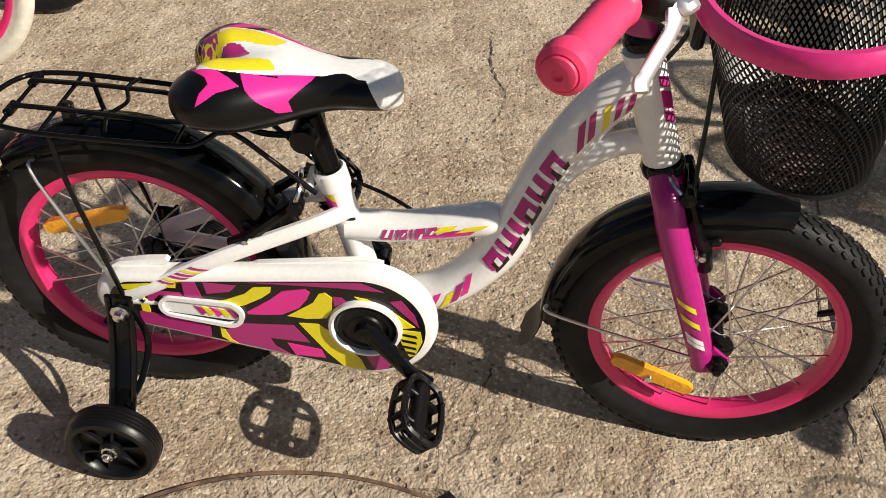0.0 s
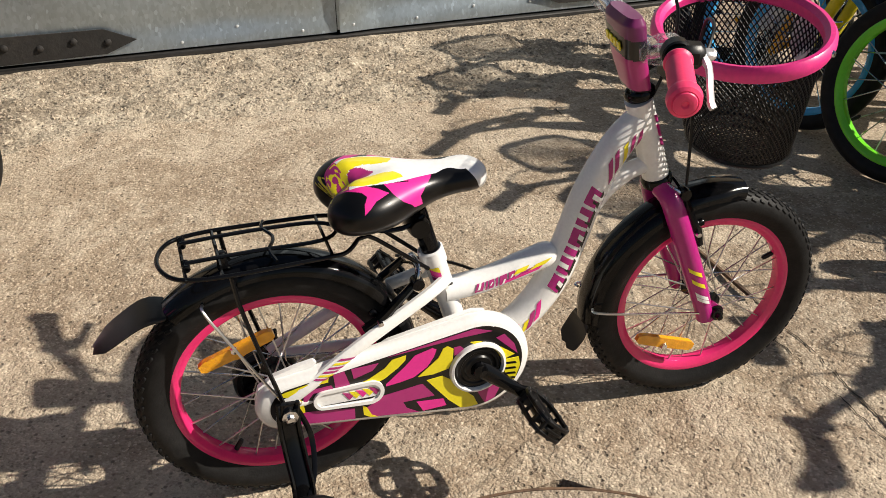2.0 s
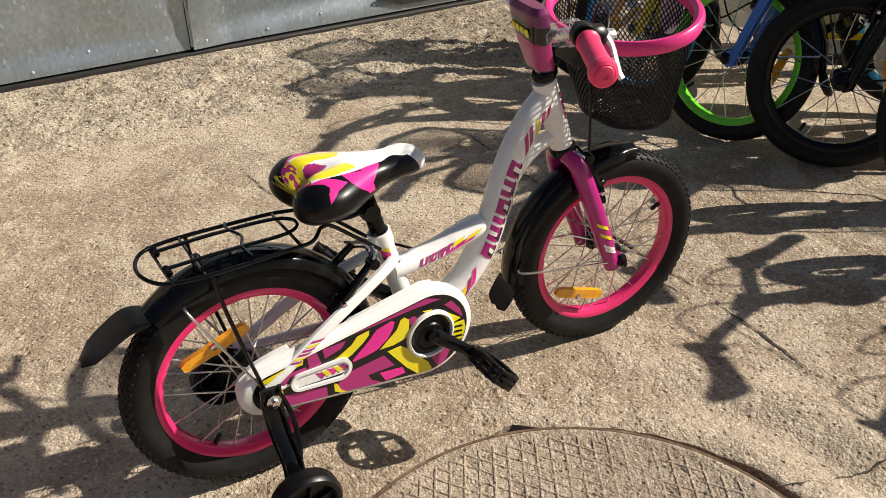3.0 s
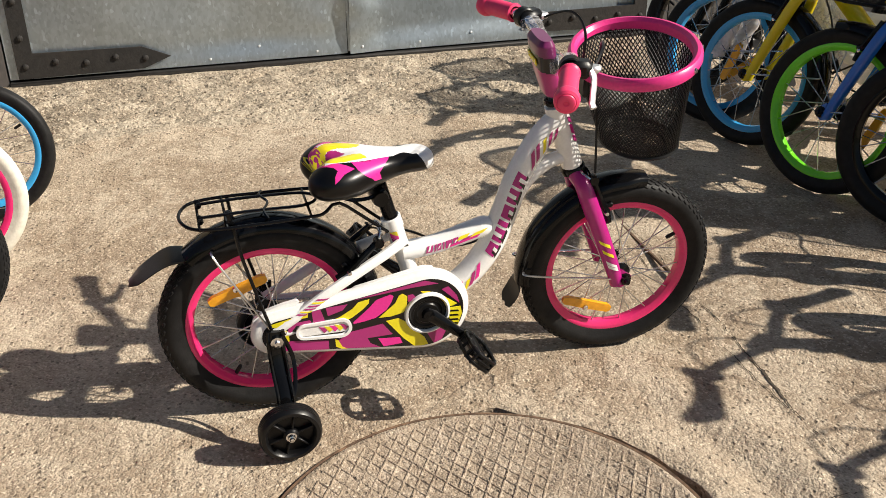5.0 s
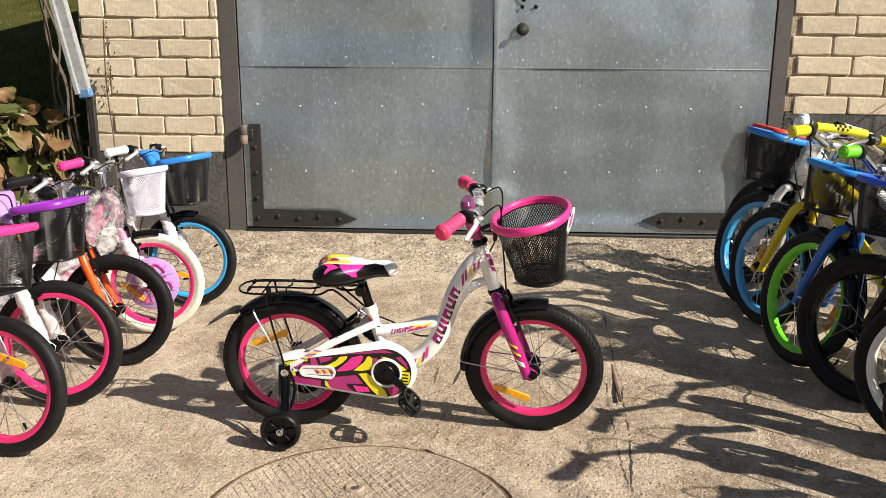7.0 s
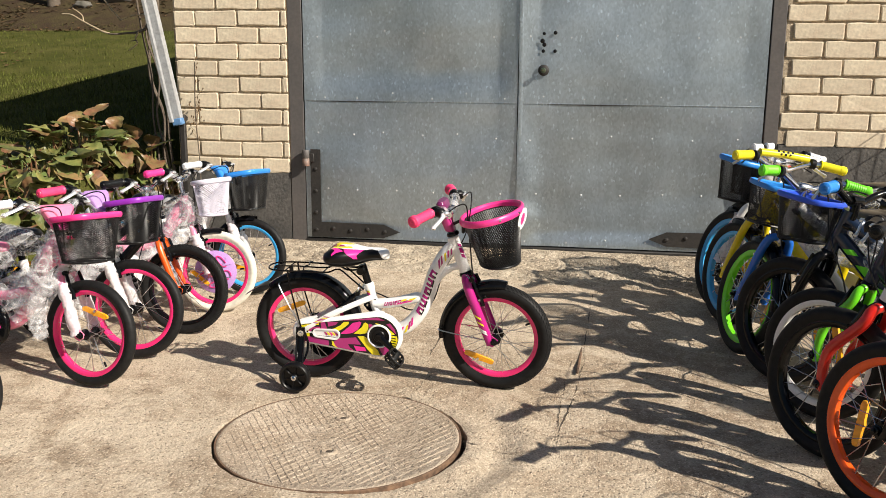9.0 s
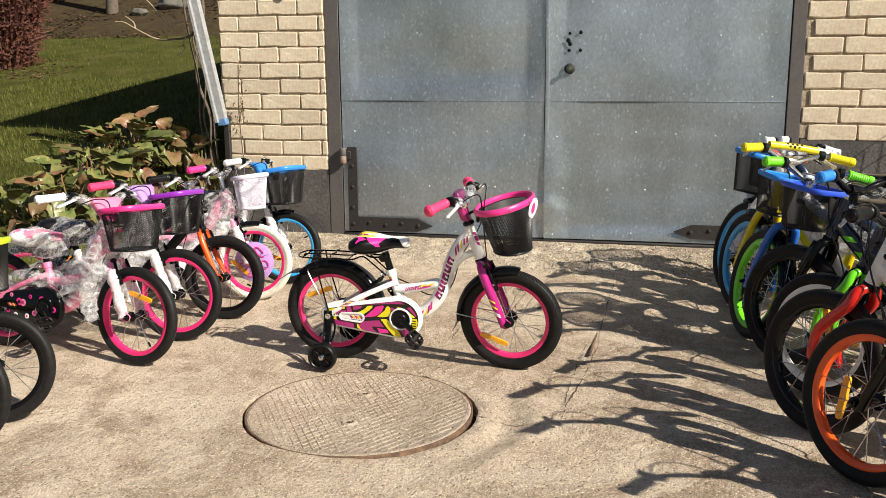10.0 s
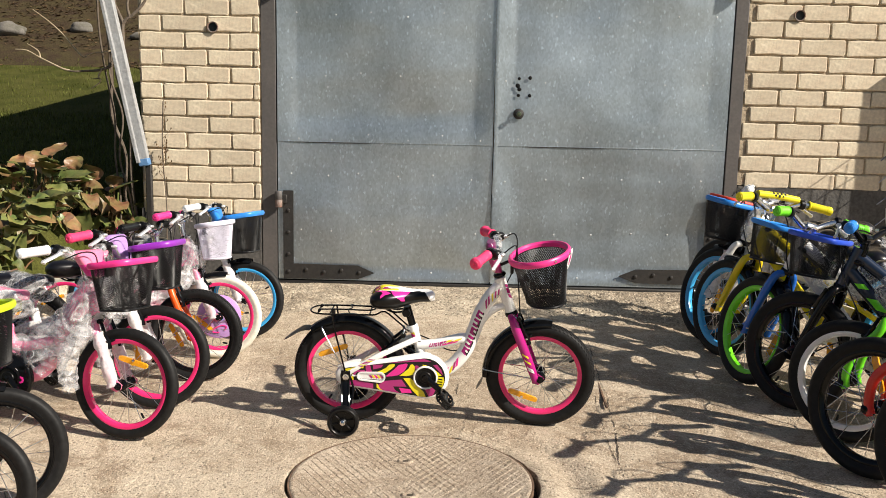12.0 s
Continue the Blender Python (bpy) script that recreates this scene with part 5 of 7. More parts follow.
def chain_guard(bike, body, xf, art=None):
    """Moulded cover over the chain: flat face, rounded rim, collar round the crank, a window slot and a notched rear tab."""
    ca, cb = (-0.097, 0.199), (-0.385, 0.197)
    face = -0.065
    rings = [(-0.002, face + 0.024), (0.0, face + 0.012), (-0.0025, face + 0.004), (-0.008, face)]
    g, verts, faces = Geo(), [], []
    for inset, y in rings:
        for x, z in capsule(ca, 0.086 + inset, cb, 0.042 + inset):
            verts.append((x, y, z))
    k = len(verts) // len(rings)
    for i in range(len(rings) - 1):
        for j in range(k):
            faces.append((i * k + j, i * k + (j + 1) % k, (i + 1) * k + (j + 1) % k, (i + 1) * k + j))
    faces += [tuple(range((len(rings) - 1) * k, len(rings) * k)), tuple(range(k))[::-1]]
    g.add(verts, faces)
    b = part("chain_guard", g, body, bike, "white plastic chain guard with printed panel" if art else "", xf=xf)
    hook = [(-0.425, 0.205), (-0.418, 0.228), (-0.395, 0.243), (-0.362, 0.252), (-0.338, 0.256), (-0.334, 0.252), (-0.338, 0.247), (-0.360, 0.243), (-0.374, 0.238), (-0.377, 0.231), (-0.370, 0.227), (-0.345, 0.230), (-0.33, 0.236), (-0.33, 0.205)]
    part("rear_tab", Geo().prism(hook, face + 0.018, face + 0.026), body, b, xf=xf)
    lip = [(-0.245, 0.245), (-0.236, 0.260), (-0.228, 0.264), (-0.10, 0.288), (-0.08, 0.284), (-0.08, 0.25), (-0.245, 0.24)]
    part("top_flange", Geo().prism(lip, face + 0.020, face + 0.027), body, b, xf=xf)
    part("ring_collar", Geo().lathe([(0.0375, -0.006), (0.038, 0.002), (0.040, 0.005), (0.0435, 0.004), (0.045, -0.001), (0.045, -0.006)], (ca[0], face - 0.0025, ca[1]), (0, -1, 0), 48), body, b, xf=xf)
    part("chainwheel", Geo().lathe([(0.0, 0.003), (0.020, 0.003), (0.022, 0.0005), (0.027, 0.0), (0.029, 0.002), (0.033, 0.002), (0.035, -0.0005), (0.038, -0.001)], (ca[0], face - 0.0025, ca[1]), (0, -1, 0), 36), BLACK_PLASTIC, b, "dark recess round the crank axle", xf=xf)
    slot_o = capsule((-0.263, 0.196), 0.0205, (-0.330, 0.199), 0.0165, 24)
    slot_i = capsule((-0.263, 0.196), 0.0145, (-0.330, 0.199), 0.0115, 24)
    if art:
        for name, material, lift, poly in art:
            part(name, Geo().prism(poly, face - 0.0003 - lift, face + 0.0002), material, b, xf=xf)
    part("slot_frame", Geo().band(slot_o, slot_i, face - 0.005, face + 0.003), body, b, xf=xf)
    part("slot_back", Geo().prism(slot_i, face - 0.0023, face - 0.0019), body, b, xf=xf)
    if art:
        # shade along the slot's lower edge, drawn in as a black strip
        part("slot_shade", Geo().prism([(-0.336, 0.1895), (-0.262, 0.184), (-0.254, 0.1875), (-0.262, 0.187)], face - 0.0029, face - 0.0024), BLACK_FILM, b, xf=xf)
        for k, m in enumerate((PLUM_FILM, YELLOW, PINK_FILM, YELLOW, PLUM_FILM)):
            x = -0.300 + 0.0098 * k
            part("print", Geo().prism([(x - 0.004, 0.205), (x + 0.004, 0.203), (x + 0.012, 0.196), (x + 0.006, 0.190), (x + 0.001, 0.197)], face - 0.0030, face - 0.0025), m, b, xf=xf)
        part("guard_screw", Geo().lathe([(0.0, 0.004), (0.003, 0.0035), (0.0045, 0.0)], (-0.366, face, 0.203), (0, -1, 0), 10), CHROME, b, xf=xf)
    return b


def training_wheels(bike, xf):
    for sg in (-1, 1):
        y = sg * 0.178
        line = spline([(-0.385, sg * 0.084, 0.222), (-0.386, sg * 0.087, 0.185), (-0.384, sg * 0.104, 0.146), (-0.381, sg * 0.130, 0.108), (-0.383, sg * 0.150, 0.066)])
        arm = part("stabiliser_arm", Geo().tube(line, 0.0150, 8, flat=0.28), BLACK, bike, "folded black steel stabiliser arm", xf=xf)
        for dx in (-0.0135, 0.0135):
            part("arm_edge", Geo().tube([p + Vector((dx, sg * 0.003, 0.003)) for p in line], 0.0035, 6), BLACK, arm, xf=xf)
        part("brace", Geo().tube(spline([(-0.374, sg * 0.088, 0.215), (-0.358, sg * 0.090, 0.165), (-0.360, sg * 0.115, 0.125), (-0.374, sg * 0.142, 0.096)]), 0.0045, 6, flat=0.6), BLACK, arm, xf=xf)
        part("arm_bolt", Geo().lathe([(0.0, 0.014), (0.006, 0.013), (0.0065, 0.006), (0.012, 0.005), (0.012, 0.0)], (-0.384, sg * 0.089, 0.203), (0, sg, 0), 8), CHROME, arm, xf=xf)
        c = (-0.383, y, 0.068)
        tread = [(0.0562, -0.011), (0.0567, -0.0085), (0.0550, -0.0075), (0.0567, -0.0065), (0.0567, -0.0035), (0.0550, -0.0025), (0.0567, -0.0015), (0.0567, 0.0015), (0.0550, 0.0025), (0.0567, 0.0035), (0.0567, 0.0065), (0.0550, 0.0075), (0.0567, 0.0085), (0.0562, 0.011)]
        prof = [(0.041, -0.004), (0.043, -0.014), (0.046, -0.017), (0.052, -0.0165)] + tread + [(0.052, 0.0165), (0.046, 0.017), (0.043, 0.014), (0.041, 0.004)]
        w = part("stabiliser_wheel", Geo().lathe(prof, c, n=40, closed=True), BLACK_PLASTIC, bike, "small black plastic stabiliser wheel", xf=xf)
        part("wheel_face", Geo().lathe([(0.0, -0.004), (0.042, -0.003), (0.042, 0.003), (0.0, 0.004)], c, n=30), BLACK_PLASTIC, w, xf=xf)
        for k in range(6):
            a = 1.047 * k + 0.3
            rib = Geo().box((c[0] + 0.028 * math.cos(a), c[1], c[2] + 0.028 * math.sin(a)), (0.030, 0.022, 0.004), Matrix.Rotation(-a, 3, "Y"), 0.001)
            part("rib", rib, BLACK_PLASTIC, w, xf=xf)
        part("hub_boss", Geo().lathe([(0.0, -0.015), (0.011, -0.015), (0.014, -0.012), (0.014, 0.012), (0.011, 0.015), (0.0, 0.015)], c, n=16), BLACK_PLASTIC, w, xf=xf)
        part("axle_bolt", Geo().lathe([(0.0, 0.010), (0.004, 0.009), (0.005, 0.006), (0.007, 0.005), (0.0075, 0.0), (0.010, -0.001), (0.010, -0.003)], (c[0], c[1] + sg * 0.017, c[2]), (0, sg, 0), 12), CHROME, w, "bright axle nut", xf=xf)


def rack(bike, xf):
    g = Geo()
    loop = spline([(-0.262, -0.034, 0.434), (-0.282, -0.052, 0.428), (-0.31, -0.057, 0.428), (-0.38, -0.060, 0.428), (-0.46, -0.060, 0.428), (-0.505, -0.045, 0.428), (-0.522, 0, 0.428), (-0.505, 0.045, 0.428), (-0.46, 0.060, 0.428), (-0.38, 0.060, 0.428), (-0.31, 0.057, 0.428), (-0.282, 0.052, 0.428), (-0.262, 0.034, 0.434)], 5)
    loop = [Vector((-0.160, -0.024, 0.360)), Vector((-0.235, -0.028, 0.425)), Vector((-0.248, -0.030, 0.434))] + loop + [Vector((-0.248, 0.030, 0.434)), Vector((-0.235, 0.028, 0.425)), Vector((-0.160, 0.024, 0.360))]
    g.tube(loop, 0.0031, 10)
    r = part("carrier_rack", g, BLACK, bike, "black wire rear carrier", xf=xf)
    for x in (-0.49, -0.445, -0.302):
        part("cross_wire", Geo().tube([(x, -0.058, 0.428), (x, 0.058, 0.428)], 0.0026, 6), BLACK, r, xf=xf)
    clip = spline([(-0.487, -0.026, 0.436), (-0.40, -0.027, 0.438), (-0.31, -0.025, 0.436), (-0.285, 0, 0.436), (-0.31, 0.025, 0.436), (-0.40, 0.027, 0.438), (-0.487, 0.026, 0.436)], 5)
    part("spring_clip", Geo().tube(clip, 0.0028, 6), BLACK, r, xf=xf)
    part("clip_wire", Geo().tube(spline([(-0.375, -0.055, 0.434), (-0.38, -0.03, 0.438), (-0.37, 0, 0.438), (-0.38, 0.03, 0.438), (-0.375, 0.055, 0.434)]), 0.0025, 6), BLACK, r, xf=xf)
    for y in (-0.03, 0.03):
        coil = [(-0.487 + 0.0042 * math.cos(t), y + 0.0018 * (t / 3.14) - 0.009, 0.433 + 0.0042 * math.sin(t)) for t in [0.6 * i for i in range(64)]]
        part("spring", Geo().tube(coil, 0.0013, 5), BLACK, r, xf=xf)
    for sg in (-1, 1):
        part("rack_leg", Geo().tube(spline([(-0.435, sg * 0.059, 0.426), (-0.425, sg * 0.062, 0.36), (-0.387, sg * 0.068, 0.205)]), 0.0032, 7), BLACK, r, xf=xf)
    part("rack_strut", Geo().box((-0.44, 0, 0.415), (0.014, 0.012, 0.03), None, 0.003), BLACK, r, xf=xf)
    return r


def brakes(bike, c, up, xf, name):
    """Side-pull arms above a rim."""
    g = Geo()
    s = Vector((up.z, 0, -up.x))
    for sg in (-1, 1):
        p = c + Vector((0, sg * 0.036, 0))
        g.tube([p - up * 0.048 - s * 0.002, p - up * 0.02 + s * 0.003, p + Vector((0, sg * 0.003, 0)), p + up * 0.055 + Vector((0, -sg * 0.004, 0))], [0.009, 0.0085, 0.007, 0.006], 8)
        g.box(p - up * 0.022 - Vector((0, sg * 0.012, 0)) + s * 0.004, (0.036, 0.011, 0.012), Matrix.Rotation(-math.atan2(s.z, s.x), 3, "Y"), 0.003)
        g.lathe([(0.0, 0.006), (0.006, 0.005), (0.006, 0)], p, (0, sg, 0), 8)
    g.tube(spline([c + up * 0.045 + Vector((0, 0.035, 0)), c + up * 0.065, c + up * 0.052 + Vector((0, -0.04, 0))]), 0.0022, 6)
    g.lathe([(0.0, 0.010), (0.009, 0.009), (0.010, 0.0), (0.009, -0.009), (0.0, -0.010)], c + up * 0.055 - Vector((0, 0.036, 0)), (0, 1, 0), 10)
    b = part(name, g, BLACK, bike, "black rim brake", xf=xf)
    for sg in (-1, 1):
        n = Geo().lathe([(0.0, 0.010), (0.004, 0.009), (0.0045, 0.0)], c + Vector((0, sg * 0.042, 0)) - up * 0.022, (0, sg, 0), 8)
        part("brake_nut", n, CHROME, b, xf=xf)
    noodle = spline([c + up * 0.050 + Vector((0, -0.040, 0)), c + up * 0.070 + Vector((0, -0.034, 0)) - s * 0.012, c + up * 0.074 + Vector((0, -0.008, 0)) - s * 0.020, c + up * 0.060 + Vector((0, 0.016, 0)) - s * 0.012])
    part("noodle", Geo().tube(noodle, 0.0032, 8), CHROME, b, "bent chrome cable guide", xf=xf)
    return b


DOWN = [(0.170, 0, 0.535), (0.135, 0, 0.497), (0.098, 0, 0.428), (0.073, 0, 0.352), (0.044, 0, 0.280), (-0.005, 0, 0.222), (-0.06, 0, 0.196), (-0.092, 0, 0.192)]
MID = [(-0.130, 0, 0.302), (-0.07, 0, 0.3065), (-0.016, 0, 0.319), (0.024, 0, 0.330), (0.054, 0, 0.339)]


def frame_tubes(bike, col, xf, style):
    tubes = []
    if style == "swoop":
        d = spline(DOWN, 8)
        tubes.append(("down_tube", Geo().tube(d, [0.0235 + 0.003 * math.sin(3.14 * i / (len(d) - 1)) for i in range(len(d))], 20, flat=0.9)))
        tubes.append(("head_strut", Geo().tube(spline([(0.200, 0, 0.462), (0.160, 0, 0.452), (0.122, 0, 0.424), (0.098, 0, 0.388)]), 0.0135, 14)))
        tubes.append(("mid_tube", Geo().tube(spline(MID), [0.0185] * 12 + [0.0195] * 8 + [0.0185, 0.017, 0.014, 0.010, 0.005], 20, flat=1.1)))
    else:
        tubes.append(("down_tube", Geo().tube(spline([(0.19, 0, 0.49), (0.10, 0, 0.39), (-0.05, 0, 0.225), (-0.092, 0, 0.196)]), 0.023, 12)))
        tubes.append(("top_tube", Geo().tube(spline([(0.172, 0, 0.54), (0.06, 0, 0.46), (-0.06, 0, 0.385), (-0.14, 0, 0.35)]), 0.020, 12)))
    tubes.append(("seat_tube", Geo().tube([(-0.094, 0, 0.19), (-0.149, 0, 0.378)], 0.0165, 16)))
    tubes.append(("head_tube", Geo().tube([HEAD_LOW + STEER_AXIS * 0.004, HEAD_TOP], 0.0205, 18)))
    for sg in (-1, 1):
        tubes.append(("seat_stay", Geo().tube(spline([(-0.128, sg * 0.012, 0.330), (-0.165, sg * 0.030, 0.318), (-0.27, sg * 0.052, 0.272), (-0.345, sg * 0.060, 0.228), (-0.385, sg * 0.062, 0.205)]), 0.0105, 10, flat=0.8)))
        tubes.append(("chain_stay", Geo().tube(spline([(-0.10, sg * 0.02, 0.192), (-0.18, sg * 0.042, 0.196), (-0.38, sg * 0.060, 0.2)]), 0.009, 10)))
    first = part("frame_body", Geo().lathe([(0, -0.034), (0.019, -0.034), (0.020, -0.03), (0.020, 0.03), (0.019, 0.034), (0, 0.034)], (-0.093, 0, 0.193), (0, 1, 0), 20), col, bike, "painted frame", xf=xf)
    for nm, g in tubes:
        part(nm, g, col, first, xf=xf)
    part("seat_post", Geo().tube([(-0.149, 0, 0.376), (-0.170, 0, 0.448)], 0.0135, 14), BLACK, bike, xf=xf)
    cl = Geo().lathe([(0.017, -0.014), (0.0195, -0.012), (0.0195, 0.010), (0.017, 0.012)], (-0.147, 0, 0.368), (-0.057, 0, 0.188), 18)
    cl.tube([(-0.170, -0.02, 0.36), (-0.172, 0.02, 0.36)], 0.005, 8)
    part("seat_clamp", cl, col if style == "swoop" else BLACK, bike, xf=xf)
    part("clamp_bolt", Geo().lathe([(0.0, 0.007), (0.006, 0.006), (0.0075, 0.003), (0.0075, -0.001)], (-0.171, -0.020, 0.360), (-0.2, -1, 0.1), 10), CHROME, first, "chrome clamp bolt", xf=xf)
    return first


def fork(bike, col, xf, bow=0.0, slim=1.0):
    g = Geo()
    g.lathe([(0.0, 0.004), (0.021, 0.003), (0.024, -0.002), (0.023, -0.012), (0.018, -0.016)], HEAD_LOW, STEER_AXIS, 18)
    f = part("fork_crown", g, BLACK, bike, xf=xf)
    for sg in (-1, 1):
        pts = spline([(0.212, sg * 0.014, 0.424), (0.220, sg * 0.036, 0.412), (0.236, sg * 0.046, 0.372), (0.268 - bow, sg * 0.048, 0.296), (0.297 - bow * 0.6, sg * 0.049, 0.225), (0.310, sg * 0.049, 0.188)])
        n = len(pts)
        part("fork_leg", Geo().tube(pts, [slim * (0.0150 + 0.002 * smoothstep(0, 0.4, i / n) - 0.003 * smoothstep(0.5, 1, i / n)) for i in range(n)], 14), col, f, "painted fork leg", xf=xf)
        part("dropout", Geo().prism([(0.302, 0.205), (0.316, 0.222), (0.338, 0.205), (0.334, 0.190), (0.318, 0.180), (0.305, 0.184)], sg * 0.052 - 0.003, sg * 0.052 + 0.003), col, f, xf=xf)
        part("axle_nut", Geo().lathe([(0.0, 0.018), (0.005, 0.017), (0.006, 0.010), (0.010, 0.009), (0.010, 0.002), (0.014, 0.001), (0.014, 0)], (0.324, sg * 0.055, 0.2), (0, sg, 0), 10), BLACK, f, xf=xf)
    return f


def cables(bike, xf):
    g = Geo().tube(spline([(0.168, -0.146, 0.678), (0.205, -0.095, 0.702), (0.222, -0.045, 0.690), (0.226, -0.032, 0.62), (0.236, -0.034, 0.52), (0.243, -0.034, 0.435)]), 0.0025, 6)
    part("brake_cable", g, BLACK_PLASTIC, bike, xf=xf)
    g = Geo().tube(spline([(0.168, 0.146, 0.678), (0.21, 0.08, 0.71), (0.222, 0.03, 0.672), (0.20, 0.026, 0.56), (0.125, 0.030, 0.435), (0.075, 0.030, 0.30), (-0.01, 0.028, 0.265), (-0.10, 0.024, 0.310), (-0.19, 0.012, 0.345)]), 0.0025, 6)
    part("brake_cable", g, BLACK_PLASTIC, bike, xf=xf)


def bicycle(name, label, m, R=0.2, steer=0.0, style="swoop", frame_col=WHITE, fork_col=MAGENTA, rim=PINK_RIM, tyre=RUBBER, grip=CORAL, pad=None, saddle_mats=None,
            basket_mats=None, guard=WHITE, guard_art=None, fenders=True, carrier=False, stabilisers=False, wrap=False, film_bar=False, disc=None, spokes=24,
            knobs=1, fat=1.0, reflect=(-131.0, 0.080, -10.0), net_wires=40, square=False, bow=0.0, tag=None, bar_mat=None, group="", wheel_spin=0.0, valve=35.0, drop=0.0, checks=None, slim=1.0, bar_w=1.0, bsk=(0.0, 0.0, 1.0)):
    bike = new(name, None)
    bike.matrix_world = m
    tagged(bike, label, "bicycle", group)
    k = R / 0.2
    S = Matrix.Scale(k, 4)
    st = S @ turn(steer)
    frame_tubes(bike, frame_col, S, style)
    fork(bike, fork_col, st, bow, slim)
    at_r = S @ Matrix.Translation(REAR)
    at_f = st @ Matrix.Translation(FRONT)
    thin = 1.0 if tag else 1.055
    wheel(bike, "rear_wheel", at_r, rim, tyre, spokes, knobs, fat, None, (136.0, 0.096, 32.0), 6, 250.0, thin)
    wheel(bike, "front_wheel", at_f, rim, tyre, spokes, knobs, fat, disc, reflect, 3 + wheel_spin, valve, thin)
    if fenders:
        f = fender(bike, REAR, 0.209, 2, 131, BLACK, S, (-0.098, -0.044, 0.012))
        for sg in (-1, 1):
            part("fender_stay", Geo().tube(spline([(-0.475, sg * 0.032, 0.372), (-0.468, sg * 0.05, 0.355), (-0.386, sg * 0.066, 0.205)]), 0.0022, 6), STEEL, f, "bright wire stay", xf=S)
        f = fender(bike, FRONT, 0.209, 80, 184, BLACK, st, (-0.024, -0.048, -0.006), "front_mudguard")
        for sg in (-1, 1):
            part("fender_stay", Geo().tube(spline([(0.117, sg * 0.032, 0.225), (0.135, sg * 0.046, 0.222), (0.315, sg * 0.058, 0.202)]), 0.0022, 6), STEEL, f, "bright wire stay", xf=st)
    hb = st @ Matrix.Translation((0, 0, -drop))
    saddle(bike, saddle_mats or [BLACK_FILM] * 5, S)
    if basket_mats:
        basket(bike, basket_mats[0], basket_mats[1], hb @ Matrix.Translation((bsk[0], 0, bsk[1] + 0.63)) @ Matrix.Diagonal((1, bsk[2], math.sqrt(bsk[2]), 1)) @ Matrix.Translation((0, 0, -0.63)), net_wires, square, tag, not tag)
    hb = hb @ Matrix.Diagonal((1, bar_w, 1, 1))
    handlebar(bike, grip, hb, pad, film_bar, bar_mat, 2 if tag else 1, 0.80 if tag else 0.68)
    if checks:
        cross_pad(bike, checks, hb)
    crank_set(bike, S)
    if guard:
        chain_guard(bike, guard, S, guard_art)
    if carrier:
        rack(bike, S)
    if stabilisers:
        training_wheels(bike, S)
    brakes(bike, Vector((0.262, 0, 0.372)), Vector((-0.40, 0, 0.916)), st, "front_brake")
    brakes(bike, Vector((-0.222, 0, 0.312)), Vector((0.75, 0, 0.66)), S, "rear_brake")
    cables(bike, st if tag else st @ Matrix.Translation((0, 0, -drop - 0.035)))
    if wrap:
        crumpled(bike, [(0.236, -0.046, 0.38), (0.268, -0.048, 0.296), (0.305, -0.05, 0.195)], 0.022, st, seed=R * 50, film=FOAM)
        crumpled(bike, [(0.236, 0.046, 0.38), (0.268, 0.048, 0.296), (0.305, 0.05, 0.195)], 0.022, st, seed=R * 70, film=FOAM)
        crumpled(bike, [(0.205, 0, 0.45), (0.18, 0, 0.52), (0.16, 0, 0.575)], 0.030, st, seed=3)
        crumpled(bike, [(0.135, 0, 0.497), (0.098, 0, 0.428), (0.06, 0, 0.32), (-0.01, 0, 0.22)], 0.036, S, seed=4, n=18)
        film_sheet(bike, (-0.2, 0, 0.47), (0.15, 0.09, 0.055), S, R * 31)
        if wrap == 2:
            film_sheet(bike, (0.05, -0.01, 0.34), (0.11, 0.035, 0.08), S, 2.0)
            film_sheet(bike, (0.18, -0.03, 0.46), (0.055, 0.075, 0.12), st, 3.0)
            film_sheet(bike, (-0.04, -0.02, 0.30), (0.13, 0.04, 0.06), S, 6.0)
            film_sheet(bike, (-0.25, -0.03, 0.30), (0.12, 0.05, 0.04), S, 4.0)
            crumpled(bike, [(0.20, -0.05, 0.40), (0.15, -0.07, 0.33), (0.13, -0.06, 0.25), (0.14, -0.05, 0.17)], 0.032, st, seed=8, n=18)
    return bike, S, st

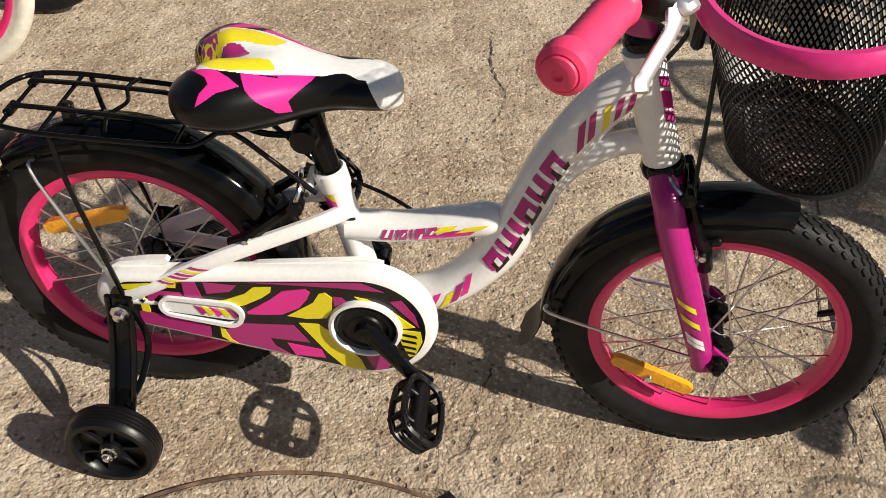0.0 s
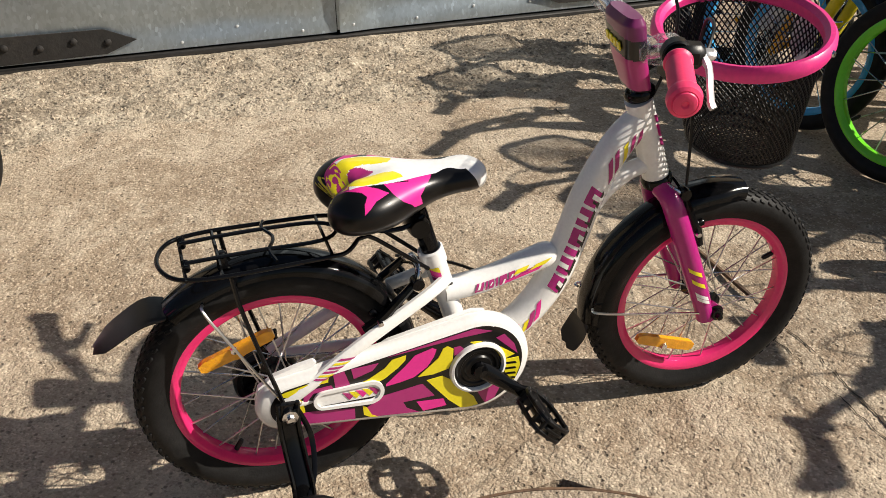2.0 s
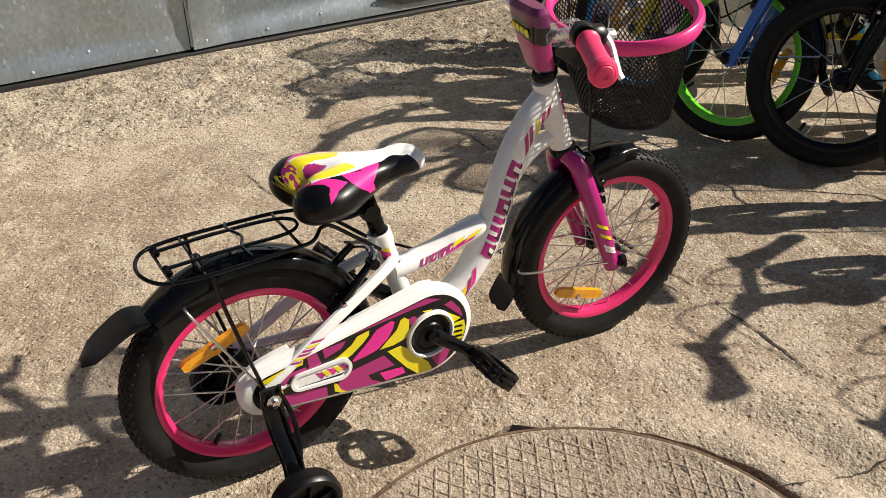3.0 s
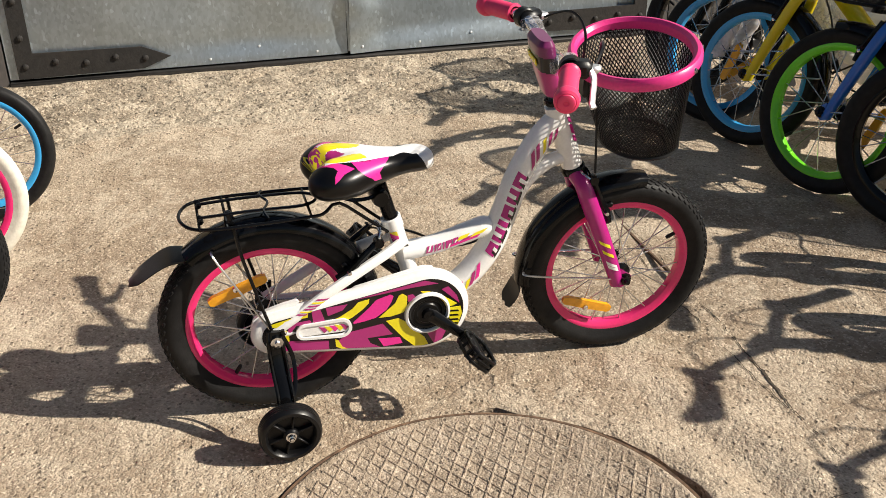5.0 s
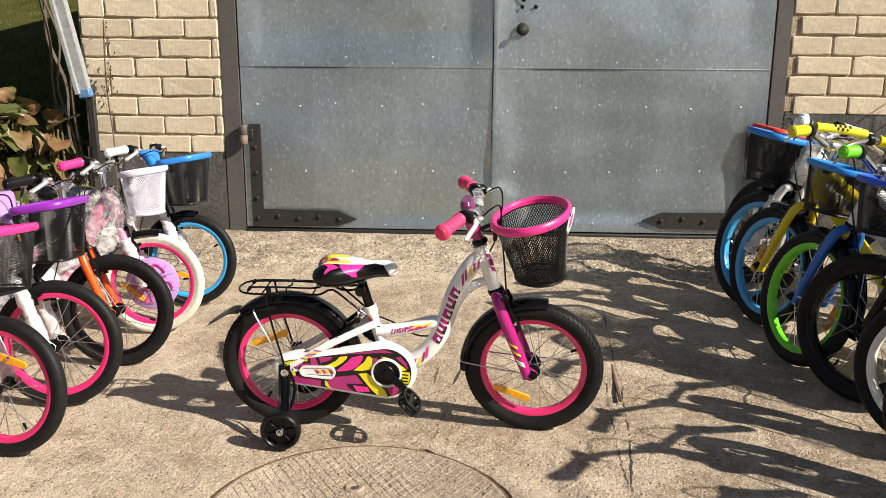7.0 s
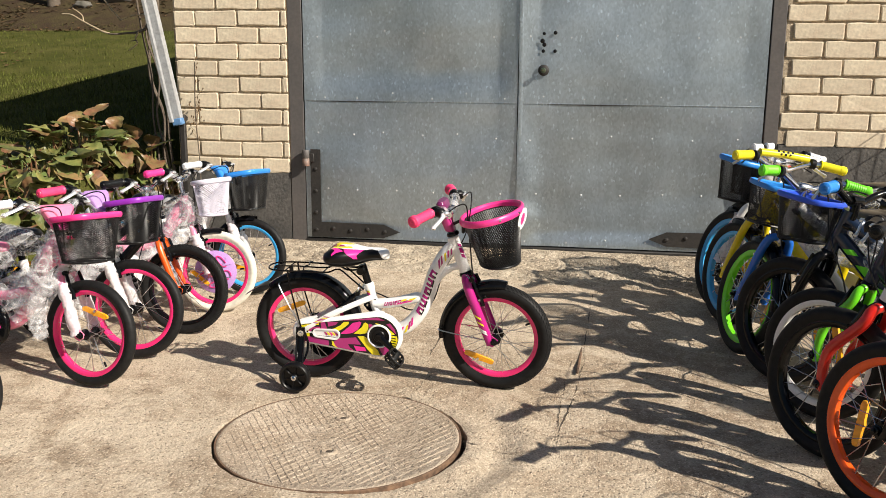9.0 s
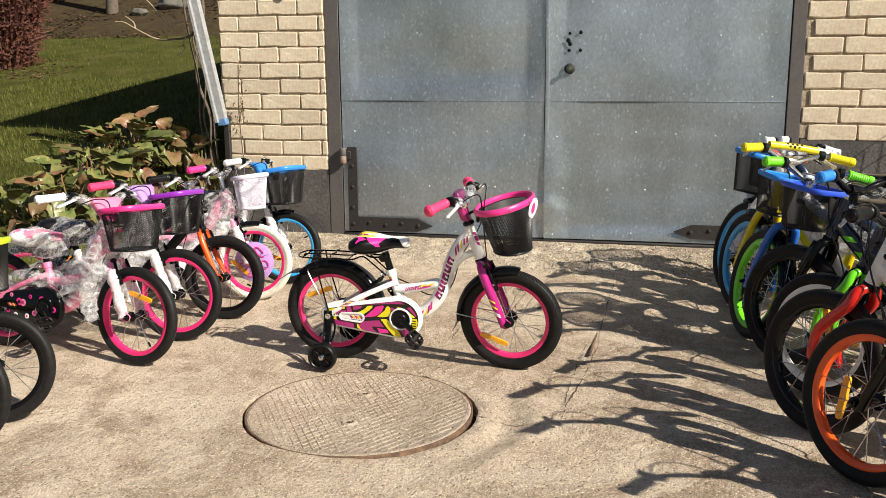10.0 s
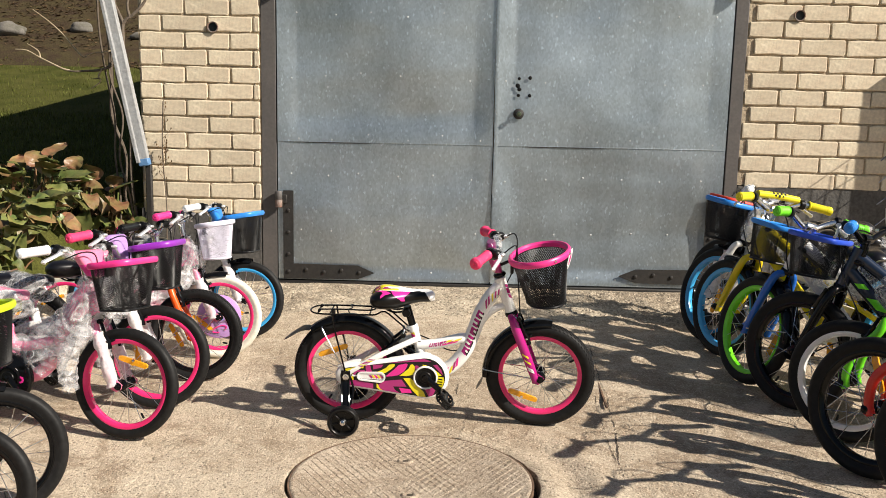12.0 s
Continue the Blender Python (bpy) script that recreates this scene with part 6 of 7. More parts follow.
# the displayed bicycle
ART = [
    ("panel", BLACK_FILM, 0.0004, capsule((-0.099, 0.198), 0.074, (-0.374, 0.197), 0.033)),
    ("print", PLUM_FILM, 0.0010, [(-0.315, 0.239), (-0.299, 0.242), (-0.291, 0.213), (-0.313, 0.214)]),
    ("print", PLUM_FILM, 0.0010, [(-0.359, 0.220), (-0.319, 0.222), (-0.316, 0.215), (-0.345, 0.214), (-0.360, 0.195)]),
    ("print", PLUM_FILM, 0.0010, [(-0.289, 0.243), (-0.249, 0.244), (-0.258, 0.233), (-0.286, 0.225)]),
    ("print", PLUM_FILM, 0.0010, [(-0.235, 0.251), (-0.102, 0.270), (-0.076, 0.260), (-0.128, 0.259), (-0.195, 0.254)]),
    ("print", PLUM_FILM, 0.0010, [(-0.069, 0.246), (-0.056, 0.250), (-0.039, 0.228), (-0.033, 0.209)]),
    ("print", PLUM_FILM, 0.0010, [(-0.270, 0.166), (-0.247, 0.182), (-0.184, 0.189), (-0.165, 0.162), (-0.214, 0.162), (-0.208, 0.149), (-0.190, 0.137), (-0.249, 0.146), (-0.260, 0.147)]),
    ("print", PLUM_FILM, 0.0010, [(-0.373, 0.183), (-0.348, 0.182), (-0.287, 0.171), (-0.287, 0.151), (-0.341, 0.159), (-0.373, 0.164)]),
    ("print", PLUM_FILM, 0.0010, [(-0.098, 0.154), (-0.067, 0.164), (-0.057, 0.174), (-0.057, 0.156), (-0.068, 0.132), (-0.084, 0.126)]),
    ("print", PLUM_FILM, 0.0010, [(-0.135, 0.244), (-0.125, 0.244), (-0.117, 0.235), (-0.134, 0.229)]),
    ("print", PINK_FILM, 0.0010, [(-0.239, 0.203), (-0.210, 0.228), (-0.195, 0.244), (-0.168, 0.251), (-0.162, 0.247), (-0.166, 0.235), (-0.176, 0.219), (-0.197, 0.205), (-0.218, 0.201), (-0.239, 0.199)]),
    ("print", PINK_FILM, 0.0010, [(-0.193, 0.157), (-0.151, 0.152), (-0.146, 0.138), (-0.183, 0.137)]),
    ("print", YELLOW, 0.0014, [(-0.393, 0.224), (-0.322, 0.238), (-0.323, 0.229), (-0.345, 0.228), (-0.364, 0.228), (-0.369, 0.222), (-0.362, 0.204), (-0.359, 0.190), (-0.359, 0.183), (-0.369, 0.184), (-0.370, 0.198), (-0.378, 0.216), (-0.396, 0.221)]),
    ("print", YELLOW, 0.0014, [(-0.284, 0.213), (-0.264, 0.219), (-0.240, 0.233), (-0.229, 0.245), (-0.208, 0.248), (-0.209, 0.240), (-0.220, 0.229), (-0.241, 0.214), (-0.255, 0.209), (-0.268, 0.214)]),
    ("print", YELLOW, 0.0014, [(-0.191, 0.204), (-0.159, 0.231), (-0.152, 0.246), (-0.145, 0.249), (-0.136, 0.242), (-0.137, 0.221), (-0.143, 0.208), (-0.167, 0.203)]),
    ("print", YELLOW, 0.0014, [(-0.177, 0.194), (-0.153, 0.196), (-0.136, 0.183), (-0.119, 0.161), (-0.102, 0.143), (-0.095, 0.126), (-0.109, 0.125), (-0.123, 0.127), (-0.144, 0.149)]),
    ("print", YELLOW, 0.0014, [(-0.110, 0.248), (-0.095, 0.246), (-0.062, 0.228), (-0.038, 0.209), (-0.051, 0.205), (-0.068, 0.211), (-0.082, 0.224)]),
    ("print", YELLOW, 0.0014, [(-0.061, 0.202), (-0.031, 0.202), (-0.028, 0.186), (-0.036, 0.160), (-0.043, 0.158), (-0.052, 0.177)]),
    ("print", YELLOW, 0.0014, [(-0.275, 0.172), (-0.269, 0.168), (-0.262, 0.152), (-0.253, 0.146), (-0.264, 0.148), (-0.274, 0.155)]),
    ("print", BLACK_FILM, 0.0018, [(-0.054, 0.197), (-0.036, 0.195), (-0.034, 0.191), (-0.052, 0.193)]),
    ("print", BLACK_FILM, 0.0018, [(-0.054, 0.187), (-0.036, 0.185), (-0.034, 0.181), (-0.052, 0.183)]),
    ("print", BLACK_FILM, 0.0018, [(-0.054, 0.177), (-0.036, 0.175), (-0.034, 0.171), (-0.052, 0.173)]),
    ("print", BLACK_FILM, 0.0018, [(-0.054, 0.168), (-0.036, 0.166), (-0.035, 0.162), (-0.052, 0.164)]),
]
MAIN_Y, MAIN_LEAN = 0.045, 3.0
show, S0, ST0 = bicycle(
    "bicycle", "white and magenta child's bicycle with stabilisers, pink basket and rear carrier", pose(0, MAIN_Y, ground_z(0, 0.05) + 0.001, MAIN_LEAN), 0.2, -5.0,
    pad=[BLACK_FILM, PLUM_FILM, DARK_PLUM], saddle_mats=[WHITE_PLASTIC, YELLOW, PINK_FILM, SADDLE_BLACK, PLUM_FILM], basket_mats=(PINK_PLASTIC, BLACK_PLASTIC),
    guard_art=ART, carrier=True, stabilisers=True, film_bar=True, spokes=28, reflect=(-122.0, 0.098, -12.0), bar_w=0.9, drop=-0.012, net_wires=76, tag=True, valve=33.0)


def tube_print(parent, path, r, s0, s1, a0, a1, material, skew=0.0, flat=1.0, xf=None):
    """Printed patch on a tube: s along it, a round it in degrees from its outer side."""
    pts = spline(path, 8)
    n = len(pts) - 1
    g, verts, faces = Geo(), [], []
    for i in range(9):
        s = s0 + (s1 - s0) * i / 8
        for j in range(7):
            t = j / 6
            q = min(max(s + skew * (t - 0.5), 0), 0.9999) * n
            k = int(q)
            p = pts[k].lerp(pts[k + 1], q - k)
            d = (pts[min(k + 2, n)] - pts[max(k - 1, 0)]).normalized()
            up = (Vector((0, 1, 0)) - d * d.y).normalized()
            side = d.cross(up)
            a = radians(a0 + (a1 - a0) * t)
            rr = (r(q / n) if callable(r) else r) + 0.0006
            verts.append(p - up * (math.cos(a) * rr * flat) + side * (math.sin(a) * rr))
    for i in range(8):
        for j in range(6):
            faces.append((i * 7 + j, i * 7 + j + 1, i * 7 + j + 8, i * 7 + j + 7))
    g.add(verts, faces)
    return part("print", g, material, parent, xf=xf)


body = [o for o in show.children if o.name.startswith("frame_body")][0]


def down_r(s):
    return 0.0235 + 0.003 * math.sin(3.14 * s)


def block(s0, s1, a0, a1, material, skew=0.0):
    tube_print(body, DOWN, down_r, s0, s1, a0, a1, material, skew, 0.9, S0)


# slanted two-tone blocks along the down tube, slit across
edge = 0.262
for k, wdt in enumerate((0.048, 0.050, 0.048, 0.020, 0.050, 0.048)):
    e1 = edge + wdt
    block(edge, e1, -34, 12, MAGENTA, 0.008)
    block(edge + 0.002, e1 + 0.001, 12, 24, BLACK_FILM, 0.008)
    if wdt > 0.03:
        c = edge + wdt * 0.5
        lo, hi = ((-14, 25), (-35, 2), (-8, 14))[k % 3]
        tube_print(body, DOWN, lambda q: down_r(q) + 0.0005, c - 0.008, c + 0.006, lo, hi, WHITE, 0.008, 0.9, S0)
        tube_print(body, DOWN, lambda q: down_r(q) + 0.0003, c + 0.008, c + 0.016, -6, 12, BLACK_FILM, 0.006, 0.9, S0)
    edge = e1 + 0.010
for s0, a0, m in ((0.06, 0, PLUM_FILM), (0.095, -6, PLUM_FILM), (0.13, -10, YELLOW), (0.165, -20, PLUM_FILM), (0.195, -22, PLUM_FILM),
                  (0.64, -24, PINK_FILM), (0.675, -18, PLUM_FILM), (0.71, -10, YELLOW), (0.745, -20, PINK_FILM), (0.78, -10, PLUM_FILM)):
    block(s0, s0 + 0.022, a0, a0 + 42, m, 0.05)
for i, (s0, w) in enumerate(((0.19, 0.048), (0.252, 0.014), (0.275, 0.034), (0.323, 0.014), (0.35, 0.052), (0.415, 0.05))):
    tube_print(body, MID, 0.0191, s0, s0 + w, -12, 28, PLUM_FILM, 0.02, 1.1, S0)
    if w > 0.03:
        tube_print(body, MID, 0.0193, s0 + 0.36 * w, s0 + 0.66 * w, (-2, -14, 2)[i % 3], (30, 8, 16)[i % 3], WHITE, 0.02, 1.1, S0)
tube_print(body, MID, 0.0192, 0.36, 0.70, -16, -2, PINK_FILM, 0.05, 1.1, S0)
tube_print(body, MID, 0.0193, 0.50, 0.74, -2, 10, PLUM_FILM, 0.06, 1.1, S0)
tube_print(body, MID, 0.0194, 0.47, 0.58, 8, 26, YELLOW, 0.05, 1.1, S0)
tube_print(body, MID, 0.0194, 0.62, 0.80, 0, 16, YELLOW, 0.09, 1.1, S0)
STAY = [(-0.128, -0.012, 0.330), (-0.165, -0.030, 0.318), (-0.27, -0.052, 0.272), (-0.345, -0.060, 0.228), (-0.385, -0.062, 0.205)]
for i in range(6):
    tube_print(body, STAY, 0.0107, 0.56 + 0.026 * i, 0.575 + 0.026 * i, -40, 30, (PLUM_FILM, YELLOW, PLUM_FILM)[i % 3], -0.05, 0.8, S0)
SEAT = [(-0.094, 0, 0.19), (-0.149, 0, 0.378)]
for s0, s1, m in ((0.80, 0.85, YELLOW), (0.74, 0.80, PINK_FILM), (0.70, 0.735, PLUM_FILM)):
    tube_print(body, SEAT, 0.0165, s0, s1, 0, 50, m, 0.05, 1.0, S0)
tube_print(body, SEAT, 0.0165, 0.655, 0.675, -50, 40, BLACK_FILM, 0.06, 1.0, S0)
HEAD = [tuple(HEAD_LOW), tuple(HEAD_TOP)]
for s0, s1, m in ((0.42, 0.50, PLUM_FILM), (0.52, 0.64, PINK_FILM), (0.67, 0.75, PLUM_FILM)):
    tube_print(body, HEAD, 0.0205, s0, s1, -70, -30, m, 0.06, 1.0, S0)
LEG = [(0.212, -0.014, 0.424), (0.220, -0.036, 0.412), (0.236, -0.046, 0.372), (0.268, -0.048, 0.296), (0.297, -0.049, 0.225), (0.310, -0.049, 0.188)]
leg = [o for o in show.children if o.name.startswith("fork_crown")][0]
for s0, m in ((0.60, YELLOW), (0.66, YELLOW), (0.73, WHITE), (0.755, WHITE)):
    tube_print(leg, LEG, 0.0168, s0, s0 + 0.022, -35, 25, m, 0.05, 1.0, ST0)


def parked(x, y, th, R, steer=0.0, lean=0.0):
    """Pose of a bicycle from its front wheel, heading, steering angle and lean to the left."""
    a = radians(th)
    h = Matrix.Rotation(a, 3, "Z") @ (turn(steer) @ FRONT * (R / 0.2))
    return Matrix.Translation((x - h.x, y - h.y, ramp(y) + 0.002)) @ Matrix.Rotation(a, 4, "Z") @ Matrix.Rotation(radians(-lean), 4, "X")


LEFT_ROW, RIGHT_ROW = "bicycles parked by the lawn", "bicycles parked in the shade"
PINK_SAD = [PALE_PINK, WHITE_PLASTIC, PALE_PINK, WHITE_PLASTIC, PALE_PINK]
FLORAL = []
for i in range(15):
    fx, fz, fr = -0.05 - 0.021 * i, 0.196 + 0.045 * math.sin(i * 2.4), 0.013 + 0.004 * math.sin(i * 5.0)
    FLORAL.append(("print", (PINK_FILM, WHITE_PLASTIC, PALE_PINK)[i % 3], 0.001, [(fx + fr * math.cos(0.785 * q), fz + fr * math.sin(0.785 * q)) for q in range(8)]))
    FLORAL.append(("print", (BLACK_FILM, PINK_FILM, PLUM_FILM)[i % 3], 0.0016, [(fx + 0.45 * fr * math.cos(0.785 * q), fz + 0.45 * fr * math.sin(0.785 * q)) for q in range(8)]))
LEFT = [
    (-1.008, 1.030, 2, 0.187, dict(label="white child's bicycle with sky-blue rims and a blue-rimmed basket", rim=BLUE_RIM, fork_col=WHITE, grip=WHITE_PLASTIC, basket_mats=(SKY_PLASTIC, BLACK_PLASTIC), bsk=(0.055, 0.0, 1.1), square=True, wrap=True, pad=[SKY_PLASTIC] * 4)),
    (-1.054, 0.738, 6, 0.189, dict(label="pink child's bicycle with white tyres and a white basket, film-wrapped", rim=PINK_RIM, tyre=WHITE_RUBBER, frame_col=PALE_PINK, fork_col=PALE_PINK, grip=PINK_PLASTIC, basket_mats=(FROST_PLASTIC, FROST_PLASTIC), net_wires=72, drop=-0.008, disc=LILAC, wrap=2, saddle_mats=PINK_SAD, film_bar=True)),
    (-1.076, 0.444, 3, 0.193, dict(label="orange-forked bicycle with knobbly black tyres", rim=BLACK, frame_col=BLACK, fork_col=ORANGE, grip=BLACK_PLASTIC, fenders=False, knobs=1, style="straight")),
    (-1.130, 0.115, 3, 0.199, dict(label="pink-rimmed child's bicycle with a purple basket, fork in film", frame_col=WHITE, fork_col=WHITE, grip=CORAL, basket_mats=(PURPLE, BLACK_PLASTIC), bsk=(0.065, 0.0, 0.85), square=True, wrap=2, pad=[LILAC] * 4, fenders=False)),
    (-1.138, -0.213, -10, 0.196, dict(label="pink child's bicycle with a pink basket, wrapped in clear film", frame_col=PALE_PINK, fork_col=PALE_PINK, grip=WHITE_PLASTIC, basket_mats=(PINK_PLASTIC, BLACK_PLASTIC), square=True, wrap=2, pad=[PALE_PINK, PINK_FILM, PALE_PINK, PINK_FILM], film_bar=True, fenders=False, saddle_mats=PINK_SAD, guard=BLACK, guard_art=FLORAL, reflect=(160.0, 0.092, 80.0))),
    (-1.262, -0.852, 22, 0.190, dict(label="black-wheeled child's bicycle with a yellow-green basket", rim=BLACK, frame_col=PINK_RIM, fork_col=BLACK, grip=BLACK_PLASTIC, basket_mats=(LIME_PLASTIC, BLACK_PLASTIC), wrap=False, pad=[WHITE_PLASTIC] * 4)),
    (-1.24, -1.064, 6, 0.176, dict(label="orange and blue child's bicycle with black wheels", rim=BLACK, frame_col=BLUE, fork_col=ORANGE, grip=BLACK_PLASTIC, fenders=False, style="straight")),
]
RIGHT = [
    (1.345, 1.463, 115, 0.230, dict(bar_w=0.5, drop=0.062, label="black-wheeled bicycle with a red basket beside the garage door", rim=BLACK, frame_col=NAVY, fork_col=BLACK, grip=WHITE_PLASTIC, basket_mats=(RED_PLASTIC, BLACK_PLASTIC), square=True)),
    (1.250, 1.170, 116, 0.235, dict(bar_w=0.55, label="sky-blue-rimmed bicycle with a blue basket and film-wrapped fork", rim=BLUE_RIM, frame_col=WHITE, fork_col=WHITE, grip=WHITE_PLASTIC, basket_mats=(SKY_PLASTIC, BLACK_PLASTIC), square=True, wrap=True, film_bar=True)),
    (1.250, 0.965, 113, 0.229, dict(aim=138.0, drop=0.022, bar_w=0.8, label="yellow-forked bicycle with sky-blue rims and a checked bar pad", rim=BLUE_RIM, frame_col=YELLOW_PAINT, fork_col=YELLOW_PAINT, grip=YELLOW, checks=YELLOW, style="straight", reflect=(60.0, 0.09, -20.0))),
    (1.270, 0.603, 109, 0.235, dict(aim=143.0, reflect=(-95.0, 0.100, 5.0), label="blue-forked bicycle with lime-green rims and a blue basket", rim=GREEN, frame_col=WHITE, fork_col=BLUE, grip=GREEN_GRIP, basket_mats=(SKY_PLASTIC, BLACK_PLASTIC), square=True, style="straight")),
    (1.365, 0.326, 130, 0.237, dict(reflect=(-80.0, 0.100, -4.0), label="black bicycle with lime decals and a royal-blue basket", rim=BLACK, frame_col=NAVY, fork_col=BLACK, grip=SKY_PLASTIC, basket_mats=(ROYAL_PLASTIC, BLACK_PLASTIC), square=True, style="straight", fenders=False, decal=GREEN_GRIP)),
    (1.420, -0.018, 136, 0.222, dict(drop=0.05, bar_w=0.95, reflect=(-85.0, 0.095, 0.0), label="green-forked bicycle with white rims", rim=WHITE, bow=-0.03, frame_col=NAVY, fork_col=GREEN, grip=BLACK_PLASTIC, style="straight", fenders=False, decal=SKY_PLASTIC)),
    (1.373, -0.346, 130, 0.232, dict(drop=0.05, bar_w=0.95, slim=0.9, reflect=(-140.0, 0.095, 30.0), label="red-forked bicycle with black rims", rim=BLACK, frame_col=WHITE, fork_col=RED, grip=BLACK_PLASTIC, style="straight", fenders=False, bow=-0.04, decal=BLUE)),
    (1.444, -0.705, 128, 0.235, dict(label="black bicycle with bright orange rims", rim=ORANGE, frame_col=BLACK, fork_col=BLACK, grip=BLACK_PLASTIC, style="straight", fenders=False, reflect=(150.0, 0.095, 75.0), decal=ORANGE)),
    # added past the last visible bicycle to throw more shadow on the yard
    (1.775, -1.050, 128, 0.235, dict(label="black bicycle added at the open end of the row for its shadow", rim=BLACK, frame_col=NAVY, fork_col=BLACK, grip=BLACK_PLASTIC, style="straight", decal=BLUE)),
]
HEADING = 153.0
STRAIGHT = [(0.19, 0, 0.49), (0.10, 0, 0.39), (-0.05, 0, 0.225), (-0.092, 0, 0.196)]


def frame_decals(bike, xf, material):
    """Slanted blocks on both sides of a straight down tube."""
    tube = [o for o in bike.children if o.name.startswith("frame_body")][0]
    for i, w in enumerate((0.05, 0.09, 0.06, 0.09, 0.07)):
        for side in (0, 180):
            tube_print(tube, STRAIGHT, 0.023, 0.16 + 0.13 * i, 0.16 + 0.13 * i + w, side - 28, side + 30, material, 0.05, 1.0, xf)


for row, rowname in ((LEFT, LEFT_ROW), (RIGHT, RIGHT_ROW)):
    for i, (x, y, th, R, kw) in enumerate(row):
        kw = dict(kw)
        lab, decal = kw.pop("label"), kw.pop("decal", None)
        kw.setdefault("knobs", 0)
        if row is RIGHT:
            kw.setdefault("bar_w", 0.68 if i < 4 else 0.82)
            kw.update(bsk=(0.045, 0.0, 0.55 if i in (3, 4) else 0.76), bar_mat=CHROME if 0 < i < 4 else BLACK)
            kw.setdefault("drop", 0.046)
        else:
            kw.setdefault("bsk", (0.045, 0.0, 0.85))
        kw.setdefault("slim", 0.85)
        kw.setdefault("net_wires", 104)
        aim = kw.pop("aim", HEADING) if row is RIGHT else th
        steer = (th - aim) / 0.94
        b, sx, _ = bicycle("bicycle", lab, parked(x + (0.012 if row is RIGHT else 0.0), y, aim, R, steer, 0.0 if row is RIGHT else 6.0), R, steer, spokes=20, wheel_spin=11 * i, group=rowname, fat=0.82, **kw)
        if row is LEFT and i == 5:
            film_sheet(b, (0.16, 0.0, 0.64), (0.10, 0.12, 0.05), sx, 21.0)
            film_sheet(b, (-0.20, 0.0, 0.47), (0.15, 0.09, 0.055), sx, 23.0)
        if row is RIGHT and 2 < i < 7:
            film_sheet(b, (0.02, 0.0, 0.42), (0.10, 0.045, 0.06), sx, 5.0 + i)
            film_sheet(b, (-0.20, 0.0, 0.47), (0.14, 0.08, 0.05), sx, 9.0 + i)
        if decal:
            frame_decals(b, sx, decal)


# ---- garden beside the yard ----
def leaf_mesh(k):
    """Broad ovate leaf, cupped, with a midrib and a short stalk."""
    g, verts, faces = Geo(), [], []
    rnd = random.Random(k)
    L, W = 0.088, 0.047
    nu, nv = 9, 6
    for i in range(nu + 1):
        u = i / nu
        w = W * max(0.0, math.sin(math.pi * (0.05 + 0.95 * u) ** 0.85)) ** 0.5 + 0.002
        for j in range(nv + 1):
            v = -1 + 2 * j / nv
            x = 0.05 + L * u
            z = 0.05 * math.sin(u * 2.0 + k) * (0.4 + 0.2 * k % 1) + 0.35 * w * abs(v) ** 1.4 - 0.05 * u * u + 0.006 * math.sin(9 * u + 3 * v + k) + 0.004 * math.sin(17 * u - 5 * v + 2 * k)
            verts.append((x, w * v, z))
    for i in range(nu):
        for j in range(nv):
            a = i * (nv + 1) + j
            faces.append((a, a + 1, a + nv + 2, a + nv + 1))
    g.add(verts, faces)
    g.tube([(-0.04, 0, -0.03), (0.02, 0, 0.0), (0.06, 0, 0.005)], 0.004, 5)
    return g


GREEN_LEAVES = [leaf_mesh(k).mesh("leaf", LEAF, smooth=1.2) for k in range(4)]
RED_LEAVES = [leaf_mesh(k + 0.5).mesh("leaf", LEAF_RED, smooth=1.2) for k in range(3)]


def shrub(x, y, spread, height, count, label):
    z0 = ground_z(x, y)
    sh = new("bergenia_plant", None)
    sh.location = (x, y, z0)
    tagged(sh, label, "plant", "leafy plants along the bank")
    stems = Geo()
    for i in range(int(count * 1.6)):
        a = random.uniform(0, 6.28)
        r = spread * math.sqrt(random.random())
        h = height * (1 - 0.6 * (r / spread) ** 2) * random.uniform(0.35, 1.0)
        px, py = r * math.cos(a), r * math.sin(a) * 0.75
        upright = random.random() < 0.22
        mesh = random.choice(RED_LEAVES if random.random() < 0.44 else GREEN_LEAVES)
        lf = part("leaf", mesh, None, sh)
        s = random.uniform(1.0, 1.35) if upright else random.uniform(0.7, 1.2)
        h += 0.05 if upright else 0.0
        pitch = random.uniform(-85, -50) if upright else random.uniform(-50, 20)
        lf.matrix_local = Matrix.LocRotScale((px, py, h), Euler((radians(random.uniform(-35, 35)), radians(pitch), a + random.uniform(-0.9, 0.9))), (s, s, s))
        if i % 4 == 0:
            stems.tube([(px * 0.3, py * 0.3, -0.03), (px * 0.8, py * 0.8, h * 0.6), (px, py, h)], 0.005, 5)
    part("brushwood", stems, LEAF_RED, sh)


for x, y, sp, h, n, lab in ((-2.12, 2.12, 0.24, 0.36, 46, "leafy bergenia with green and reddened leaves by the wall"),
                            (-2.40, 1.90, 0.30, 0.27, 48, "leafy bergenia with large green and reddened leaves"),
                            (-2.35, 1.45, 0.28, 0.25, 36, "leafy bergenia behind the parked bicycles"),
                            (-2.3, 0.95, 0.28, 0.18, 30, "leafy bergenia behind the parked bicycles")):
    shrub(x, y, sp, h, n, lab)


def lawn_z(x, y):
    return bank(x, y)


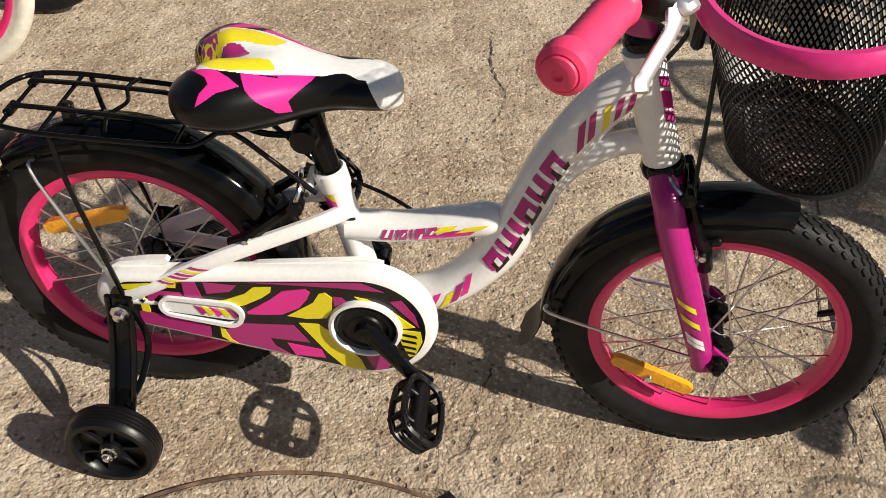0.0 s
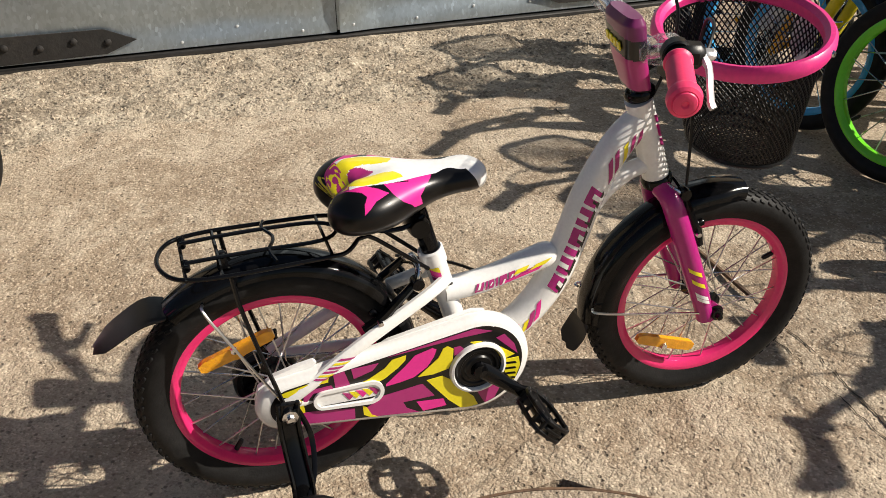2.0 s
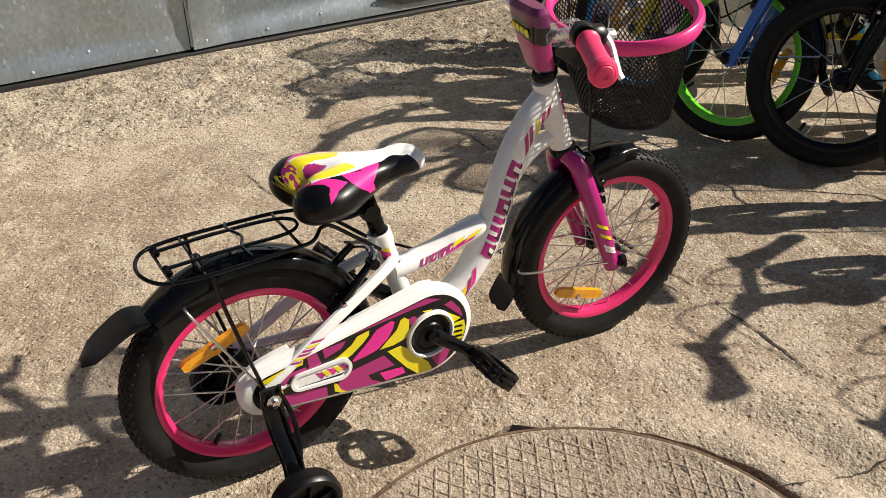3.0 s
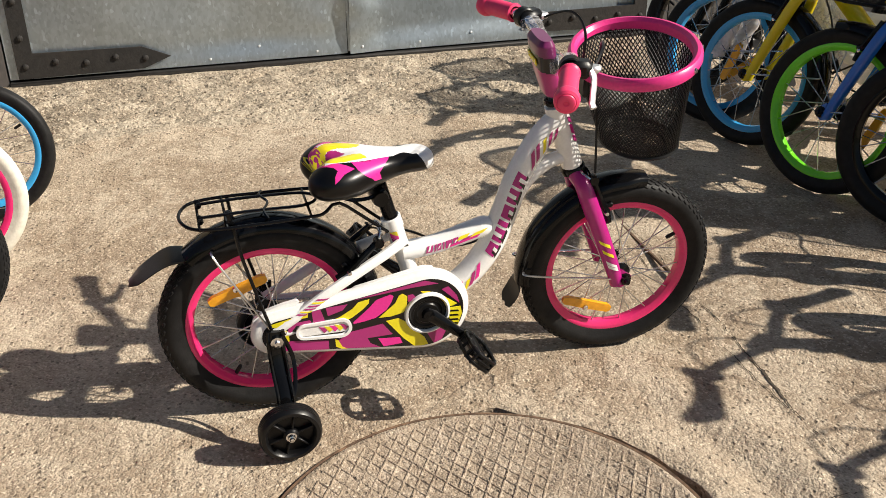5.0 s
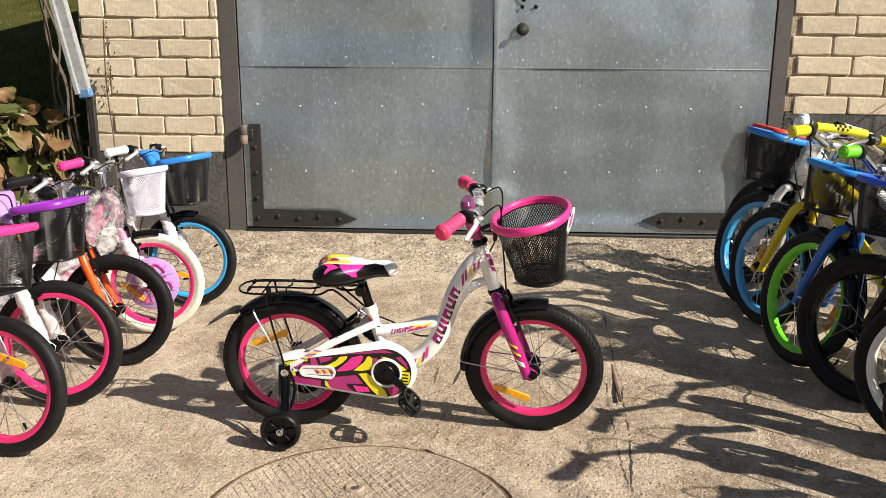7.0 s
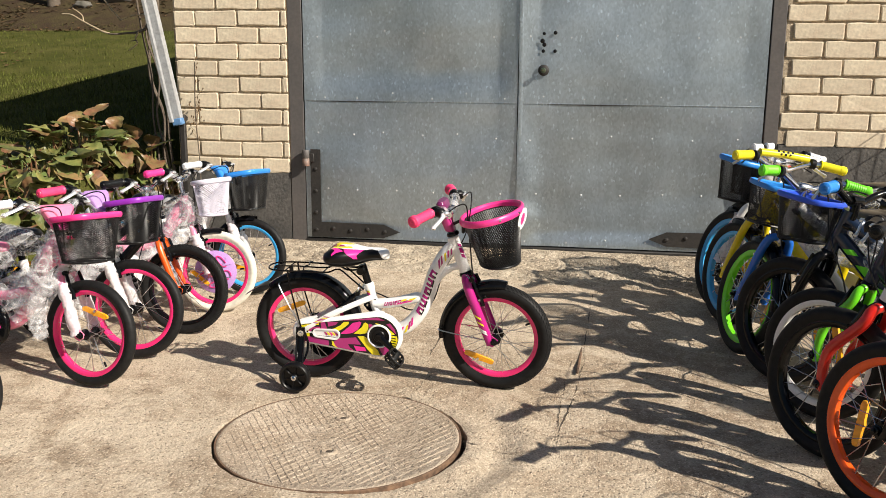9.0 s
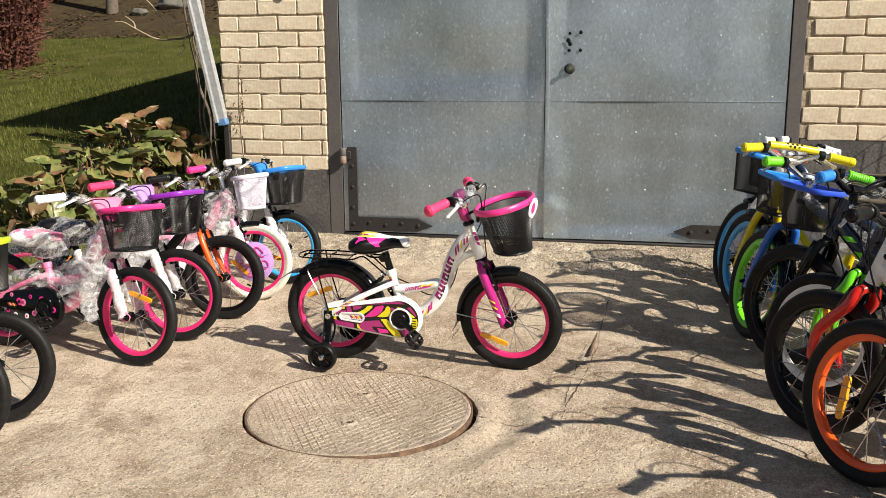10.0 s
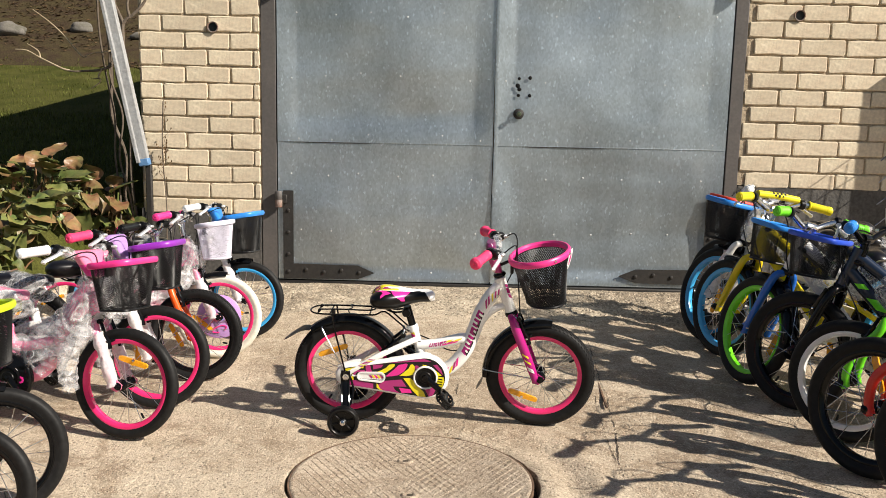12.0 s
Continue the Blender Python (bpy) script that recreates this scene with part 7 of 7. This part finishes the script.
def grass():
    g = Geo()
    for i in range(26000):
        if i % 3:
            x, y = random.uniform(-5.2, -2.1), random.uniform(1.4, 5.0)
        else:
            x, y = random.uniform(-9.0, -2.3), random.uniform(2.5, 8.25 + 0.5 * noise.noise(Vector((i * 0.37, 2.0, 0))))
        if x > -2.35 and y < 2.6:
            continue
        z = lawn_z(x, y)
        h, a, w = random.uniform(0.018, 0.05), random.uniform(0, 6.28), random.uniform(0.0018, 0.004)
        dx, dy = math.cos(a), math.sin(a)
        t = random.uniform(0.2, 0.9) * h
        g.add([(x - dy * w, y + dx * w, z - 0.004), (x + dy * w, y - dx * w, z - 0.004), (x + dx * t, y + dy * t, z + h)], [(0, 1, 2)])
    ob = new("lawn_grass", g.mesh("lawn_grass", GRASS, smooth=0))
    tagged(ob, "short green lawn with straw-coloured patches", "grass", kind="stuff")


def litter():
    g = Geo()
    for i in range(16000):
        x, y = random.uniform(-14, -2.4), 7.9 + 7.0 * random.random() ** 1.5
        if i < 500:
            x, y = random.uniform(-7.0, -5.2), random.uniform(5.0, 6.3)
        z = lawn_z(x, y)
        s, a = random.uniform(0.012, 0.04), random.uniform(0, 6.28)
        if noise.noise(Vector((x * 0.9, y * 0.9, 0))) < random.uniform(-0.3, 0.25):
            continue
        c, d = math.cos(a) * s, math.sin(a) * s
        t = random.uniform(0, 0.03)
        g.add([(x + c, y + d, z + t), (x - d * 0.6, y + c * 0.6, z + 0.012), (x - c, y - d, z + t * 0.6 + 0.006), (x + d * 0.6, y - c * 0.6, z + 0.015)], [(0, 1, 2, 3)])
    ob = new("leaf_litter", g.mesh("leaf_litter", LITTER, smooth=0))
    tagged(ob, "brown dead leaves under the bushes", "leaf litter", kind="stuff")


def twig_bush(x, y, r, h, count, label, seed):
    rnd = random.Random(seed)
    b = new("bush", None)
    b.location = (x, y, lawn_z(x, y))
    tagged(b, label, "bush")
    stems, twigs = Geo(), Geo()
    for i in range(count):
        a, q = rnd.uniform(0, 6.28), math.sqrt(rnd.random())
        bx, by = 0.3 * r * q * math.cos(a), 0.3 * r * q * math.sin(a)
        tx, ty, tz = r * q * math.cos(a) + rnd.uniform(-0.1, 0.1), r * q * math.sin(a) + rnd.uniform(-0.1, 0.1), h * rnd.uniform(0.55, 1.0)
        pts = [Vector((bx, by, -0.03)), Vector((bx + (tx - bx) * 0.35, by + (ty - by) * 0.35, tz * 0.5)), Vector((tx, ty, tz))]
        stems.tube(spline(pts, 3), [0.008, 0.007, 0.006, 0.005, 0.004, 0.003, 0.002], 4)
        for k in range(22):
            p = pts[0].lerp(pts[1], rnd.uniform(0.1, 1.0)) if k % 3 == 0 else pts[1].lerp(pts[2], rnd.uniform(-0.2, 1.0))
            d = Vector((rnd.uniform(-1, 1), rnd.uniform(-1, 1), rnd.uniform(-0.3, 1))).normalized() * rnd.uniform(0.05, 0.16)
            twigs.tube([p, p + d], [0.006, 0.004], 3, caps=False)
            e = p + d
            s = rnd.uniform(0.012, 0.03)
            twigs.add([e, e + Vector((s, s * 0.4, 0)), e + Vector((s * 0.3, s, s))], [(0, 1, 2)])
    part("brushwood", stems, TWIG, b)
    part("crown", twigs, TWIG, b, smooth=0)


def dry_vine():
    v = new("dry_weed", None)
    v.location = (-1.72, 2.06, ground_z(-1.72, 2.06))
    tagged(v, "dry brown weed stalk against the brick wall", "weed")
    part("stalk", Geo().tube(spline([(0, 0, 0.0), (0.02, 0.0, 0.4), (0.0, 0.01, 0.75), (0.015, 0.0, 1.05)]), 0.004, 5), BARK, v)
    for i in range(26):
        z = random.uniform(0.60, 1.06)
        a = random.uniform(0, 6.28)
        r = random.uniform(0.01, 0.05)
        p = Vector((0.01, 0, z))
        e = p + Vector((r * math.cos(a), min(0.02, r * math.sin(a)), random.uniform(0.0, 0.06)))
        g = Geo().tube([p, e, e + Vector((0.002, 0, 0.006)), e + Vector((0.003, 0, 0.014))], [0.0012, 0.0012, 0.0045, 0.001], 5)
        part("seed_head", g, LITTER, v)
    # bare climbing stem on the plank's outer side
    c = new("bare_climber", None)
    c.location = (-1.96, 2.12, ground_z(-1.96, 2.12))
    tagged(c, "bare brown climbing stems beside the plank", "climber")
    for k in range(4):
        pts = [(0.0 + 0.03 * k, 0.05 * (k % 2), 0.0)]
        for j in range(1, 8):
            pts.append((pts[-1][0] - 0.02 + 0.10 * noise.noise(Vector((k, j * 0.9, 2))), 0.05 * (k % 2) + 0.04 * noise.noise(Vector((j, k, 5))), 0.24 * j))
        part("stem", Geo().tube(spline(pts, 5), 0.006 + 0.004 * (k % 2), 6), BARK, c)
    o = Vector(c.location)
    # dead boughs: bleached ones reaching out over the lawn, brown ones up the wall
    for pts, r, m, nm in (
            ([(-1.99, 2.12, 1.40), (-2.02, 2.10, 1.34), (-2.08, 2.09, 1.315), (-2.15, 2.09, 1.31), (-2.22, 2.08, 1.305), (-2.29, 2.10, 1.315)], 0.010, BARK, "bough"),
            ([(-2.25, 2.09, 1.31), (-2.29, 2.09, 1.32), (-2.36, 2.10, 1.35), (-2.44, 2.12, 1.385), (-2.51, 2.13, 1.42), (-2.58, 2.14, 1.425)], 0.007, DRY_WOOD, "bleached_bough"),
            ([(-2.43, 2.12, 1.38), (-2.45, 2.14, 1.42), (-2.52, 2.16, 1.46)], 0.005, DRY_WOOD, "bleached_bough"),
            ([(-1.98, 2.12, 1.45), (-2.03, 2.10, 1.42), (-2.10, 2.09, 1.41), (-2.17, 2.09, 1.385)], 0.006, DRY_WOOD, "bleached_bough"),
            ([(-2.17, 2.09, 1.385), (-2.22, 2.09, 1.44), (-2.28, 2.10, 1.51), (-2.36, 2.11, 1.58), (-2.46, 2.12, 1.65)], 0.006, DRY_WOOD, "bleached_bough"),
            ([(-2.06, 2.09, 1.325), (-2.08, 2.08, 1.28), (-2.07, 2.08, 1.25), (-2.12, 2.07, 1.21)], 0.006, DRY_WOOD, "bleached_bough"),
            ([(-2.07, 2.08, 1.27), (-2.11, 2.07, 1.265)], 0.004, BARK, "bough"),
            ([(-1.95, 2.10, 1.40), (-1.935, 2.09, 1.48), (-1.93, 2.09, 1.58), (-1.86, 2.09, 1.64), (-1.80, 2.10, 1.72), (-1.79, 2.10, 1.84)], 0.014, BARK, "bough"),
            ([(-1.93, 2.09, 1.58), (-1.96, 2.09, 1.65), (-1.99, 2.10, 1.72), (-2.00, 2.10, 1.85)], 0.012, BARK, "bough"),
            ([(-1.89, 2.09, 1.61), (-1.90, 2.08, 1.68), (-1.88, 2.09, 1.78)], 0.010, BARK, "bough")):
        line = spline([Vector(p) - o for p in pts], 5)
        part(nm, Geo().tube(line, [r * (1 - 0.6 * i / len(line)) for i in range(len(line))], 7), m, c, "bleached dead bough" if m is DRY_WOOD else "", smooth=1.0)


grass()
litter()
twig_bush(-6.15, 5.75, 0.66, 1.9, 700, "dense leafless red-brown bush at the lawn's edge", 4)
twig_bush(-8.5, 9.8, 1.3, 2.4, 130, "leafless brown thicket behind the lawn", 6)
twig_bush(-6.3, 11.5, 1.3, 2.4, 110, "leafless brown thicket behind the lawn", 7)
twig_bush(-11.5, 10.5, 1.6, 2.8, 110, "leafless brown thicket behind the lawn", 8)
dry_vine()


def far_trees():
    """Tree trunks and brushwood beyond the lawn."""
    rnd = random.Random(11)
    for x, y, r, h in ((-6.95, 9.1, 0.075, 5.0), (-5.0, 12.8, 0.16, 5.5), (-7.6, 14.0, 0.2, 6.0), (-3.2, 14.5, 0.15, 5.5), (-10.5, 13.5, 0.2, 6), (-13.5, 15, 0.25, 7)):
        t = new("tree", None)
        t.location = (x, y, lawn_z(x, y))
        tagged(t, "leafless tree with a dark trunk beyond the lawn", "tree", "trees beyond the lawn")
        part("trunk", Geo().tube(spline([(0, 0, -0.1), (0.05, 0, h * 0.3), (-0.05, 0.05, h * 0.65), (0.05, 0, h)]), [r * (1.25 - 0.9 * i / 18) for i in range(19)], 10), BARK, t)
        g, tw = Geo(), Geo()
        for i in range(22):
            z = h * rnd.uniform(0.3, 1.0)
            a, L = rnd.uniform(0, 6.28), rnd.uniform(0.8, 2.0)
            e = Vector((math.cos(a) * L, math.sin(a) * L, z + L * 0.6))
            g.tube(spline([(0, 0, z), (e.x * 0.5, e.y * 0.5, z + L * 0.2), e], 4), [0.05, 0.045, 0.04, 0.035, 0.03, 0.025, 0.02, 0.015, 0.01], 5)
            for k in range(40):
                p = Vector((0, 0, z)).lerp(e, rnd.uniform(0.3, 1.1))
                d = Vector((rnd.uniform(-1, 1), rnd.uniform(-1, 1), rnd.uniform(-0.2, 1))).normalized() * rnd.uniform(0.2, 0.6)
                tw.tube([p, p + d], [0.008, 0.003], 3, caps=False)
        part("limbs", g, BARK, t)
        part("crown", tw, TWIG, t, smooth=0)


far_trees()


def boulder(x, y, r, seed):
    g = Geo().ball((0, 0, 0), r, 18, 12)
    g.v = [tuple(Vector(p) * (1 + 0.35 * noise.noise(Vector(p) * (1.6 / r) + Vector((seed, 0, 0)))) ) for p in g.v]
    ob = new("boulder", g.move(Matrix.Diagonal((1.3, 0.9, 0.62, 1))).mesh("boulder", STONE, smooth=0.9))
    ob.location = (x, y, lawn_z(x, y) + 0.3 * r)
    tagged(ob, "grey weathered boulder on the bank behind the lawn", "stone", "stones on the bank")


for x, y, r, seed in ((-6.1, 9.3, 0.17, 1.0), (-6.45, 9.0, 0.10, 2.0), (-5.2, 9.5, 0.13, 3.0), (-4.3, 9.2, 0.09, 4.0)):
    boulder(x, y, r, seed)


# ---- bricks of the garage wall ----
def brick_mesh(w, h, seed):
    """Brick with a worn, uneven outline."""
    rnd = random.Random(seed)
    c = 0.5 - 0.006 / w
    outline = [(-0.5, -0.44), (-c, -0.5), (-0.1, -0.5), (0.22, -0.5), (c, -0.5), (0.5, -0.43), (0.5, 0.44), (c, 0.5), (0.1, 0.5), (-0.25, 0.5), (-c, 0.5), (-0.5, 0.43)]
    g, verts = Geo(), []
    base = [(x * w + rnd.uniform(-0.0025, 0.0025), z * h + rnd.uniform(-0.003, 0.003)) for x, z in outline]
    for inset, y in ((0.0, 0.017), (0.0, -0.0115), (0.0018, -0.0145), (0.006, -0.016)):
        for x, z in base:
            verts.append((x * (1 - 2 * inset / w), y + rnd.uniform(-0.001, 0.001), z * (1 - 2 * inset / h)))
    n = len(base)
    faces = [(i + k * n, (i + 1) % n + k * n, (i + 1) % n + (k + 1) * n, i + (k + 1) * n) for k in range(3) for i in range(n)]
    g.add(verts, faces + [tuple(range(3 * n, 4 * n))])
    return g.mesh("brick", BRICK, smooth=0)


def lay_bricks():
    full = {}
    length = 0.262
    for wall, x0, x1, z0 in BRICK_JOBS:
        row = 0
        pitch = 0.0955 if x1 < 0 else 0.0948
        z = z0 - (0.028 if x1 < 0 else 0.018)
        while z + pitch < 2.42:
            start = x1 + length * (0.0 if row % 2 else 0.5) - 0.043 if x1 < 0 else x0 - length * (1.5 if row % 2 else 1.12) + 0.066
            xs = []
            if x1 < 0:
                b = start + length
                while b > x0:
                    xs.append((max(b - length, x0), min(b, x1)))
                    b -= length
            else:
                b = start
                while b < x1:
                    xs.append((max(b, x0), min(b + length, x1)))
                    b += length
            for a, b in xs:
                w = b - a - 0.010
                if w < 0.028 or a > 3.0:
                    continue
                key = round(w, 3)
                if key not in full:
                    full[key] = []
                    for k in range(5):
                        full[key].append(brick_mesh(w, 0.0855, k + key * 31))
                ob = new("brick", random.choice(full[key]))
                ob.parent = wall
                ob.location = ((a + b) / 2 + random.uniform(-0.0015, 0.0015), WALL_Y + 0.011 + random.uniform(-0.002, 0.002), z + pitch / 2 + random.uniform(-0.0015, 0.0015))
                ob.rotation_euler = (random.uniform(-0.006, 0.006), random.uniform(-0.014, 0.014), random.uniform(-0.008, 0.008))
            z += pitch
            row += 1


lay_bricks()
